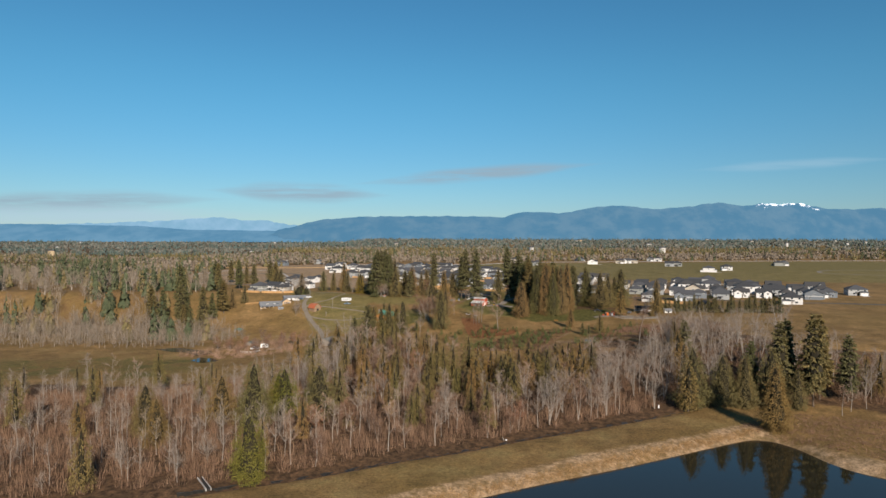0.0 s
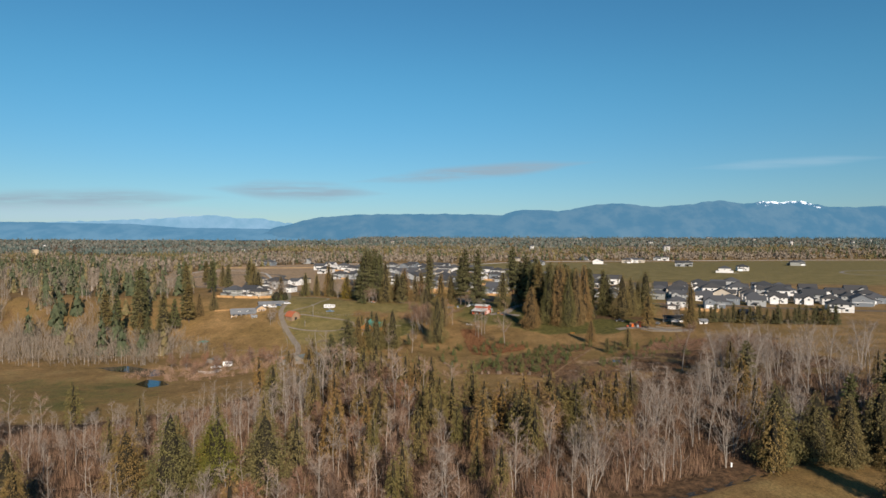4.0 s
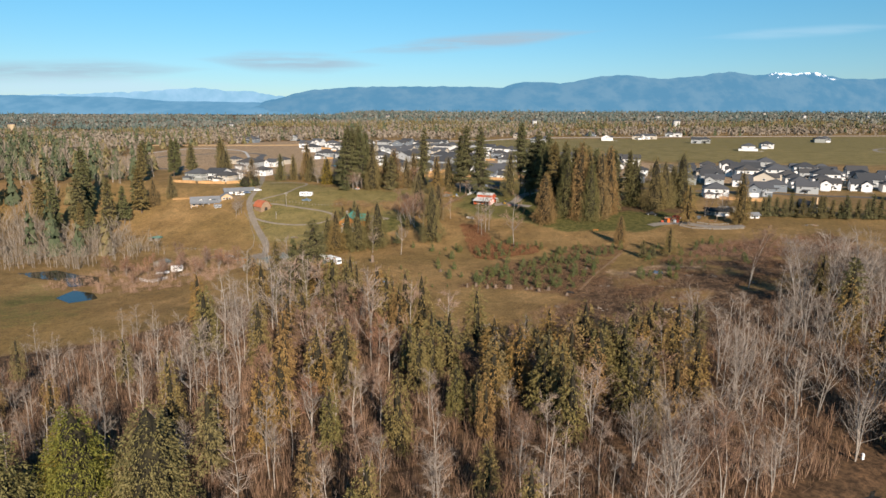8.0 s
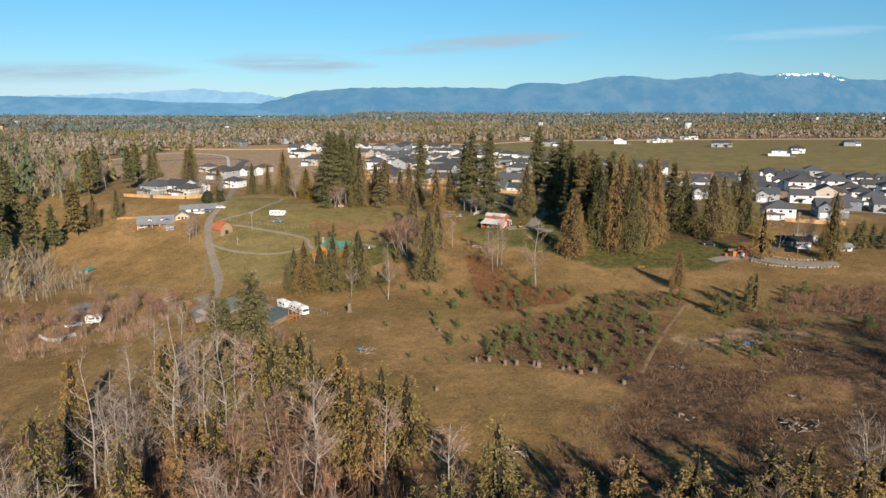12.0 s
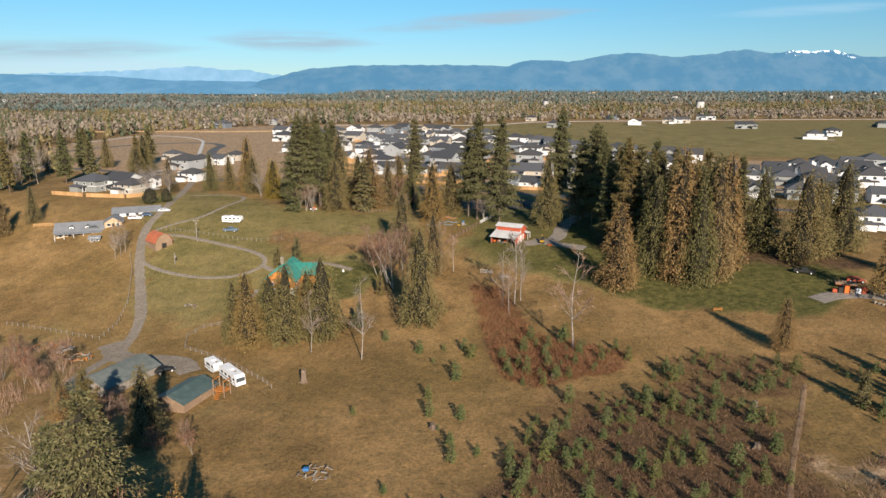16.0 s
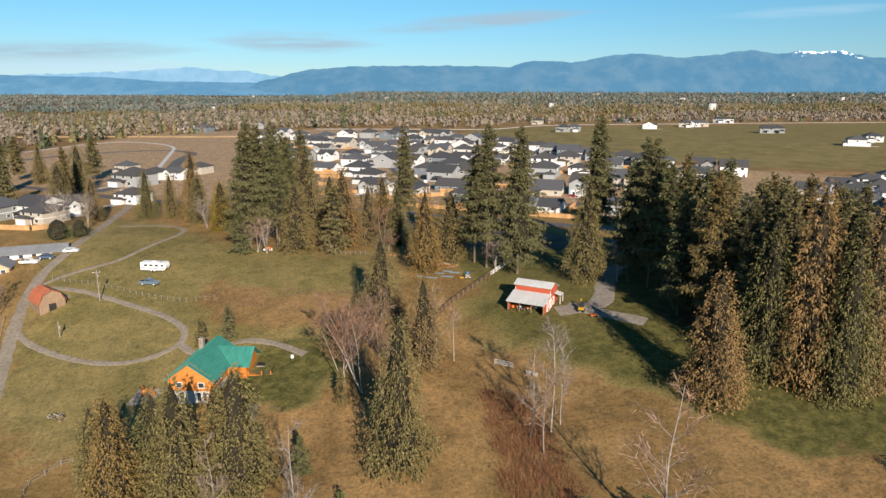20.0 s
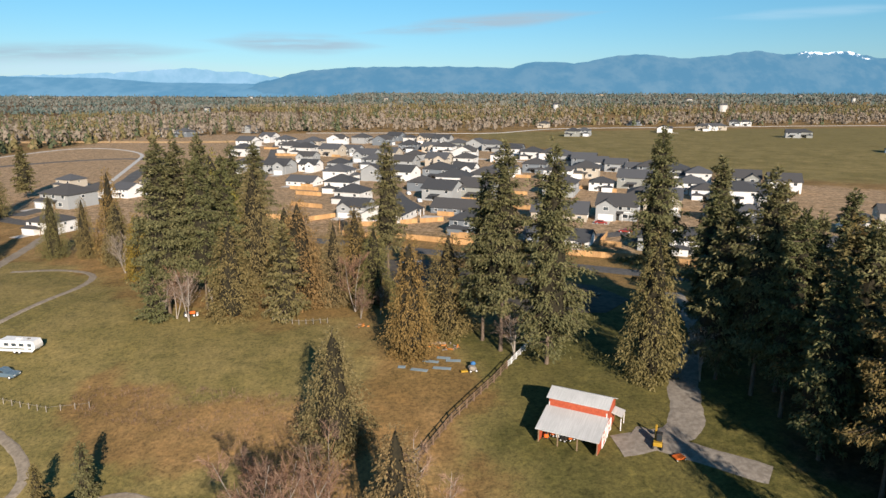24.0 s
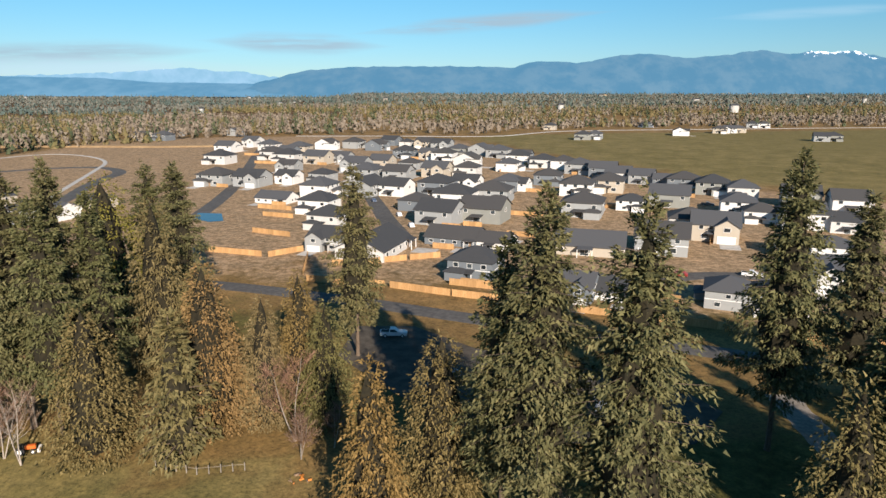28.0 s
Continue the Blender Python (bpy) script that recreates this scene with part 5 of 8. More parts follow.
# ---- solids ----
def box(bm, x0, x1, y0, y1, z0, z1, bev=0.0):
    vs = [bm.verts.new(c) for c in ((x0, y0, z0), (x1, y0, z0), (x1, y1, z0), (x0, y1, z0), (x0, y0, z1), (x1, y0, z1), (x1, y1, z1), (x0, y1, z1))]
    fs = [bm.faces.new([vs[i] for i in q]) for q in ((3, 2, 1, 0), (4, 5, 6, 7), (0, 1, 5, 4), (1, 2, 6, 5), (2, 3, 7, 6), (3, 0, 4, 7))]
    if bev:
        bmesh.ops.bevel(bm, geom=list({e for f in fs for e in f.edges}), offset=bev, segments=1, affect="EDGES")
    return vs


def slab(bm, pts, t):
    """A plate with thickness t below its upper outline."""
    a = [bm.verts.new(p) for p in pts]
    b = [bm.verts.new((p[0], p[1], p[2] - t)) for p in pts]
    bm.faces.new(a)
    bm.faces.new(b[::-1])
    n = len(a)
    for i in range(n):
        bm.faces.new((a[i], b[i], b[(i + 1) % n], a[(i + 1) % n]))


def gable_roof(bm, x0, x1, y0, y1, z, rise, over=0.5, along="x", t=0.22):
    """Two slopes; along: the ridge's direction."""
    x0, x1, y0, y1 = x0 - over, x1 + over, y0 - over, y1 + over
    if along == "x":
        m, drop = (y0 + y1) / 2, rise * over / ((y1 - y0) / 2)
        slab(bm, [(x0, y0, z - drop), (x1, y0, z - drop), (x1, m, z + rise), (x0, m, z + rise)], t)
        slab(bm, [(x0, m, z + rise), (x1, m, z + rise), (x1, y1, z - drop), (x0, y1, z - drop)], t)
    else:
        m, drop = (x0 + x1) / 2, rise * over / ((x1 - x0) / 2)
        slab(bm, [(x0, y0, z - drop), (m, y0, z + rise), (m, y1, z + rise), (x0, y1, z - drop)][::-1], t)
        slab(bm, [(m, y0, z + rise), (x1, y0, z - drop), (x1, y1, z - drop), (m, y1, z + rise)][::-1], t)


def hip_roof(bm, x0, x1, y0, y1, z, rise, over=0.5, t=0.2):
    x0, x1, y0, y1 = x0 - over, x1 + over, y0 - over, y1 + over
    if x1 - x0 > y1 - y0:
        h = (y1 - y0) / 2
        a, b = (x0 + h, (y0 + y1) / 2, z + rise), (x1 - h, (y0 + y1) / 2, z + rise)
        slab(bm, [(x0, y0, z), (x1, y0, z), b, a], t)
        slab(bm, [(x1, y1, z), (x0, y1, z), a, b], t)
        slab(bm, [(x1, y0, z), (x1, y1, z), b], t)
        slab(bm, [(x0, y1, z), (x0, y0, z), a], t)
    else:
        h = (x1 - x0) / 2
        a, b = ((x0 + x1) / 2, y0 + h, z + rise), ((x0 + x1) / 2, y1 - h, z + rise)
        slab(bm, [(x0, y1, z), (x0, y0, z), a, b], t)
        slab(bm, [(x1, y0, z), (x1, y1, z), b, a], t)
        slab(bm, [(x0, y0, z), (x1, y0, z), a], t)
        slab(bm, [(x1, y1, z), (x0, y1, z), b], t)


def gable_wall(bm, x0, x1, y0, y1, z, rise, along="x"):
    """The triangular wall tops under a gable roof."""
    if along == "x":
        m = (y0 + y1) / 2
        for x in (x0, x1 - 0.2):
            slab_v = [bm.verts.new(c) for c in ((x, y0, z), (x, y1, z), (x, m, z + rise - 0.1), (x + 0.2, y0, z), (x + 0.2, y1, z), (x + 0.2, m, z + rise - 0.1))]
            for q in ((0, 1, 2), (5, 4, 3), (0, 3, 4, 1), (1, 4, 5, 2), (2, 5, 3, 0)):
                bm.faces.new([slab_v[i] for i in q])
    else:
        m = (x0 + x1) / 2
        for y in (y0, y1 - 0.2):
            slab_v = [bm.verts.new(c) for c in ((x0, y, z), (x1, y, z), (m, y, z + rise - 0.1), (x0, y + 0.2, z), (x1, y + 0.2, z), (m, y + 0.2, z + rise - 0.1))]
            for q in ((0, 1, 2), (5, 4, 3), (0, 3, 4, 1), (1, 4, 5, 2), (2, 5, 3, 0)):
                bm.faces.new([slab_v[i] for i in q])


def done(name, bm, mat, parent=None, label=""):
    """Links a bmesh as one mesh object, as a part where a parent is given."""
    me = bpy.data.meshes.new(name)
    bmesh.ops.recalc_face_normals(bm, faces=bm.faces[:])
    bm.to_mesh(me)
    bm.free()
    me.materials.append(mat)
    ob = new(name, me)
    if parent:
        ob.parent = parent
    if label:
        ob["label"] = label
    return ob


def boxes(name, mat, parent, rows, label="", bev=0.0):
    bm = bmesh.new()
    for q in rows:
        box(bm, *q, bev)
    return done(name, bm, mat, parent, label)


def window(parent, x, y, z, w, h, face, frame_mat=None, mesh_cache={}):
    """A framed pane let into a wall; face: the wall's outward side as 0 south, 1 east, 2 north, 3 west."""
    key = (round(w, 2), round(h, 2), (frame_mat or WHITE).name)
    if key not in mesh_cache:
        bm = bmesh.new()
        f = 0.1
        for q in ((-w / 2, w / 2, -0.06, 0.06, 0, f), (-w / 2, w / 2, -0.06, 0.06, h - f, h), (-w / 2, -w / 2 + f, -0.06, 0.06, f, h - f), (w / 2 - f, w / 2, -0.06, 0.06, f, h - f)):
            box(bm, *q)
        n = len(bm.faces)
        box(bm, -w / 2 + f, w / 2 - f, -0.01, 0.03, f, h - f)
        bm.faces.ensure_lookup_table()
        for q in bm.faces[n:]:
            q.material_index = 1
        a = done("window", bm, frame_mat or WHITE)
        a.data.materials.append(GLASS)
        mesh_cache[key] = a.data
        bpy.data.objects.remove(a)
    fr = new("window", mesh_cache[key])
    fr.parent = parent
    fr.matrix_basis = pose(x, y, z, 0, 0, 90 * face)
    return fr


def garage_door(parent, x, y, w, face=0):
    bm = bmesh.new()
    for i in range(4):
        box(bm, -w / 2, w / 2, -0.05, 0.05, 0.05 + 0.55 * i, 0.57 + 0.55 * i, 0.015)
    ob = done("garage_door", bm, WHITE, parent)
    ob.matrix_basis = pose(x, y, 0, 0, 0, 90 * face)
    return ob


def gx_back(seed, w):
    return (w / 2 - 2.8) * (1 if seed % 2 else -1)


def house(kind, seed, label, plain=False):
    """A new suburban house; its front is towards -y, its origin under the middle of the front wall."""
    rng = np.random.default_rng(seed)
    root = new("house")
    w, d = 13.0 + rng.uniform(-1, 1), 12.0 + rng.uniform(-1, 1)
    wl, rf = bmesh.new(), bmesh.new()
    if kind == "t":
        h = 5.3
        box(wl, -w / 2, w / 2, 0, d, 0, h)
        hip_roof(rf, -w / 2, w / 2, 0, d, h, 3.0, 0.6)
        box(wl, -gx_back(seed, w) - 2.6, -gx_back(seed, w) + 2.6, d - 0.1, d + 2.8, 0, 2.7)
        hip_roof(rf, -gx_back(seed, w) - 2.6, -gx_back(seed, w) + 2.6, d - 0.6, d + 2.8, 2.7, 0.9, 0.4)
        gx = -w / 2 + 3.2 if seed % 2 else w / 2 - 3.2
        box(wl, gx - 3.1, gx + 3.1, -2.6, 0.1, 0, 3.0)
        hip_roof(rf, gx - 3.1, gx + 3.1, -2.6, 0.6, 3.0, 0.9, 0.4)
        garage_door(root, gx, -2.66, 4.8)
        for i in range(3):
            window(root, -w / 2 + 2.2 + i * (w - 4.4) / 2, -0.03, 3.7, 1.6, 1.3, 0)
        window(root, -gx * 0.8, -0.03, 0.9, 2.0, 1.5, 0)
        dx = gx * 0.05
    elif kind == "g":
        h = 5.2 if seed % 3 else 3.4
        box(wl, -w / 2, w / 2, 0, d, 0, h)
        gable_wall(wl, -w / 2, w / 2, 0, d, h, 2.9)
        gable_roof(rf, -w / 2, w / 2, 0, d, h, 2.9)
        gx = -w / 2 + 3.4 if seed % 2 else w / 2 - 3.4
        g0, g1, hh = gx - 3.2, gx + 3.2, 3.1 if h < 4 else 5.0
        box(wl, g0, g1, -2.2, 0.1, 0, hh)
        gable_wall(wl, g0, g1, -2.2, d * 0.4, hh, 2.0, "y")
        gable_roof(rf, g0, g1, -2.2, d * 0.42, hh, 2.0, 0.4, "y")
        garage_door(root, gx, -2.26, 4.8)
        if h > 4:
            window(root, gx, -2.24, 3.4, 1.8, 1.3, 0)
            for i in (0, 1):
                window(root, -gx * 0.4 - np.sign(gx) * i * 2.6, -0.03, 3.5, 1.3, 1.2, 0)
        window(root, -gx * 0.9, -0.03, 0.9, 2.0, 1.4, 0)
        dx = -gx * 0.15
    else:
        w, d, h = 19.0, 13.0, 3.1
        box(wl, -w / 2, w / 2, 0, d, 0, h)
        gable_wall(wl, -w / 2, w / 2, 0, d, h, 3.2)
        gable_roof(rf, -w / 2, w / 2, 0, d, h, 3.2)
        for i in range(4):
            window(root, -w / 2 + 2.5 + i * (w - 5) / 3.2, -0.03, 1.0, 1.6, 1.2, 0)
        dx = w / 2 - 2.2
    # porch with posts
    slab(rf, [(dx - 1.9, -1.9, 2.75), (dx + 1.9, -1.9, 2.75), (dx + 1.9, 0.1, 3.15), (dx - 1.9, 0.1, 3.15)], 0.16)
    for sx in () if plain else (-1.7, 1.7):
        boxes("porch_post", WHITE, root, [(dx + sx - 0.09, dx + sx + 0.09, -1.75, -1.57, 0, 2.65)])
    boxes("door", [RED, BLACK, WOOD][seed % 3], root, [(dx - 0.5, dx + 0.5, -0.06, 0.04, 0.1, 2.15)])
    for s, f in ((-1, 3), (1, 1)):
        window(root, s * (w / 2 + 0.03), d * 0.5, 3.4 if h > 4 else 1.0, 1.4, 1.2, f)
        if not plain:
            window(root, s * (w / 2 + 0.03), d * 0.72, 0.9, 1.6, 1.3, f)
    for i in range(0, 3, 2 if plain else 1):
        window(root, -w / 2 + 2.4 + i * (w - 4.8) / 2, d + 0.03, 3.3 if h > 4 else 0.9, 1.5, 1.3, 2)
    boxes("driveway", CONCRETE, root, [(-w * 0.3 - 2.6 if seed % 2 else w * 0.3 - 2.6, -w * 0.3 + 2.6 if seed % 2 else w * 0.3 + 2.6, -8.5, -2.3, -0.2, 0.14)], "pale concrete driveway")
    # covered terrace behind the house
    slab(rf, [(-1.5, d - 0.1, 3.0), (2.6, d - 0.1, 3.0), (2.6, d + 2.9, 2.6), (-1.5, d + 2.9, 2.6)], 0.16)
    for sx in () if plain else (-1.4, 2.5):
        boxes("terrace_post", WHITE, root, [(sx - 0.09, sx + 0.09, d + 2.6, d + 2.78, 0, 2.55)])
    window(root, 0.8, d + 0.03, 0.2, 2.4, 2.0, 2)
    if h > 4 and not plain:
        boxes("belly_band", WHITE, root, [(-w / 2 - 0.04, w / 2 + 0.04, -0.04, d + 0.04, 2.72, 2.96)], "pale trim band between the storeys")
    done("wall", wl, SIDING, root)
    done("roof", rf, ROOFING, root, "dark grey shingle roof")
    return tagged(root, label, "house", "new houses of the town")


# ---- the new town ----
TOWN_FRONT = [(-13, 631, 23.4, 'r'), (17, 607, 14.1, 't'), (12, 647, 17.8, 'r'), (25, 641, 9.1, 'g'), (-28, 640, 12.6, 'g'), (-34, 672, 14.5, 'g'), (-44, 704, 15.2, 'g'), (-52, 746, 16.4, 'g'), (-68, 729, 11.4, 'r'), (7, 681, 16.2, 't'), (24, 685, 20.4, 'g'), (-4, 711, 12.7, 't'), (13, 720, 16.9, 'g'), (30, 730, 18, 't')]
TOWN_MIDDLE = [(-30, 750, 16.6, 'g'), (-15, 750, 15.1, 'g'), (5, 757, 19.6, 'g'), (20, 772, 13.9, 't'), (41, 770, 14.6, 't'), (-37, 810, 18.7, 't'), (-18, 809, 15.4, 't'), (4, 821, 19.3, 't'), (22, 826, 15.4, 't'), (-60, 802, 12.6, 't'), (-77, 793, 13.2, 't'), (-94, 781, 15.8, 't'), (-114, 784, 16.4, 't'), (-90, 849, 13.2, 't')]
TOWN_BACK = [(-119, 922, 19.3, 't'), (-103, 903, 20.1, 't'), (-80, 893, 17.6, 'g'), (-65, 902, 14.1, 't'), (-48, 852, 16.2, 'g'), (-33, 868, 15.9, 't'), (-14, 861, 12.9, 't'), (-22, 936, 17.4, 't'), (-3, 928, 14.9, 'g'), (8, 916, 18.8, 't'), (24, 878, 18.3, 'g'), (49, 853, 14.7, 't'), (-148, 891, 19.6, 't'), (-115, 956, 13.8, 'g')]
TOWN_FAR = [(-171, 979, 26.3, 't'), (-167, 1038, 18.3, 't'), (-140, 993, 21.5, 'g'), (-110, 971, 18.7, 't'), (-94, 1010, 19.7, 't'), (-73, 1025, 20.4, 't'), (-51, 1002, 22.1, 'g'), (-42, 1059, 16.1, 't'), (-27, 1043, 13.1, 't'), (-9, 1027, 20.5, 't'), (6, 1013, 17.5, 'o'), (20, 965, 15, 'g'), (36, 960, 18.3, 'g'), (50, 943, 19.8, 't'), (64, 909, 15.6, 't'), (71, 879, 12.5, 't')]
TOWN_EAST = [(61, 899, 17.5, 't'), (74, 874, 15.7, 'g'), (86, 867, 15.4, 't'), (92, 842, 16.7, 'g'), (103, 826, 16, 't'), (107, 806, 15.1, 't'), (117, 795, 14.6, 'g'), (126, 787, 11, 't'), (133, 775, 15.6, 'g'), (141, 757, 17.2, 't'), (150, 745, 15.1, 'g'), (166, 722, 22.9, 't'), (179, 707, 18.3, 't')]
TOWN_EAST2 = [(65, 791, 15.3, 't'), (73, 752, 19.5, 'g'), (91, 764, 18.5, 't'), (88, 713, 11.4, 't'), (65, 698, 18.6, 't'), (108, 721, 16.8, 'g'), (46, 770, 10.2, 't'), (130, 703, 15.3, 't'), (97, 667, 15, 't'), (101, 654, 18.1, 't'), (142, 674, 17.2, 'g'), (116, 634, 7.2, 't'), (125, 628, 12.3, 't'), (154, 668, 12.9, 'g'), (131, 686, 12.7, 'g'), (155, 696, 12, 't')]
TOWN_SOUTH = [(54, 635, 21.5, 'r'), (77, 635, 17.5, 'g'), (40, 589, 11.2, 'g'), (48, 590, 8, 'r'), (75, 583, 12.1, 't'), (85, 578, 12.7, 't'), (110, 596, 14.3, 'g')]
TOWN_WEST = [(-167, 569, 14.3, 't'), (-154, 573, 14.6, 'g'), (-145, 561, 12.5, 't'), (-147, 581, 10.6, 'g'), (-187, 718, 11.3, 't'), (-156, 658, 16.9, 'g'), (-132, 606, 9.9, 't'), (-156, 686, 9.1, 'g'), (-143, 687, 10.8, 't'), (-141, 713, 9.8, 'g')]
TOWN_EAST3 = [(162, 481, 14.4, 't'), (218, 539, 20, 'g'), (231, 590, 19.1, 't'), (191, 558, 15.8, 'g'), (256, 596, 22.5, 't'), (190, 487, 14.5, 'g')]
TOWN_EAST4 = [(197, 578, 26.4, 't'), (282, 528, 22.9, 'g'), (273, 562, 23.8, 't'), (285, 673, 29, 'g')]
TOWN_EAST5 = [(292, 549, 16, 'g'), (263, 464, 15, 't'), (345, 577, 16, 'g'), (292, 623, 16, 't'), (318, 600, 15, 'g'), (330, 540, 15, 't'), (300, 500, 15, 'g'), (360, 540, 15, 't'), (240, 620, 16, 'g')]
TOWN_FARMS = [(392, 933, 22, 'g'), (440, 985, 20, 't'), (400, 1125, 22, 'g'), (415, 1130, 18, 't'), (284, 1214, 18, 'g'), (350, 1262, 18, 't'), (366, 1270, 18, 'g'), (380, 1276, 16, 't'), (455, 1405, 20, 'g'), (470, 1400, 18, 't'), (155, 1140, 20, 'g'), (170, 1150, 18, 't'), (628, 1175, 20, 'g'), (610, 1160, 18, 't'), (-299, 1108, 20, 'g'), (-280, 1112, 18, 't'), (-295, 1176, 18, 'g'), (-230, 1190, 16, 't'), (300, 1400, 16, 'g'), (150, 1330, 18, 't')]

STREETS = ([(-320, 700), (-200, 655), (-132, 614), (-60, 606), (-15.7, 590.8), (13.7, 577.2), (45, 565), (77, 551), (150, 522), (240, 488), (400, 440)],
           [(-5, 653), (-14, 690), (-21, 724), (-36, 790), (-52, 850), (-70, 960)], [(60, 606), (84, 616), (112, 604), (150, 588), (200, 570)])


def away(x, y, line):
    """Metres from a point to a broken line."""
    best = 1e9
    for (x0, y0), (x1, y1) in zip(line, line[1:]):
        u = max(0, min(1, ((x - x0) * (x1 - x0) + (y - y0) * (y1 - y0)) / ((x1 - x0) ** 2 + (y1 - y0) ** 2)))
        best = min(best, math.hypot(x - x0 - u * (x1 - x0), y - y0 - u * (y1 - y0)))
    return best


def make_town():
    rng = np.random.default_rng(5)
    kinds = {"t": [house("t", s, "two-storey new house with a dark hip roof and garage") for s in (1, 2, 4, 5)],
             "g": [house("g", s, "new house with dark gables, garage and porch") for s in (1, 2, 3, 4)],
             "r": [house("r", s, "low new house under a long dark gable roof") for s in (1, 2)]}
    kinds["o"] = kinds["t"]
    simple = [house("t", s, "two-storey new house with a dark hip roof and garage", True) for s in (1, 2, 4, 5)] + [house("g", s, "new house with dark gables, garage and porch", True) for s in (1, 2, 4)]
    stand = []
    for row in (TOWN_FRONT, TOWN_MIDDLE, TOWN_BACK, TOWN_FAR, TOWN_EAST, TOWN_EAST2, TOWN_SOUTH, TOWN_WEST, TOWN_EAST3, TOWN_EAST4, TOWN_EAST5, TOWN_FARMS):
        for x, y, w, k in row:
            stand.append((x, y + 6))
            proto = simple[int(rng.integers(len(simple)))] if y > 645 and k != "r" else kinds[k][int(rng.integers(len(kinds[k])))]
            s = min(1.2, max(0.85, w / (19 if k == "r" else 14)))
            turn = -20 + float(rng.choice([0, 0, 180, 180, 90])) + rng.uniform(-4, 4)
            c, q = math.radians(turn), 6.0 * s
            # turn about the middle of the house, which lies behind its seen front
            mx, my = x + 0.0, y + q
            ox, oy = math.sin(c) * q, -math.cos(c) * q
            m = Matrix.Translation((mx + ox, my + oy, hz(mx, my) - 0.1)) @ Matrix.Rotation(c, 4, "Z") @ Matrix.Diagonal((s, s, s, 1))
            copy_thing(proto, m)
    # the lots between, on a grid turned with the streets
    free = [(x * 0.94 + y * 0.342, -x * 0.342 + y * 0.94) for x in np.arange(-420, 260, 17.0) for y in np.arange(480, 1120, 25.0)]
    free.sort(key=lambda p: p[1] - 0.9 * p[0])
    left = 44
    for x, y in free:
        if left and x > -95 and y > 640 - 0.6 * x and inside(x, y, TOWN) and min(math.hypot(x - a, y - b) for a, b in stand) > 14.2 and min(away(x, y, s) for s in STREETS) > 13:
            stand.append((x, y))
            left -= 1
            c = math.radians(-20 + float(rng.choice([0, 180])) + rng.uniform(-3, 3))
            q = 5.4
            copy_thing(simple[int(rng.integers(len(simple)))], Matrix.Translation((x + math.sin(c) * q, y - math.cos(c) * q, hz(x, y) - 0.1)) @ Matrix.Rotation(c, 4, "Z") @ Matrix.Diagonal((0.92, 0.92, 0.92, 1)))
    retire(simple + kinds["t"] + kinds["g"] + kinds["r"])


make_town()

# ---- single things ----
def thing(name, x, y, turn, label, cat, group="", z=None, kind=""):
    root = new(name)
    root.matrix_basis = pose(x, y, hz(x, y) if z is None else z, 0, 0, turn)
    return tagged(root, label, cat, group, kind)


def cyl(bm, x, y, z0, z1, r0, r1=None, sides=10):
    r1 = r0 if r1 is None else r1
    a = [bm.verts.new((x + r0 * math.cos(6.2832 * i / sides), y + r0 * math.sin(6.2832 * i / sides), z0)) for i in range(sides)]
    b = [bm.verts.new((x + r1 * math.cos(6.2832 * i / sides), y + r1 * math.sin(6.2832 * i / sides), z1)) for i in range(sides)]
    for i in range(sides):
        bm.faces.new((a[i], a[(i + 1) % sides], b[(i + 1) % sides], b[i]))
    bm.faces.new(b)
    bm.faces.new(a[::-1])


def beam(bm, p, q, w):
    """A square bar from p to q."""
    p, q = Vector(p), Vector(q)
    d = (q - p).normalized()
    a = d.cross(Vector((0.13, 0.21, 0.97)))
    a = (a.normalized() if a.length > 0.05 else Vector((1, 0, 0))) * w / 2
    b = d.cross(a).normalized() * w / 2
    v = [bm.verts.new(c + s * a + t * b) for c in (p, q) for s, t in ((-1, -1), (1, -1), (1, 1), (-1, 1))]
    for i in range(4):
        bm.faces.new((v[i], v[(i + 1) % 4], v[4 + (i + 1) % 4], v[4 + i]))
    bm.faces.new(v[:4][::-1])
    bm.faces.new(v[4:])


def bar(name, mat, parent, p, q, w, label=""):
    bm = bmesh.new()
    beam(bm, p, q, w)
    return done(name, bm, mat, parent, label)


def wheel(parent, x, y, r, width=0.24):
    bm = bmesh.new()
    cyl(bm, 0, 0, -width / 2, width / 2, r, sides=12)
    ob = done("wheel", bm, RUBBER, parent)
    ob.matrix_basis = pose(x, y, r, 90, 0, 0)
    bm = bmesh.new()
    cyl(bm, 0, 0, -width / 2 - 0.01, width / 2 + 0.01, r * 0.55, sides=10)
    done("rim", bm, WHITE, ob)
    return ob


def loft(bm, rings):
    """Joins outlines of equal length, and caps the ends."""
    vs = [[bm.verts.new(p) for p in r] for r in rings]
    n = len(vs[0])
    for a, b in zip(vs, vs[1:]):
        for i in range(n):
            bm.faces.new((a[i], a[(i + 1) % n], b[(i + 1) % n], b[i]))
    bm.faces.new(vs[0][::-1])
    bm.faces.new(vs[-1])


def profile_body(bm, pts, w, tuck=0.12):
    """A vehicle body from its side outline, slightly narrower at the top."""
    top = max(p[1] for p in pts)
    rings = []
    for s, inset in ((-1, 0.10), (-1, 0.0), (1, 0.0), (1, 0.10)):
        k = 1 - inset
        rings.append([(px * (1 - inset * 0.15), s * (w / 2 - (0.0 if inset == 0 else -0.02)) * (1 - tuck * max(0, pz - 0.8) / top) * (1 if inset else 0.985), pz * (1 if inset == 0 else 0.995)) for px, pz in pts])
    loft(bm, rings[1:3])


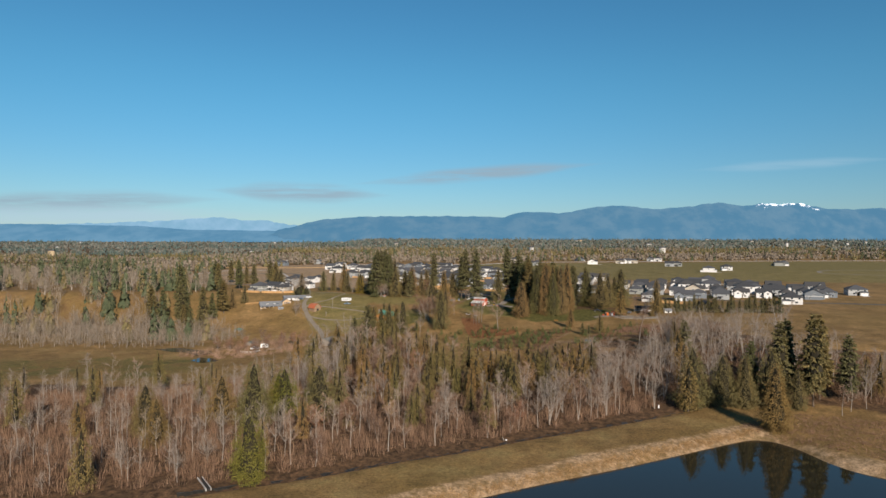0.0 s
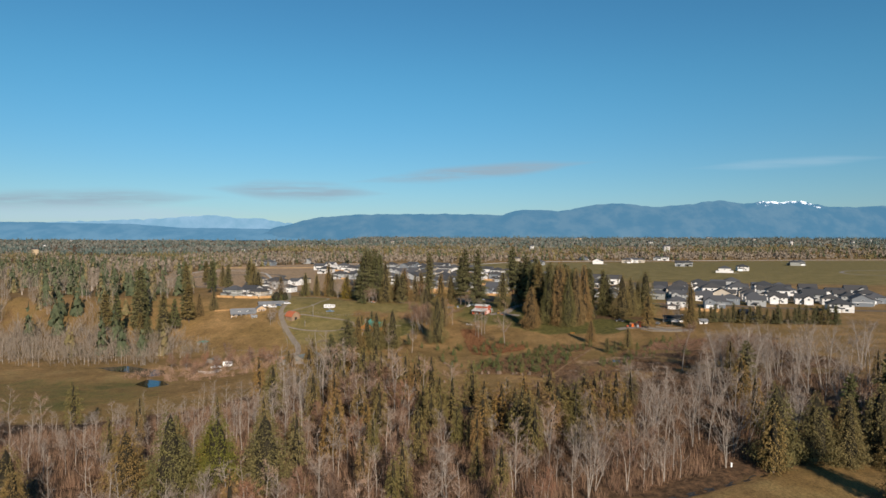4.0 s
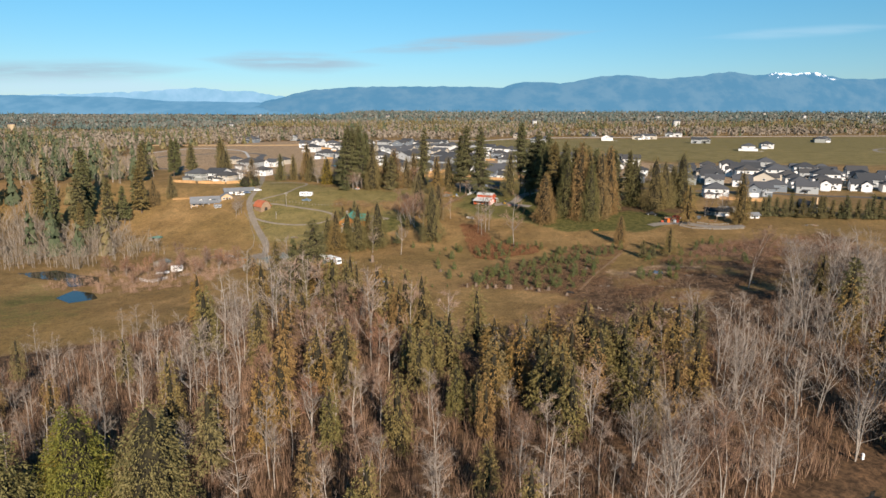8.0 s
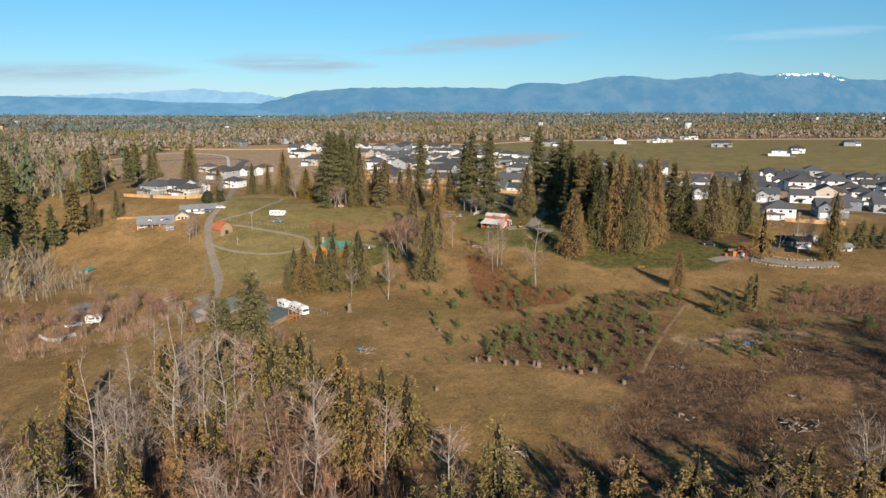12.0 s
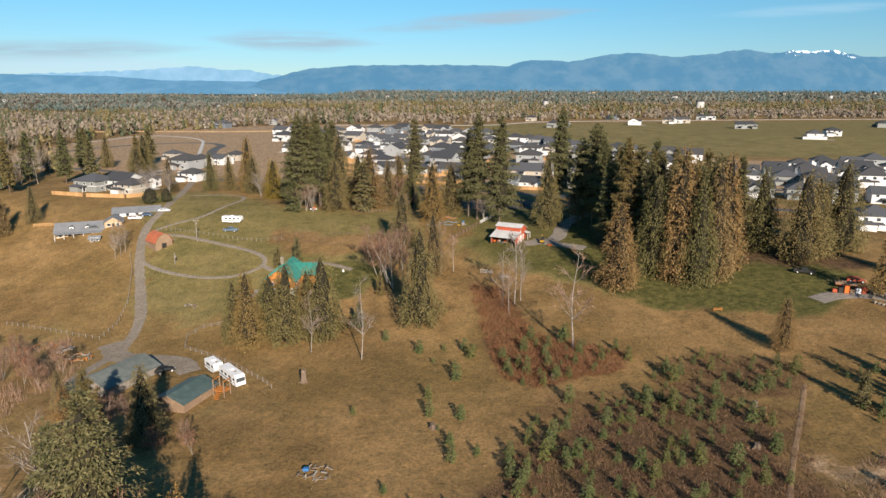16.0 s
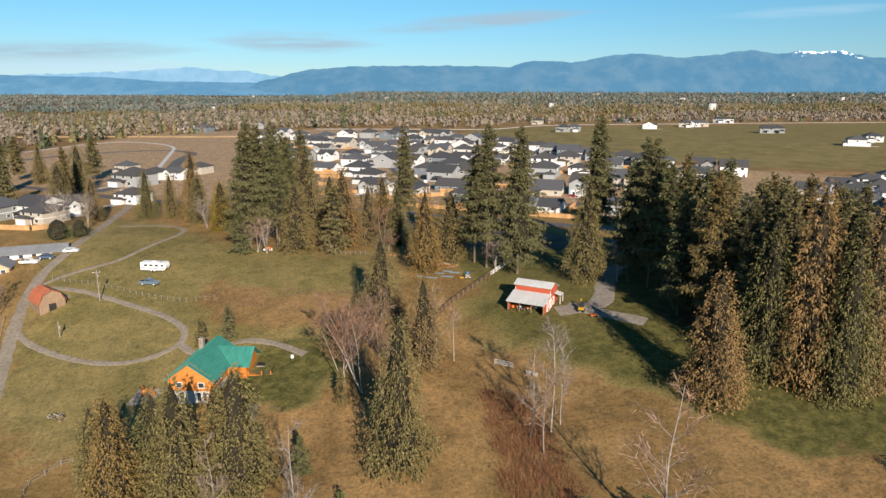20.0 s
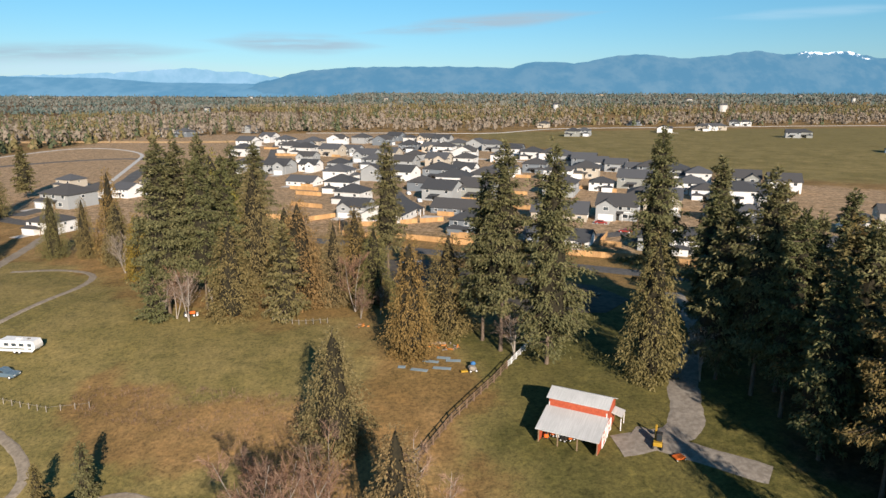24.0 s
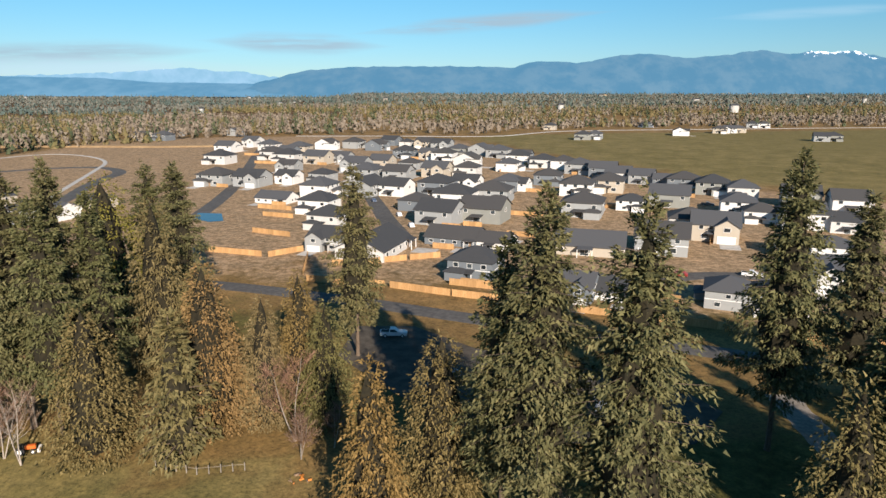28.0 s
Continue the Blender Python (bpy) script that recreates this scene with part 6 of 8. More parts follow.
def car(x, y, turn, kind="car", mat=None, label="parked car with dark windows"):
    root = thing("pickup_truck" if kind == "pickup" else "car", x, y, turn, label, "pickup truck" if kind == "pickup" else "car", "parked vehicles")
    L = 5.5 if kind == "pickup" else 4.6
    bm = bmesh.new()
    h = L / 2
    if kind == "pickup":
        profile_body(bm, [(-h, 0.4), (h - 0.1, 0.4), (h, 0.75), (h - 0.15, 1.05), (0.95, 1.15), (0.25, 1.75), (-0.75, 1.78), (-0.85, 1.15), (-h, 1.15)], 1.9)
    else:
        profile_body(bm, [(-h, 0.38), (h, 0.38), (h, 0.8), (1.3, 0.95), (0.55, 1.45), (-1.3, 1.48), (-h + 0.15, 1.0), (-h, 0.9)], 1.8)
    body = done("body", bm, mat or CAR, root)
    bm = bmesh.new()
    if kind == "pickup":
        profile_body(bm, [(-0.7, 1.2), (0.82, 1.2), (0.3, 1.68), (-0.66, 1.7)], 1.94)
    else:
        profile_body(bm, [(-1.75, 1.0), (1.1, 1.0), (0.5, 1.38), (-1.25, 1.4)], 1.84)
    done("side_glass", bm, GLASS, body)
    if kind == "pickup":
        boxes("load_bed", DARK, body, [(-h + 0.12, -0.95, -0.78, 0.78, 1.05, 1.16)])
    for sx in (-h * 0.62, h * 0.64):
        for sy in (-0.82, 0.82):
            wheel(root, sx, sy, 0.36)
    for sy in (-0.65, 0.65):
        boxes("headlight", WHITE, root, [(h - 0.06, h + 0.03, sy - 0.16, sy + 0.16, 0.68, 0.84)])
    return root


def motorhome(x, y, turn, L=9.0, mat=None, label="white motorhome with dark windows", z=None, motor=True):
    root = thing("motorhome" if motor else "travel_trailer", x, y, turn, label, "motorhome" if motor else "travel trailer", z=z)
    h = L / 2
    bm = bmesh.new()
    pts = [(-h, 0.55), (h, 0.55), (h, 1.3), (h - 0.25, 2.6), (h - 0.6, 3.05), (-h + 0.25, 3.05), (-h, 2.8)] if motor else [(-h, 0.5), (h - 0.7, 0.5), (h - 0.1, 1.1), (h, 1.8), (h - 0.35, 2.75), (-h + 0.15, 2.8), (-h, 2.6)]
    profile_body(bm, pts, 2.45, 0.03)
    body = done("body", bm, mat or WHITE, root)
    for sy in (-1.235, 1.235):
        for i in range(4):
            px = -h + 1.2 + i * (L - 2.6) / 3.2
            boxes("window", GLASS, body, [(px, px + 1.0, sy - 0.02, sy + 0.02, 1.65, 2.25)])
        boxes("stripe", TEAL_OLD, body, [(-h + 0.1, h - 0.8, sy - 0.012, sy + 0.012, 1.0, 1.25)])
        boxes("door", WHITE, body, [(h - 2.2, h - 1.5, sy - 0.03, sy + 0.03, 0.6, 2.5)])
    if motor:
        boxes("windscreen", GLASS, body, [(h - 0.2, h - 0.02, -1.05, 1.05, 1.45, 2.35)])
    boxes("roof_unit", WHITE, body, [(-0.6, 0.4, -0.4, 0.4, 3.03 if motor else 2.78, 3.33 if motor else 3.05)])
    boxes("roof_vent", WOOD_GREY, body, [(1.6, 2.1, -0.25, 0.25, 3.03 if motor else 2.78, 3.2 if motor else 2.95)])
    for sx in ((-h * 0.5, h * 0.62) if motor else (-0.7, 0.35)):
        for sy in (-1.05, 1.05):
            wheel(root, sx, sy, 0.42)
    return root


def post_fence(name, pts, gap, hgt, mat, label, cat="fence", rails=(0.5, 1.0), rail_mat=None, post=0.12, rail=0.06):
    """Posts along a line with rails or wires between them, each a part."""
    root = thing(name, *pts[0], 0, label, cat)
    x0, y0, z0 = root.location
    spots = []
    for (ax, ay), (bx, by) in zip(pts, pts[1:]):
        n = max(1, round(math.hypot(bx - ax, by - ay) / gap))
        spots += [(ax + (bx - ax) * i / n, ay + (by - ay) * i / n) for i in range(n)]
    spots.append(pts[-1])
    bm = bmesh.new()
    box(bm, -post / 2, post / 2, -post / 2, post / 2, -0.3, hgt, 0.015)
    first = done("post", bm, mat, root)
    mesh = first.data
    for i, (x, y) in enumerate(spots):
        ob = first if i == 0 else new("post", mesh)
        ob.parent = root
        ob.matrix_basis = pose(x - x0, y - y0, hz(x, y) - z0, 0, 0, i * 13.0)
    for (ax, ay), (bx, by) in zip(spots, spots[1:]):
        for rz in rails:
            bar("rail", rail_mat or mat, root, (ax - x0, ay - y0, hz(ax, ay) - z0 + rz), (bx - x0, by - y0, hz(bx, by) - z0 + rz), rail)
    return root


def board_fence(pts, label="new tan cedar board fence", hgt=1.8):
    """A close-boarded fence; each panel is a part with its boards, rail and cap."""
    root = thing("board_fence", *pts[0], 0, label, "fence", "tan garden fences")
    x0, y0, z0 = root.location
    bm = bmesh.new()
    for i in range(8):
        box(bm, i * 0.3 + 0.01, i * 0.3 + 0.29, -0.012, 0.012, -0.3, hgt - 0.06 + 0.02 * (i % 3 == 0))
    box(bm, 0, 2.4, -0.05, 0.05, hgt - 0.05, hgt)
    box(bm, -0.06, 0.06, -0.07, 0.07, -0.4, hgt + 0.05)
    first = done("panel", bm, TAN_FENCE, root)
    mesh, k = first.data, 0
    for (ax, ay), (bx, by) in zip(pts, pts[1:]):
        d = math.hypot(bx - ax, by - ay)
        n, a = max(1, int(d / 2.4)), math.degrees(math.atan2(by - ay, bx - ax))
        for i in range(n):
            x, y = ax + (bx - ax) * i * 2.4 / d, ay + (by - ay) * i * 2.4 / d
            ob = first if k == 0 else new("panel", mesh)
            ob.parent = root
            ob.matrix_basis = pose(x - x0, y - y0, hz(x, y) - z0, 0, 0, a)
            k += 1
    return root


# the red barn with its open lean-to
def red_barn():
    b = thing("barn", 21.4, 472.4, -27.0, "red barn with white metal roofs and an open lean-to", "barn", z=hz(26, 475) - 0.1)
    W = 9.0
    bm = bmesh.new()
    box(bm, 0, W, 5.0, 10.6, 0, 3.4)
    box(bm, 0, W, 5.0, 5.2, 3.4, 5.25)
    for x in (0, W - 0.16):
        v = [bm.verts.new((x + dx, y, z)) for dx in (0, 0.16) for y, z in ((5.2, 3.4), (10.6, 3.4), (10.6, 4.3), (7.2, 5.9), (5.2, 5.2))]
        for q in ((0, 1, 2, 3, 4), (9, 8, 7, 6, 5), (0, 5, 6, 1), (1, 6, 7, 2), (2, 7, 8, 3), (3, 8, 9, 4), (4, 9, 5, 0)):
            bm.faces.new([v[i] for i in q])
    done("wall", bm, RED, b, "barn-red board walls")
    boxes("trim", WHITE, b, [(-0.05, W + 0.05, 4.93, 4.99, 5.0, 5.28)], "cream trim board")
    for x in (-0.03, W - 0.1):
        boxes("corner_board", WHITE, b, [(x, x + 0.14, 4.95, 5.09, 0, 4.4)])
    bm = bmesh.new()
    slab(bm, [(-0.35, -0.5, 2.35), (W + 0.3, -0.5, 2.35), (W + 0.3, 5.0, 3.75), (-0.35, 5.0, 3.75)], 0.1)
    for i in range(34):
        x = -0.3 + i * (W + 0.55) / 33
        beam(bm, (x, -0.48, 2.37), (x, 4.98, 3.77), 0.045)
    done("lean_to_roof", bm, METAL_WHITE, b, "ribbed white metal lean-to roof")
    bm = bmesh.new()
    slab(bm, [(-0.35, 4.6, 5.2), (W + 0.35, 4.6, 5.2), (W + 0.35, 7.2, 6.1), (-0.35, 7.2, 6.1)], 0.1)
    slab(bm, [(-0.35, 7.2, 6.1), (W + 0.35, 7.2, 6.1), (W + 0.35, 11.0, 4.35), (-0.35, 11.0, 4.35)], 0.1)
    for i in range(34):
        x = -0.3 + i * (W + 0.6) / 33
        beam(bm, (x, 4.62, 5.22), (x, 7.18, 6.12), 0.045)
    done("main_roof", bm, METAL_WHITE, b, "ribbed white metal roof")
    bm = bmesh.new()
    slab(bm, [(W + 0.05, 7.9, 3.3), (W + 1.7, 7.9, 2.9), (W + 1.7, 10.4, 2.9), (W + 0.05, 10.4, 3.3)], 0.1)
    done("side_roof", bm, METAL_WHITE, b)
    for y in (8.0, 10.2):
        boxes("post", WHITE, b, [(W + 1.5, W + 1.62, y - 0.06, y + 0.06, 0, 2.55)])
    for i in range(4):
        boxes("post", WOOD, b, [(0.0 + i * (W - 0.15) / 3, 0.15 + i * (W - 0.15) / 3, 0, 0.15, 0, 2.4)])
    for x in (0, W - 0.1):
        bm = bmesh.new()
        v = [bm.verts.new((x + dx, y, z)) for dx in (0, 0.1) for y, z in ((0.2, 0), (5.0, 0), (5.0, 3.7), (0.2, 2.45))]
        for q in ((0, 1, 2, 3), (7, 6, 5, 4), (0, 4, 5, 1), (1, 5, 6, 2), (2, 6, 7, 3), (3, 7, 4, 0)):
            bm.faces.new([v[i] for i in q])
        done("side_wall", bm, RED, b)
    for y in (2.3, 5.4):
        d = boxes("barn_door", RED, b, [(W + 0.0, W + 0.07, y, y + 2.2, 0.05, 2.6)], "red door with a white cross brace")
        x = W + 0.09
        for p, q in (((x, y, 0.1), (x, y + 2.2, 2.55)), ((x, y + 2.2, 0.1), (x, y, 2.55)), ((x, y, 0.1), (x, y + 2.2, 0.1)), ((x, y, 2.55), (x, y + 2.2, 2.55)), ((x, y, 0.1), (x, y, 2.55)), ((x, y + 2.2, 0.1), (x, y + 2.2, 2.55))):
            bar("brace", WHITE, d, p, q, 0.12)
    return b


red_barn()
A = math.radians(-21.9)


def by_barn(u, v):
    return 21.6 + u * math.cos(A) - v * math.sin(A), 472.6 + u * math.sin(A) + v * math.cos(A)


rb = np.random.default_rng(3)
for i in range(9):
    x, y = by_barn(0.8 + i * 0.9, 1.6 + rb.uniform(-0.5, 1.6))
    t = thing("garden_machine", x, y, rb.uniform(0, 360), "orange garden machine under the barn's lean-to", "machine", "machines under the lean-to", z=hz(26, 475) - 0.1)
    s = rb.uniform(0.35, 0.6)
    boxes("body", [ORANGE, ORANGE, WHITE, BLACK][i % 4], t, [(-s, s, -s * 0.6, s * 0.6, 0.25, 0.85)], bev=0.06)
    boxes("seat", BLACK, t, [(-s * 0.9, -s * 0.3, -0.2, 0.2, 0.85, 1.1)], bev=0.04)
    for sx in (-s * 0.7, s * 0.7):
        for sy in (-s * 0.6, s * 0.6):
            wheel(t, sx, sy, 0.2, 0.14)


def excavator():
    e = thing("excavator", 38.7, 470.2, 70, "small yellow and black excavator on gravel", "excavator")
    for s in (-0.62, 0.62):
        boxes("track", RUBBER, e, [(-0.95, 0.95, s - 0.17, s + 0.17, 0.0, 0.48)], bev=0.12)
    boxes("body", YELLOW, e, [(-0.95, 0.6, -0.65, 0.65, 0.55, 1.15)], bev=0.08)
    cab = boxes("cab", BLACK, e, [(-0.4, 0.55, -0.6, 0.25, 1.15, 2.35)], bev=0.06)
    boxes("cab_glass", GLASS, cab, [(-0.42, 0.57, -0.5, 0.15, 1.4, 2.2)])
    bar("boom", YELLOW, e, (0.6, 0.35, 0.9), (1.8, 0.35, 2.6), 0.22)
    bar("arm", YELLOW, e, (1.8, 0.35, 2.6), (2.7, 0.35, 1.2), 0.18)
    boxes("bucket", BLACK, e, [(2.4, 2.9, 0.05, 0.65, 0.7, 1.25)], bev=0.06)


excavator()
t = thing("mower_deck", 40.9, 467.4, 20, "red mowing attachment on the gravel", "implement")
boxes("deck", ORANGE, t, [(-0.8, 0.8, -0.6, 0.6, 0.12, 0.42)], bev=0.06)
for s in (-0.7, 0.7):
    wheel(t, s, -0.6, 0.14, 0.1)
boxes("hitch", BLACK, t, [(-0.1, 0.1, 0.6, 1.1, 0.2, 0.3)])


# the log cabin
def cabin():
    zb = hz(-45, 449) - 0.4
    c = thing("log_cabin", -49.2, 444.0, -3, "orange log cabin with a teal metal roof and deck", "log cabin", z=zb)
    W, L = 8.8, 15.0
    boxes("lower_wall", CONCRETE, c, [(0.3, W - 0.3, 0.3, L, -1.2, 2.4)], "grey lower storey")
    bm = bmesh.new()
    for i in range(11):
        z = 2.4 + i * 0.26
        beam(bm, (-0.2, 0.15, z + 0.13), (W + 0.2, 0.15, z + 0.13), 0.25)
        beam(bm, (0.15, -0.2, z + 0.14), (0.15, L, z + 0.14), 0.25)
        beam(bm, (W - 0.15, -0.2, z + 0.14), (W - 0.15, L, z + 0.14), 0.25)
    for i in range(12):
        z = 5.26 + i * 0.26
        k = max(0.1, (W / 2) * (1 - (z - 5.2) / 3.2))
        beam(bm, (W / 2 - k, 0.15, z + 0.13), (W / 2 + k, 0.15, z + 0.13), 0.25)
    done("log_wall", bm, LOG, c, "stacked orange logs")
    boxes("inner_wall", LOG, c, [(0.2, W - 0.2, 0.2, L, 2.35, 5.2)])
    for sgn in (0, 1):
        bm = bmesh.new()
        m, o = W / 2, 0.9
        if sgn == 0:
            slab(bm, [(-o, -1.0, 4.75), (m, -1.0, 8.5), (m, L + 0.6, 8.5), (-o, L + 0.6, 4.75)][::-1], 0.12)
        else:
            slab(bm, [(m, -1.0, 8.5), (W + o, -1.0, 4.75), (W + o, L + 0.6, 4.75), (m, L + 0.6, 8.5)][::-1], 0.12)
        for i in range(22):
            y = -0.95 + i * (L + 1.5) / 21
            a, b = ((-o, y, 4.77), (m, y, 8.52)) if sgn == 0 else ((W + o, y, 4.77), (m, y, 8.52))
            beam(bm, a, b, 0.04)
        done("roof", bm, TEAL, c, "teal standing-seam metal roof")
    # wing to the east
    boxes("wing_wall", LOG, c, [(W - 0.3, W + 4.0, 8.4, L - 0.2, -0.5, 5.0)])
    bm = bmesh.new()
    gable_wall(bm, W - 0.3, W + 4.0, 8.4, L - 0.2, 5.0, 2.4)
    done("wing_gable", bm, LOG, c)
    bm = bmesh.new()
    gable_roof(bm, W - 5.2, W + 4.3, 8.2, L, 5.0, 2.6, 0.7, t=0.12)
    done("wing_roof", bm, TEAL, c, "teal metal roof of the wing")
    boxes("chimney", STONE, c, [(1.2, 2.2, 12.2, 13.2, 5.5, 8.9)], "stone chimney")
    for x in (2.0, 6.5):
        window(c, x, 0.0, 3.1, 1.3, 1.2, 0)
    for x in (2.3, 5.8, 7.0):
        window(c, x, 0.28, 0.1, 1.0, 2.0, 0)
    for y in (2.5, 5.0):
        window(c, W + 0.02, y, 3.2, 1.2, 1.2, 1)
    deck = boxes("deck", LOG, c, [(W + 4.0, W + 9.2, 9.0, L + 1.8, 1.9, 2.1)], "orange timber deck with dark railing")
    for x, y in ((W + 4.1, 9.1), (W + 9.0, 9.1), (W + 9.0, L + 1.7), (W + 4.1, L + 1.7), (W + 7, 9.1), (W + 9.0, 13)):
        boxes("deck_post", LOG, deck, [(x - 0.1, x + 0.1, y - 0.1, y + 0.1, -1.5, 3.1)])
    for p, q in (((W + 4.1, 9.1, 3.0), (W + 9, 9.1, 3.0)), ((W + 9, 9.1, 3.0), (W + 9, L + 1.7, 3.0)), ((W + 9, L + 1.7, 3.0), (W + 4.1, L + 1.7, 3.0)), ((W + 9, 9.1, 2.5), (W + 9, L + 1.7, 2.5)), ((W + 4.1, 9.1, 2.5), (W + 9, 9.1, 2.5))):
        bar("railing", BLACK, deck, p, q, 0.12)
    for i in range(7):
        boxes("deck_skirt", LOG, deck, [(W + 4.1, W + 9.1, 9.02, 9.1, 0.2 + i * 0.24, 0.4 + i * 0.24)])
    return c


cabin()
t = thing("hot_tub", -34.0, 456.2, -3, "dark covered tub on the cabin's deck", "hot tub", z=hz(-45, 449) + 1.7)
boxes("tub", WOOD_GREY, t, [(-0.9, 0.9, -0.9, 0.9, 0, 0.8)], bev=0.08)
boxes("cover", BLACK, t, [(-0.95, 0.95, -0.95, 0.95, 0.8, 0.9)], bev=0.03)
for x, y in ((-55.5, 449), (-56.5, 448), (-54.6, 447.4), (-57.2, 450)):
    t = thing("garden_chair", x, y, rb.uniform(0, 360), "wooden garden seat beside the cabin", "chair", "seats beside the cabin")
    boxes("seat", LOG, t, [(-0.5, 0.5, -0.45, 0.45, 0.4, 0.5)], bev=0.02)
    boxes("backrest", LOG, t, [(-0.5, 0.5, 0.4, 0.5, 0.5, 1.2)], bev=0.02)
    for sx in (-0.42, 0.42):
        for sy in (-0.38, 0.38):
            boxes("leg", LOG, t, [(sx - 0.05, sx + 0.05, sy - 0.05, sy + 0.05, 0, 0.4)])
sheet("patio", GRAVEL, [(-37.5, 443), (-31, 442), (-30, 437), (-36, 436)], "pale concrete pad beside the cabin", "patio", lift=0.12)
sheet("terrace", GRAVEL, [(-59, 445), (-53.4, 444.5), (-52.8, 450), (-58.5, 450.5)], "paved terrace beside the cabin", "patio", lift=0.12)
t = thing("garden_ornament", -27.5, 457.5, 30, "small white garden ornament on the lawn", "ornament")
boxes("body", WHITE, t, [(-0.3, 0.3, -0.2, 0.2, 0, 0.8)], bev=0.08)


# workshop barns
def workshop(x, y, turn, W, L, h, rise, wall, roof, label, open_front=False):
    b = thing("workshop", x, y, turn, label, "shed", z=hz(x, y) - 0.2)
    bm = bmesh.new()
    n = int(W / 0.3)
    for i in range(n):
        x0 = i * W / n
        top = h + rise * (1 - abs((i + 0.5) / n - 0.5) * 2)
        if not (open_front and 0.3 < (i + 0.5) / n < 0.7):
            box(bm, x0 + 0.01, x0 + W / n - 0.01, 0, 0.06, -0.6, top)
        else:
            box(bm, x0 + 0.01, x0 + W / n - 0.01, 0, 0.06, 2.5, top)
        box(bm, x0 + 0.01, x0 + W / n - 0.01, L - 0.06, L, -0.6, top)
    done("end_wall", bm, wall, b)
    for sx in (0, W - 0.08):
        bm = bmesh.new()
        m = int(L / 0.3)
        for i in range(m):
            box(bm, sx, sx + 0.08, i * L / m + 0.01, (i + 1) * L / m - 0.01, -0.6, h)
        done("side_wall", bm, wall, b)
    boxes("floor_slab", DARK, b, [(0.1, W - 0.1, 0.1, L - 0.1, -0.5, 0.05)])
    bm = bmesh.new()
    gable_roof(bm, 0, W, 0, L, h, rise, 0.6, "y", 0.12)
    for i in range(int(L / 0.6)):
        yy = -0.55 + i * (L + 1.1) / int(L / 0.6)
        beam(bm, (-0.6, yy, h - rise * 1.2 / W + 0.02), (W / 2, yy, h + rise + 0.02), 0.05)
        beam(bm, (W + 0.6, yy, h - rise * 1.2 / W + 0.02), (W / 2, yy, h + rise + 0.02), 0.05)
    done("roof", bm, roof, b)
    return b


TEAL_DARK = speckled("dark_green_metal", (0.055, 0.085, 0.080), (0.085, 0.12, 0.112), 0.5, 0.55)
workshop(-57.0, 381.9, -20, 7.2, 10.5, 3.1, 1.3, WOOD, TEAL_DARK, "timber shed with a dark teal metal roof")
workshop(-83.5, 389.5, -30, 6.0, 7.5, 2.8, 1.0, WOOD_GREY, TEAL_OLD, "grey timber shed with an open front", True)
workshop(-79.8, 392.6, -25, 9.5, 14.5, 3.3, 1.9, WOOD_GREY, TEAL_OLD, "long barn with a faded green metal roof")
motorhome(-44.6, 394.6, -48, 9.0)
motorhome(-51.2, 401.4, -48, 5.5, WHITE, "small white camper with dark windows", motor=False)
t = thing("timber_platform", -44.6, 387.3, -20, "orange timber platform with steps and posts", "platform")
boxes("deck", LOG, t, [(-1.5, 1.5, -1.2, 1.2, 1.4, 1.55)])
for sx in (-1.4, 1.4):
    for sy in (-1.1, 1.1):
        boxes("post", WOOD, t, [(sx - 0.1, sx + 0.1, sy - 0.1, sy + 0.1, -0.3, 4.0)])
    bar("railing", WOOD, t, (sx, -1.1, 2.5), (sx, 1.1, 2.5), 0.1)
    bar("top_beam", LOG, t, (sx, -1.3, 3.9), (sx, 1.3, 3.9), 0.16)
for i in range(4):
    boxes("step", LOG, t, [(-0.6, 0.6, -1.5 - i * 0.3, -1.2 - i * 0.3, 1.1 - i * 0.33, 1.2 - i * 0.33)])
car(-99.3, 421.2, 60, "car", WOOD_GREY, "old silver car beside the lumber")
car(-63.6, 401.8, 40, "car", BLACK, "dark car parked between the sheds")
car(-120.3, 393.6, 20, "pickup", WHITE, "white pickup parked in the meadow")
motorhome(-115.0, 396.5, 15, 5.0, WHITE, "small white caravan in the meadow", motor=False)
motorhome(-78.3, 507.3, -6, 7.8, WHITE, "white travel trailer parked on the pasture", motor=False)
car(-76.5, 498.8, -8, "pickup", paint_mat("blue_grey_paint", [(0, (0.10, 0.15, 0.19)), (0.5, (0.12, 0.17, 0.21))]), "blue-grey pickup beside the trailer")


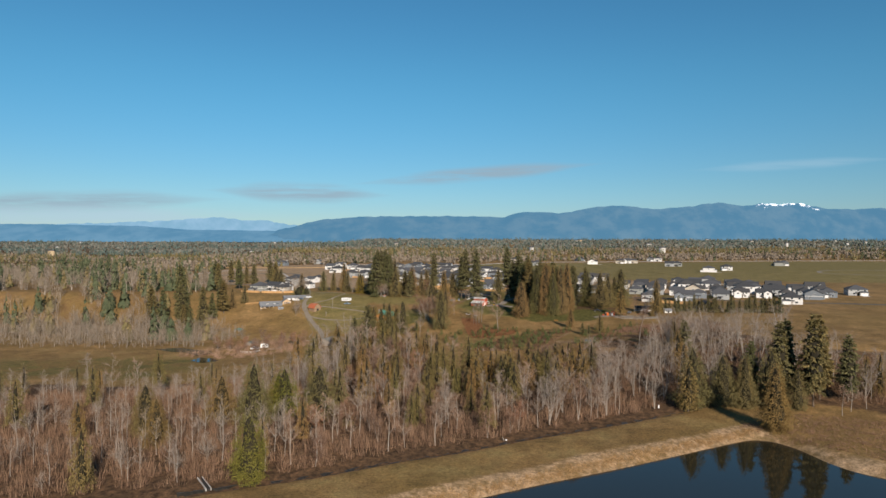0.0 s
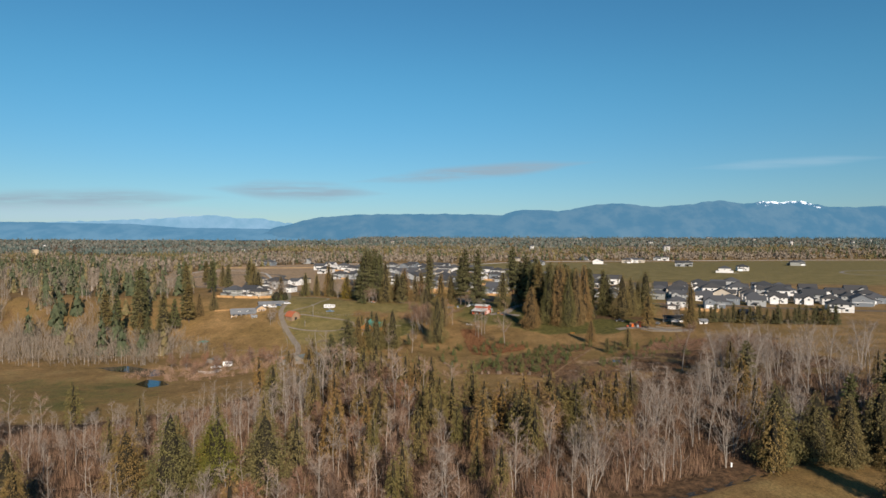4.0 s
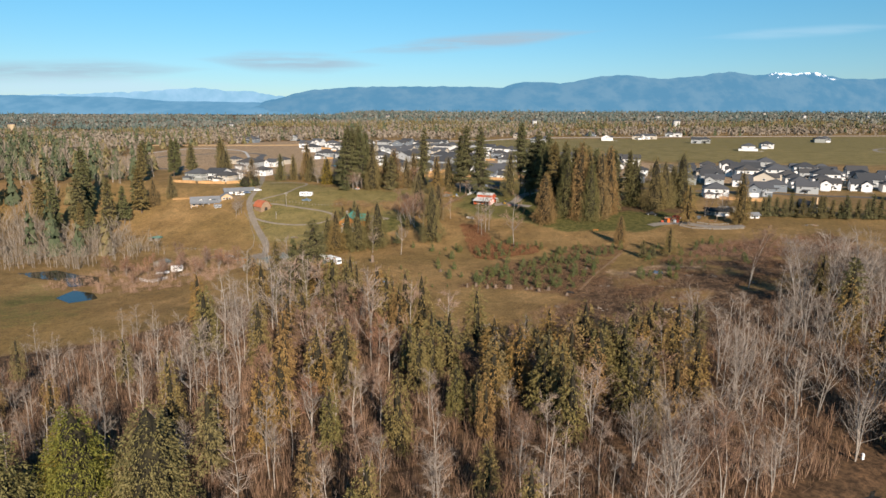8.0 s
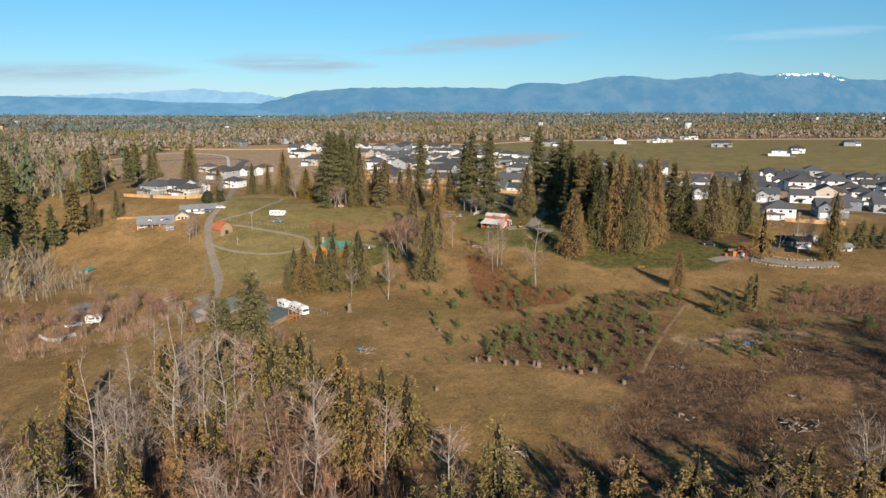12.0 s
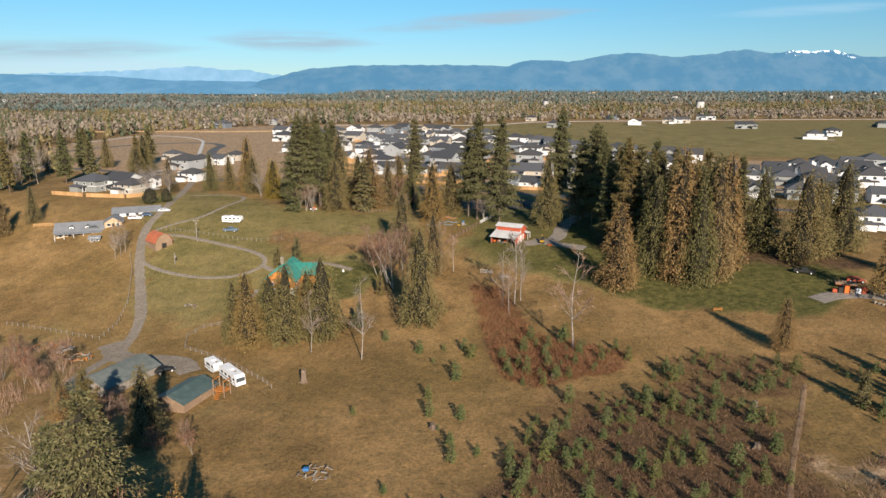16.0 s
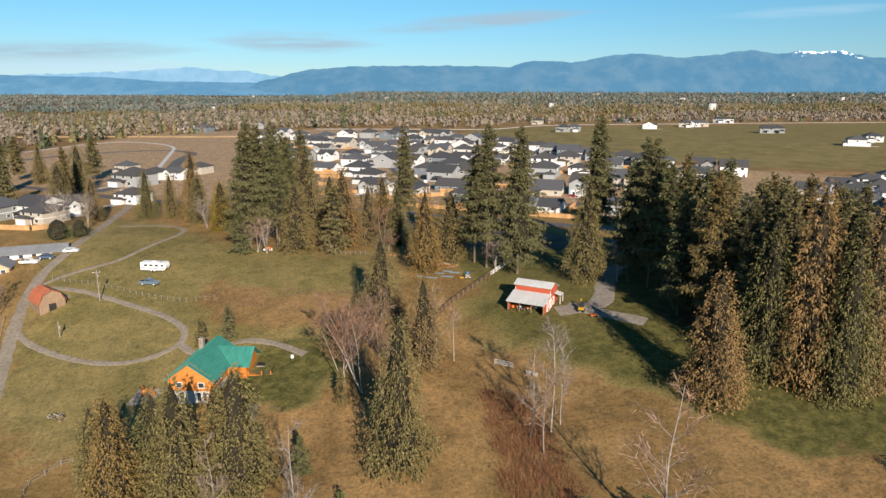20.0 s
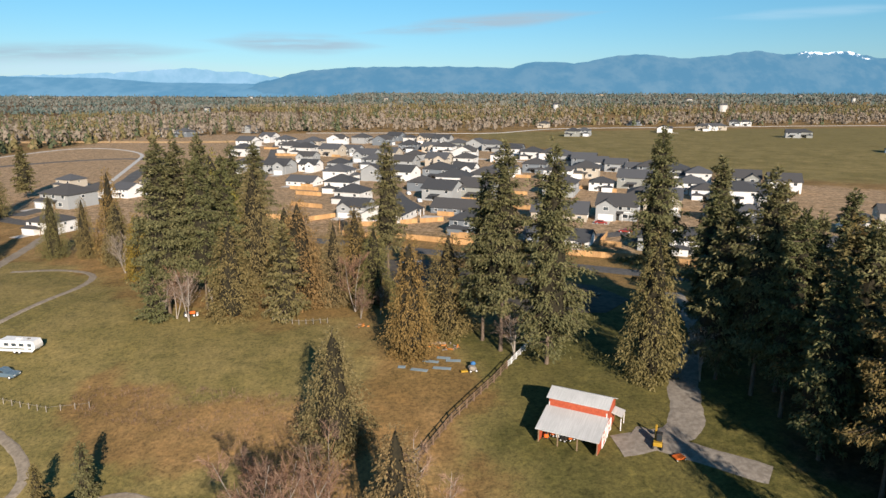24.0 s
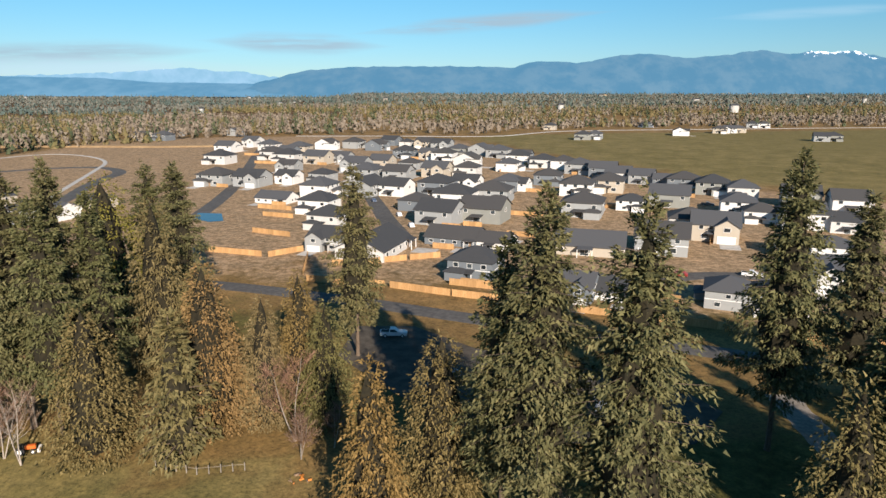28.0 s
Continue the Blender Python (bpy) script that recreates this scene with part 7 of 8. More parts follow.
def gambrel_shed():
    s = thing("barn_shed", -100.4, 486.2, 48, "weathered timber shed with a red roof", "shed", z=hz(-101, 489) - 0.2)
    W, L = 6.4, 7.4
    bm = bmesh.new()
    out = [(0, -0.5), (W, -0.5), (W, 2.7), (W - 1.1, 4.7), (W / 2, 5.8), (1.1, 4.7), (0, 2.7)]
    loft(bm, [[(px, y, pz) for px, pz in out] for y in (0, L)])
    done("wall", bm, WOOD, s, "weathered tan board walls")
    bm = bmesh.new()
    for (ax, az), (bx, bz) in (((-0.35, 2.5), (1.0, 4.85)), ((1.0, 4.85), (W / 2, 6.0)), ((W / 2, 6.0), (W - 1.0, 4.85)), ((W - 1.0, 4.85), (W + 0.35, 2.5))):
        slab(bm, [(ax, -0.4, az), (bx, -0.4, bz), (bx, L + 0.4, bz), (ax, L + 0.4, az)], 0.1)
    done("roof", bm, RED_ROOF, s, "rust-red gambrel roof")
    boxes("door", DARK, s, [(W / 2 - 0.9, W / 2 + 0.9, -0.05, 0.03, 0, 2.2)])
    boxes("lean_to", WOOD, s, [(W, W + 2.6, 3.0, 6.8, -0.3, 2.0)], "low timber lean-to")
    bm = bmesh.new()
    slab(bm, [(W, 2.7, 2.6), (W + 3.0, 2.7, 2.0), (W + 3.0, 7.1, 2.0), (W, 7.1, 2.6)], 0.1)
    done("lean_to_roof", bm, WOOD_GREY, s)


gambrel_shed()


def utility_pole(x, y, h, label="wooden utility pole with a crossarm", arm=True):
    p = thing("utility_pole", x, y, 20, label, "utility pole")
    bm = bmesh.new()
    cyl(bm, 0, 0, -0.5, h, 0.16, 0.11, 8)
    done("pole", bm, WOOD_GREY, p)
    if arm:
        boxes("crossarm", WOOD_GREY, p, [(-0.9, 0.9, -0.06, 0.06, h - 0.7, h - 0.55)])
        for s in (-0.8, 0.8):
            boxes("insulator", WHITE, p, [(s - 0.05, s + 0.05, -0.05, 0.05, h - 0.55, h - 0.35)])
    bm = bmesh.new()
    cyl(bm, 0.28, 0, h - 1.9, h - 1.1, 0.2, 0.2, 8)
    done("transformer", bm, WOOD_GREY, p)


utility_pole(-87.0, 491.4, 8.6)
utility_pole(-89.4, 475.5, 4.2, "short wooden pole on the mound", False)
utility_pole(146, 440, 11)

# fences of the farm
post_fence("wire_fence", [(-130, 444), (-116, 438), (-103, 432), (-92.8, 427.5), (-92, 436.6), (-95, 450), (-104, 474), (-110, 486)], 2.6, 1.25, WOOD_GREY, "grey post-and-wire pasture fence", rails=(0.9,), rail_mat=WOOD_GREY, rail=0.05)
post_fence("wire_fence", [(-64, 416), (-66, 423), (-63, 428), (-57, 429)], 2.4, 1.2, WOOD_GREY, "weathered fence round a small yard", rails=(0.4, 0.95), rail=0.06)
post_fence("wire_fence", [(-64, 416), (-54, 409), (-46, 402.5), (-37, 393), (-34, 389)], 2.4, 1.2, WOOD_GREY, "weathered fence behind the motorhome", rails=(0.4, 0.95), rail=0.06)
post_fence("wire_fence", [(-108, 506), (-95, 501), (-82.3, 495.7), (-71.6, 490.6), (-61.9, 487.2), (-54.4, 487.4)], 2.2, 1.2, WOOD_GREY, "short posts of a pasture fence", rails=(0.9,), rail=0.035)
RAIL_WOOD = speckled("red_brown_rails", (0.13, 0.085, 0.055), (0.22, 0.145, 0.095), 2.0, 0.9)
post_fence("rail_fence", [(2.7, 468.5), (8.5, 479.2), (16.1, 490.1), (18.8, 494.8)], 2.2, 1.6, RAIL_WOOD, "red-brown rail fence between lawn and pasture", rails=(0.45, 0.95, 1.45), rail=0.11, post=0.2)
post_fence("white_gate_fence", [(18.8, 494.8), (21.9, 500.2), (25, 505.6)], 2.0, 1.4, WHITE, "white rail fence and gate", rails=(0.4, 0.8, 1.2), rail=0.11, post=0.14)
post_fence("wire_fence", [(-30, 518), (-24, 516.5), (-18, 517.5)], 1.6, 1.2, WOOD_GREY, "grey stakes in front of the trees", rails=(0.9,), rail=0.04)
g = post_fence("farm_gate", [(16.6, 449.8), (20.3, 447.8)], 4.2, 1.4, WOOD, "grey metal field gate between two posts", "gate", rails=(0.3, 0.6, 0.9, 1.2), rail_mat=WHITE, rail=0.05)
post_fence("bench", [(74.6, 412.5), (76.6, 412.3)], 2.0, 0.9, LOG, "orange timber rail by the lawn", "rail", rails=(0.45, 0.8), rail=0.12)
post_fence("wire_fence", [(-163, 516), (-150, 515)], 2.4, 1.2, TAN_FENCE, "tan board fence beside the brick house", rails=(0.3, 0.6, 0.9, 1.15), rail=0.16)
for x, y in ((23.2, 445.2), (24.4, 444.4)):
    t = thing("water_trough", x, y, -20, "grey metal trough by the gate", "trough", "troughs by the gate")
    boxes("basin", WOOD_GREY, t, [(-0.5, 0.5, -0.3, 0.3, 0, 0.55)], bev=0.05)
    boxes("rim", CONCRETE, t, [(-0.55, 0.55, -0.35, 0.35, 0.55, 0.6)])

# clutter behind the lawn
for i, (x, y, l) in enumerate(((2.7, 495.3, 3.2), (6.9, 495.6, 3.4), (9.0, 498.3, 2.8), (4.8, 498.3, 3.0), (7.2, 499.5, 2.6), (-0.6, 496.6, 1.4))):
    t = thing("roofing_sheet", x, y, -14 + 5 * (i % 3), "blue-grey metal sheet lying in the grass", "metal sheet", "sheets in the grass")
    bm = bmesh.new()
    n = 12
    for k in range(n):
        box(bm, -l / 2, l / 2, -0.5 + k / n, -0.5 + (k + 0.6) / n, 0.04, 0.10)
    box(bm, -l / 2, l / 2, -0.5, 0.5, 0.0, 0.05)
    done("sheet", bm, speckled("slate_blue_sheet", (0.14, 0.19, 0.22), (0.20, 0.25, 0.28), 1, 0.5) if i == 0 else bpy.data.materials["slate_blue_sheet"], t)
t = thing("cement_mixer", 12.4, 494.3, 15, "tarped machine with a blue cover and yellow part", "machine")
boxes("tarp", STONE, t, [(-0.7, 0.7, -0.7, 0.7, 0.1, 1.0)], bev=0.25)
boxes("cover", BLUE, t, [(-0.1, 0.8, 0.2, 1.0, 0.9, 1.5)], bev=0.2)
boxes("scoop", YELLOW, t, [(-2.2, -0.9, -0.5, 0.2, 0.05, 0.35)], bev=0.06)
for s in (-0.5, 0.6):
    wheel(t, s, -0.75, 0.28, 0.12)


def heap(name, x, y, n, size, mats, label, cat, seed, sticks=True):
    """A pile of planks, roots or stones; each piece is a part."""
    r = np.random.default_rng(seed)
    root = thing(name, x, y, 0, label, cat)
    for i in range(n):
        a, d = r.uniform(0, 6.28), size * math.sqrt(r.random())
        px, py, pz = d * math.cos(a), d * math.sin(a) * 0.7, (1 - d / size) * size * 0.33 * r.random() + 0.12
        if sticks:
            l = r.uniform(0.4, 0.9) * size * 0.6
            w = Vector((r.normal(), r.normal(), r.normal() * 0.25)).normalized() * l
            bar("log", mats[i % len(mats)], root, Vector((px, py, pz)) - w / 2, Vector((px, py, pz)) + w / 2, r.uniform(0.1, 0.28))
        else:
            s = r.uniform(0.2, 0.5)
            ob = boxes("stone", mats[i % len(mats)], root, [(-s, s, -s * 0.8, s * 0.8, -s * 0.6, s * 0.6)], bev=s * 0.3)
            ob.matrix_basis = pose(px, py, pz, *r.uniform(0, 90, 3))
    return root


heap("timber_pile", 7.2, 504.2, 26, 3.2, [LOG, WOOD, WOOD_GREY], "heap of orange and grey timber", "timber pile", 1)
heap("timber_pile", -10.2, 515.4, 10, 1.6, [LOG, WOOD], "orange boards leaning under the cedars", "timber pile", 2)
t = heap("junk_pile", -17.2, 353.6, 26, 3.4, [STUMP, WOOD_GREY, STONE], "heap of stumps, roots and scrap", "brush pile", 3)
boxes("tarp", BLUE, t, [(-2.4, -1.3, -0.4, 0.6, 0.5, 1.0)], "blue plastic tub", 0.15)
heap("brush_pile", 17.4, 294.0, 30, 3.6, [STUMP, WOOD_GREY], "heap of grey roots and branches", "brush pile", 4)
for i, (x, y) in enumerate([(40.4, 309.8), (76.3, 307.2), (59.6, 327.6), (76.4, 320.5), (95.8, 327.7), (89.5, 331), (106, 318), (52, 304)]):
    heap("brush_pile", x, y, 9, rb.uniform(1.5, 2.4), [STUMP, WOOD_GREY], "pulled roots and branches on cleared land", "brush pile", 40 + i)
heap("brush_pile", 72.0, 296.5, 30, 4.2, [STUMP, WOOD_GREY], "heap of grey slash on cleared land", "brush pile", 5)
t = heap("junk_pile", 80.5, 337.5, 20, 2.6, [WOOD, STUMP], "scrap heap under a dark blue tarp", "brush pile", 6)
bm = bmesh.new()
for i in range(9):
    cyl(bm, rb.uniform(-1.6, 1.2), rb.uniform(-0.9, 0.9), 0.2, rb.uniform(0.7, 1.3), 0.8, 0.35, 7)
done("tarp", bm, speckled("dark_blue_tarp", (0.03, 0.05, 0.08), (0.06, 0.09, 0.13), 2, 0.6), t, "rumpled dark blue tarp")
heap("log_pile", 168, 398, 16, 3.4, [STUMP, WOOD, WOOD_GREY], "cut logs lying in the brown field", "log pile", 7)
heap("log_pile", -92, 415, 34, 4.5, [WOOD, LOG, WOOD_GREY], "stacked lumber and scrap by the lane", "lumber pile", 8)
heap("log_pile", -107, 425, 26, 4.5, [WOOD, LOG, STUMP], "boards and firewood by the lane", "lumber pile", 9)
heap("log_pile", -72, 443, 16, 2.6, [STUMP, WOOD_GREY], "pile of branches on the pasture", "brush pile", 10)
heap("stone_heap", 118.5, 414, 20, 3.0, [STONE], "pale boulders at the turning circle", "stones", 11, False)


def stump(x, y, h, r, seed):
    q = np.random.default_rng(seed)
    root = thing("tree_stump", x, y, 0, "old grey stump with flared roots", "stump", "stumps in the clearing")
    bm = bmesh.new()
    rings = []
    for z, k in ((-0.2, 1.5), (0.15, 1.2), (h * 0.6, 0.9), (h, 0.85)):
        rings.append([(r * k * (1 + 0.22 * math.sin(3 * a + seed)) * math.cos(a), r * k * (1 + 0.22 * math.sin(3 * a + seed)) * math.sin(a), z + (0.18 * q.random() if z == h else 0)) for a in np.linspace(0, 6.2832, 11)[:-1]])
    loft(bm, rings)
    done("bole", bm, STUMP, root)
    for i in range(3):
        a = q.uniform(0, 6.28)
        bar("root", STUMP, root, (r * math.cos(a), r * math.sin(a), 0.15), (r * 2.3 * math.cos(a), r * 2.3 * math.sin(a), -0.1), 0.2)


for i, (x, y) in enumerate([(12.3, 341), (15.5, 340.8), (26.6, 336), (27.5, 335), (32.9, 331.9), (34.5, 332.2), (2.8, 367.1), (2.2, 324.2), (28.9, 385.1), (-27, 391), (19.5, 338), (40, 329), (58, 352), (64, 366), (22.3, 337.5), (36.5, 328.5), (44.8, 321.5)]):
    stump(x, y, rb.uniform(0.7, 1.5) if i != 9 else 3.0, rb.uniform(0.35, 0.6), i)
t = thing("metal_gate", 46.4, 323.8, -25, "black metal gate panel lying by the track", "gate panel")
for i in range(5):
    boxes("slat", BLACK, t, [(-1.2, 1.2, -0.9 + i * 0.42, -0.65 + i * 0.42, 0.25, 0.35)])
for s in (-1.15, 0, 1.15):
    boxes("stile", BLACK, t, [(s - 0.05, s + 0.05, -0.95, 1.1, 0.18, 0.25)])
t = thing("marker_post", 81.7, 222.5, 10, "white marker post on the dam", "post")
boxes("post", WHITE, t, [(-0.25, 0.25, -0.2, 0.2, -0.2, 1.2)], bev=0.05)
t = thing("survey_post", 19.5, 183.0, 25, "leaning wooden stake and pale stone on the dam", "post")
bar("stake", WOOD_GREY, t, (0, 0, -0.2), (-0.5, 0.1, 1.2), 0.18)
boxes("stone", WHITE, t, [(0.5, 1.0, -0.25, 0.25, -0.1, 0.35)], bev=0.1)
t = thing("culvert_channel", -62, 144.5, 33, "dark drainage channel through a clearing", "channel")
boxes("trough", DARK, t, [(-0.5, 0.5, -5, 4.5, -0.5, 0.15)])
for s in (-0.6, 0.6):
    boxes("kerb", CONCRETE, t, [(s - 0.1, s + 0.1, -5, 4.5, -0.4, 0.32)])

# tractor at the edge of the pasture
t = thing("tractor", -49.6, 521.5, 20, "small red tractor by the trees", "tractor")
boxes("hood", ORANGE, t, [(0.1, 1.4, -0.3, 0.3, 0.6, 1.15)], bev=0.06)
boxes("seat", BLACK, t, [(-0.6, -0.1, -0.25, 0.25, 0.8, 1.3)], bev=0.05)
boxes("loader", WHITE, t, [(1.6, 2.0, -0.7, 0.7, 0.15, 0.65)], bev=0.04)
for sy in (-0.6, 0.6):
    wheel(t, -0.5, sy, 0.6, 0.3)
    wheel(t, 1.1, sy, 0.35, 0.2)


# older houses of the farmland
def old_house(x, y, turn, W, D, h, rise, wall, roof, label, along="x", porch=False, chimney=False, dormers=0):
    root = thing("house", x, y, turn, label, "house", z=hz(x, y) - 0.3)
    bm = bmesh.new()
    box(bm, 0, W, 0, D, -1.0, h)
    gable_wall(bm, 0, W, 0, D, h, rise, along)
    done("wall", bm, wall, root)
    bm = bmesh.new()
    gable_roof(bm, 0, W, 0, D, h, rise, 0.6, along)
    for i in range(dormers):
        cx = W * (i + 1) / (dormers + 1)
        gable_roof(bm, cx - 0.9, cx + 0.9, D * 0.12, D * 0.42, h + 1.3, 0.8, 0.25, "y", 0.12)
    done("roof", bm, roof, root)
    for i in range(dormers):
        cx = W * (i + 1) / (dormers + 1)
        boxes("dormer", WHITE, root, [(cx - 0.8, cx + 0.8, D * 0.14, D * 0.45, h + 0.2, h + 1.4)])
        window(root, cx, D * 0.14 - 0.04, h + 0.35, 0.9, 0.9, 0)
    n = max(2, int(W / 3.2))
    for i in range(n):
        window(root, W * (i + 0.5) / n, -0.04, 0.9, 1.4, 1.3, 0)
    if h > 4 or (along == "y" and rise > 2.5):
        for i in range(2):
            window(root, W * (0.35 + 0.3 * i), -0.04, min(h, 3.6), 1.0, 1.1, 0)
    for y in (D * 0.3, D * 0.7):
        window(root, W + 0.04, y, 0.9, 1.2, 1.2, 1)
        window(root, -0.04, y, 0.9, 1.2, 1.2, 3)
    boxes("door", BLACK, root, [(W * 0.5 - 0.5, W * 0.5 + 0.5, -0.07, 0.02, 0.1, 2.1)])
    if porch:
        bm = bmesh.new()
        slab(bm, [(0, -2.2, h - 0.6), (W, -2.2, h - 0.6), (W, 0, h - 0.1), (0, 0, h - 0.1)], 0.14)
        done("porch_roof", bm, roof, root)
        for i in range(6):
            boxes("porch_post", WHITE, root, [(W * i / 5 - 0.08 * (i > 0) * 2, W * i / 5 + 0.16 - 0.08 * (i > 0) * 2, -2.1, -1.95, -0.5, h - 0.7)])
    if chimney:
        boxes("chimney", BRICK, root, [(W + 0.1, W + 0.8, D * 0.45, D * 0.55, -0.5, h + rise + 1.2)])
    return root


GREY_ROOF = speckled("grey_shingles", (0.16, 0.165, 0.17), (0.22, 0.225, 0.23), 2, 0.9)
old_house(-147.2, 503.6, 20, 17.0, 10.5, 3.0, 2.8, BRICK, GREY_ROOF, "tan brick house with grey roof, dormers and porch", porch=True, dormers=2)
old_house(-131.0, 510.5, 20, 6.5, 7.5, 2.8, 2.0, BRICK, GREY_ROOF, "brick garage under a grey roof", "y")
old_house(-131.6, 519.5, 22, 18.0, 8.0, 2.7, 1.6, WHITE, GREY_ROOF, "long low white house with a grey roof")
old_house(-131.5, 499.2, 15, 3.4, 2.6, 2.0, 0.8, WOOD_GREY, GREY_ROOF, "small grey garden shed")
old_house(176.0, 420.5, 0, 9.5, 11.0, 4.2, 3.6, WHITE, ROOFING, "white farmhouse with steep dark gables", "y", chimney=True)
old_house(186.2, 422.5, 0, 5.0, 6.0, 2.6, 1.4, RED, ROOFING, "low red-brown annex of the farmhouse")
old_house(150.0, 417.5, 0, 4.5, 4.0, 2.2, 0.9, WHITE, GREY_ROOF, "small white garden house with open frame")
old_house(133, 428, -15, 11, 6.5, 2.8, 1.2, WOOD_GREY, BLACK, "dark open shed among vehicles")
motorhome(146, 433.5, -10, 9, WOOD_GREY, "grey motorhome beside the sheds")
for x, y, a, k in ((-135, 510, 15, "car"), (-121.5, 517.5, 5, "pickup"), (-118, 520.5, 5, "car"), (-112.5, 525, 10, "car"), (-2, 566.3, 0, "pickup"), (127, 421, 60, "car"), (140, 424, 20, "pickup")):
    car(x, y, a, k, WHITE if k == "pickup" else None, "white pickup with dark windows" if k == "pickup" else "parked car with dark windows")
t = thing("implement", 112, 417.5, -15, "red farm machinery and crates by the lawn", "machine")
for i in range(7):
    x = -4 + i * 1.4
    boxes("crate", [RED, BLACK, ORANGE, WOOD, WHITE][i % 5], t, [(x, x + 1.1, -0.5, 0.5, 0, 0.9 + 0.5 * (i % 3))], bev=0.06)


def stone_wall(pts, label):
    """A low wall of rough stones; each stone is a part."""
    root = thing("stone_wall", *pts[0], 0, label, "stone wall")
    x0, y0, z0 = root.location
    r = np.random.default_rng(4)
    meshes = []
    for i in range(5):
        ob = boxes("stone", STONE, root, [(-0.5, 0.5, -0.35, 0.35, -0.3, 0.35)], bev=0.14)
        for v in ob.data.vertices:
            v.co *= 1 + 0.25 * (r.random() - 0.5)
        meshes.append(ob.data)
        bpy.data.objects.remove(ob)
    for (ax, ay), (bx, by) in zip(pts, pts[1:]):
        n = int(math.hypot(bx - ax, by - ay) / 0.95)
        for i in range(n):
            x, y = ax + (bx - ax) * i / n + r.normal() * 0.1, ay + (by - ay) * i / n + r.normal() * 0.1
            ob = new("stone", meshes[i % 5])
            ob.parent = root
            ob.matrix_basis = pose(x - x0, y - y0, hz(x, y) - z0 + 0.25, r.uniform(-20, 20), r.uniform(-20, 20), r.uniform(0, 360))


stone_wall([(114.2, 410.3), (118, 405), (126.1, 401), (133, 399.3), (139.4, 399.1)], "low wall of pale boulders round the drive")
stone_wall([(123.7, 414.2), (127, 410.5), (131, 408.6), (136.4, 407.8)], "low wall of pale boulders round a bed")

# things round the gravel circle
t = thing("flatbed_trailer", 113.5, 421.4, -25, "rusty red flatbed trailer loaded with scrap", "trailer")
boxes("bed", RED, t, [(-2.6, 2.6, -1.1, 1.1, 0.7, 0.9)], bev=0.03)
for sy in (-1.1, 1.1):
    boxes("side_board", WOOD, t, [(-2.6, 2.6, sy - 0.05, sy + 0.05, 0.9, 1.5)])
    for sx in (-0.6, 0.5):
        wheel(t, sx, sy * 0.95, 0.36)
bar("drawbar", BLACK, t, (2.6, 0, 0.7), (4.0, 0, 0.5), 0.1)
car(108.2, 432.6, -30, "pickup", BLACK, "dark pickup parked beside the lawn")
car(118, 424.5, -20, "car", RED, "dull red car beside the gravel circle")
t = thing("garden_pavilion", 135.5, 416.5, -15, "open garden pavilion with a pale canopy", "pavilion")
for sx in (-1.8, 1.8):
    for sy in (-1.8, 1.8):
        boxes("post", WOOD, t, [(sx - 0.08, sx + 0.08, sy - 0.08, sy + 0.08, 0, 2.4)])
bm = bmesh.new()
hip_roof(bm, -2.0, 2.0, -2.0, 2.0, 2.4, 1.1, 0.2)
done("canopy", bm, CONCRETE, t)
for i, (x, y) in enumerate(((131, 415), (122.5, 419.5), (147, 421))):
    heap("junk_pile", x, y, 10, 1.6, [WOOD, RED, WOOD_GREY], "wooden crates and garden clutter", "clutter", 80 + i)
# small things of the western meadow
post_fence("white_fence", [(-126.1, 383.6), (-121, 379), (-118.1, 377.5), (-114, 382.7)], 2.4, 1.3, WHITE, "pale rail fence beside the caravan", rails=(0.4, 0.8, 1.2), rail=0.09)
post_fence("wire_fence", [(-110, 385.4), (-106.8, 387.7), (-102, 389)], 2.2, 1.2, WOOD_GREY, "grey rail fence by the meadow track", rails=(0.5, 1.0), rail=0.07)
workshop(-155, 461, -10, 4.6, 4.0, 2.1, 0.5, WOOD_GREY, TEAL, "small field shelter with a teal metal roof", True)
workshop(-131, 409, -20, 5.5, 5.0, 2.4, 0.9, WOOD_GREY, TEAL_OLD, "low grey shed among bare trees")

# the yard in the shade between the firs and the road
# bare dirt, its colour darkened for the shade of the firs
sheet("yard", speckled("shaded_yard_dirt", (0.055, 0.045, 0.034), (0.10, 0.082, 0.062), 0.5, 0.95), [(-12, 556), (0, 540), (12, 528), (26, 524), (44, 524), (52, 534), (46, 546), (30, 552), (14, 560), (2, 572), (-10, 572)], "bare dirt yard behind the firs, darkened as tree shade", "yard", lift=0.07)
for x, y, turn, mat, label in ((5, 540, 60, BLACK, "dark car standing in the shaded yard"), (9.5, 546, 48, CAR, "old car standing in the shaded yard"), (33, 535, 80, CAR, "car parked in the shade of the firs"), (39, 531, 95, BLACK, "dark car parked in the shade of the firs")):
    car(x, y, turn, "car", mat, label)
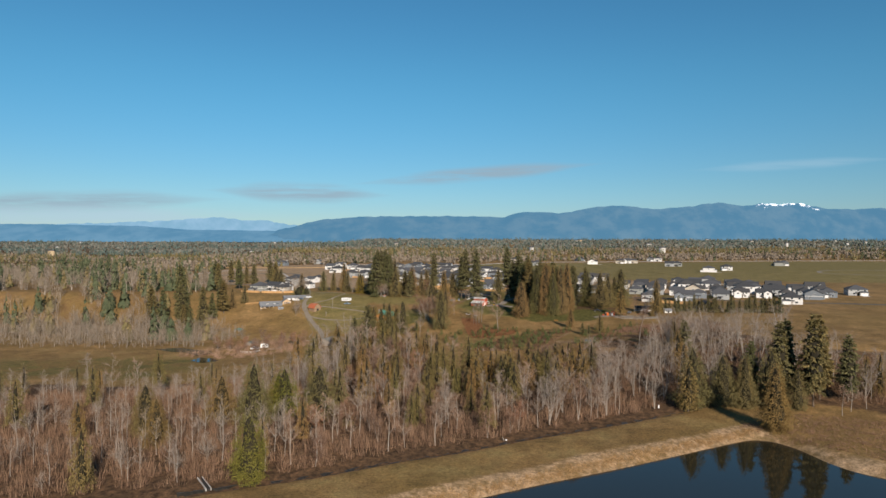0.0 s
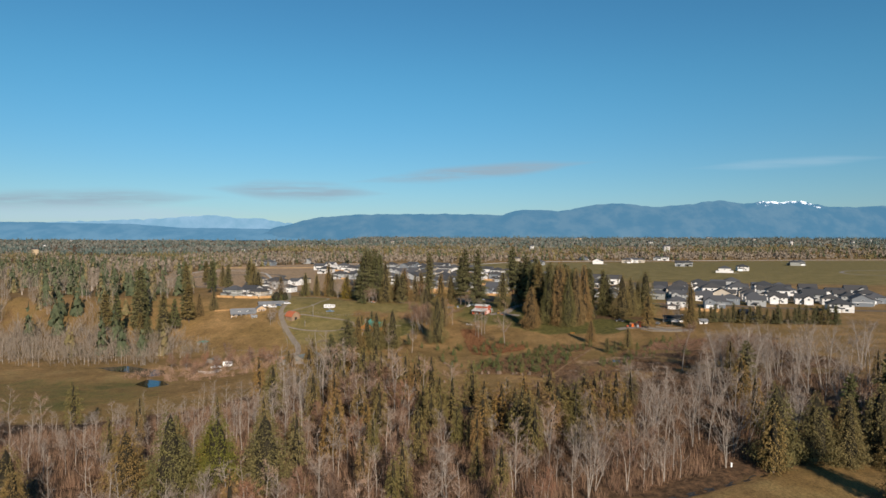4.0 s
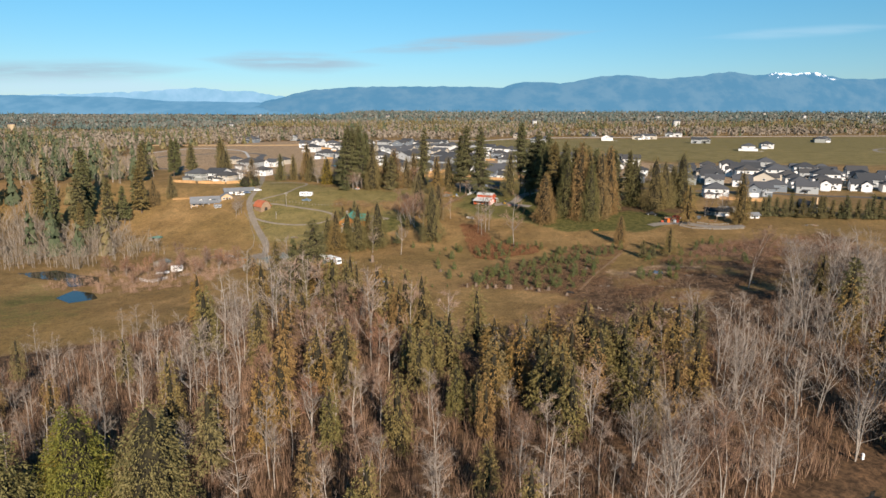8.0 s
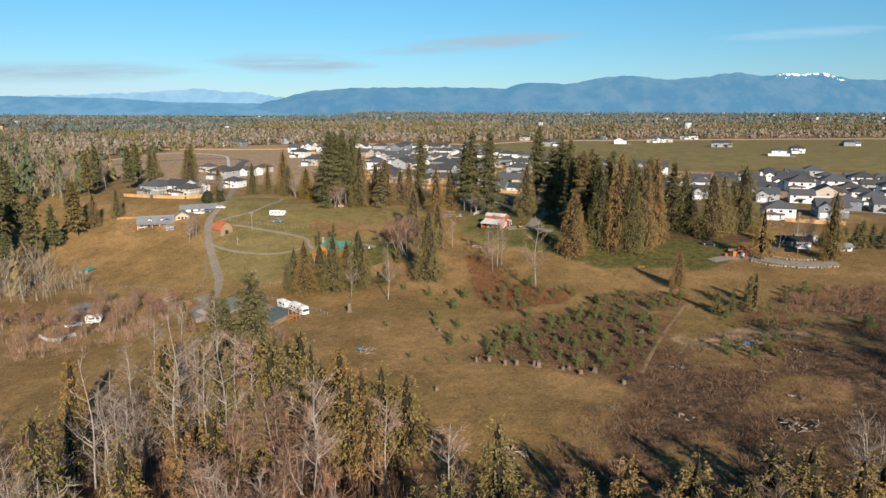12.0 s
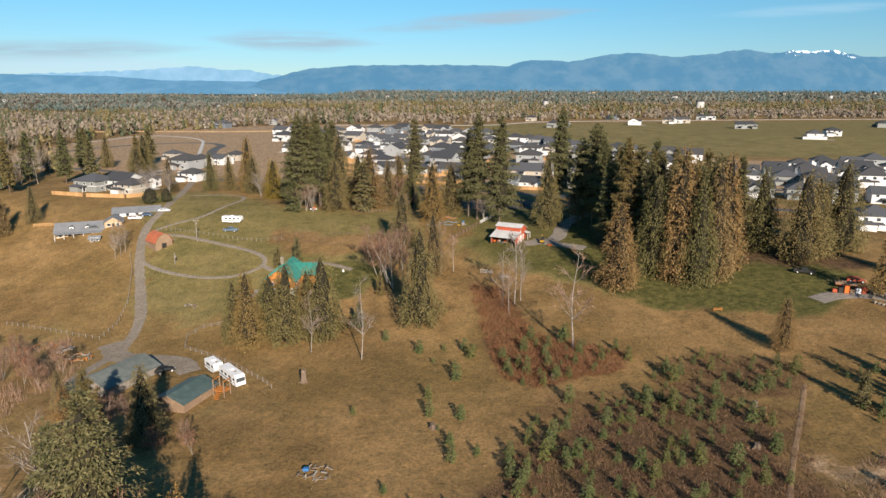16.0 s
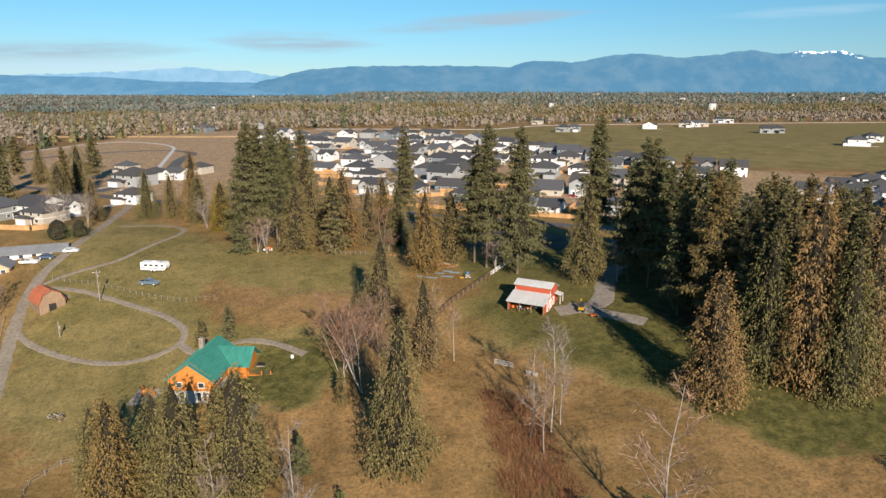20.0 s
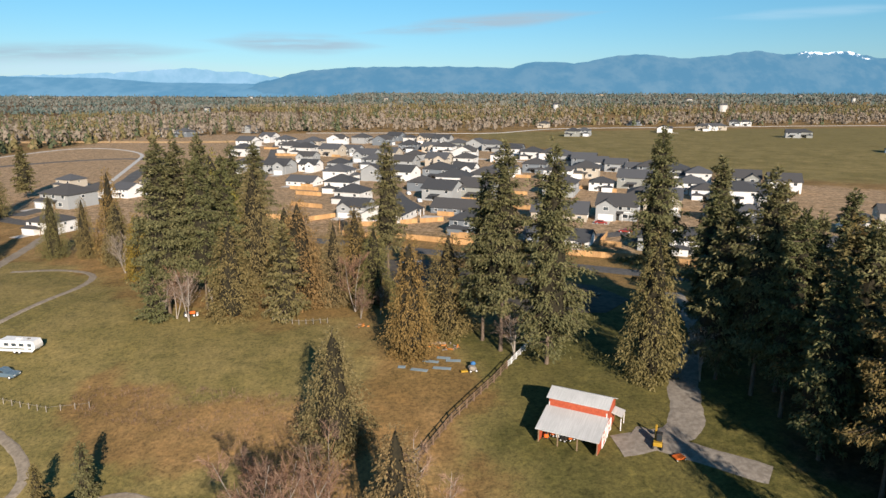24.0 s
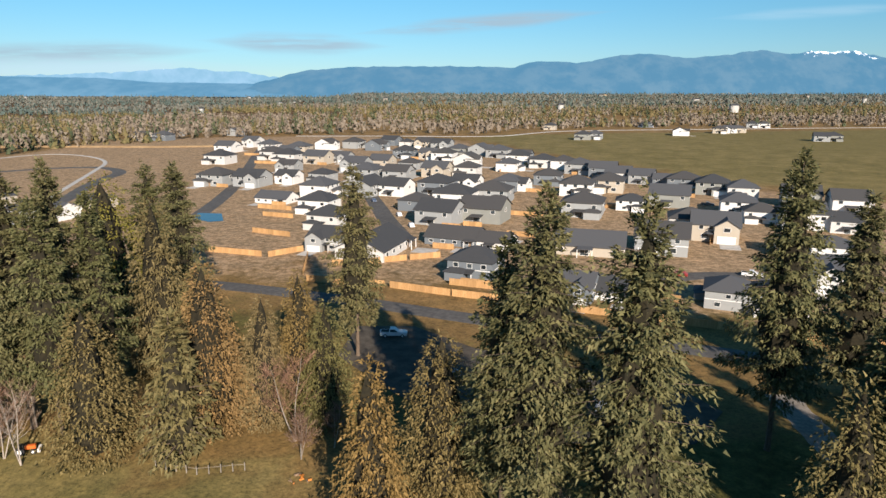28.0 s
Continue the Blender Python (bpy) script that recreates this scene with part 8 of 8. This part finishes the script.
for i, (x, y) in enumerate(((14, 541), (19, 544), (25, 537), (29.6, 543), (44, 538))):
    heap("timber_pile", x, y, 10, 2.2, [WOOD_GREY, WOOD, STONE], "grey planks and scrap stacked in the yard", "timber pile", 70 + i)

# fences, cars and poles of the town
for run in ([(-28, 606), (-5.6, 600.4), (10.2, 593.4), (22, 589)], [(-24, 622), (-14, 624), (-2, 629), (9, 633)], [(30, 585), (48, 578), (66, 571), (90, 562), (120, 552)],
            [(22, 589), (26, 599), (12, 604)], [(-33, 632), (-30, 610)], [(-70, 640), (-45, 632), (-36, 640)], [(-60, 668), (-44, 660)], [(-65, 700), (-50, 694)], [(-72, 718), (-56, 712)],
            [(0, 700), (-3, 716), (-14, 722)], [(30, 664), (46, 658)], [(32, 705), (48, 699)], [(14, 742), (32, 736)], [(66, 726), (84, 719)], [(40, 815), (56, 808)], [(-125, 900), (-100, 892)],
            [(-150, 960), (-120, 950)], [(110, 758), (128, 750)], [(128, 596), (150, 588)], [(64, 606), (58, 592), (66, 588)], [(100, 612), (112, 607)], [(-180, 560), (-160, 553), (-140, 550), (-132, 556)], [(160, 476), (184, 468)], [(205, 560), (232, 552)]):
    board_fence(run)
rf = np.random.default_rng(12)
for row in (TOWN_FRONT, TOWN_MIDDLE, TOWN_BACK, TOWN_EAST, TOWN_EAST2):
    for x, y, w, k in row:
        if rf.random() < 0.36:
            a = math.radians(-20 + (90 if rf.random() < 0.4 else 0))
            fx, fy, l = x + rf.uniform(-9, 5), y - rf.uniform(1.5, 4), rf.uniform(7, 13)
            board_fence([(fx, fy), (fx + l * math.cos(a), fy + l * math.sin(a))])
rc = np.random.default_rng(8)
for x, y, a in ((-4, 678, -75), (-10, 700, -75), (-1, 690, 20), (67, 628, -20), (72, 612, 160), (92, 612, -20), (105, 600, -20), (-24, 735, -75), (-20, 760, 20), (30, 640, -20), (85, 690, -20), (118, 700, -20), (125, 728, -20), (-33, 800, 20), (-150, 640, 80), (-152, 600, 70), (60, 700, -20), (10, 740, 160), (-160, 690, 80), (140, 592, -20)):
    car(x, y, a + rc.uniform(-6, 6), "pickup" if rc.random() < 0.35 else "car", None, "car parked on the street of the new town")
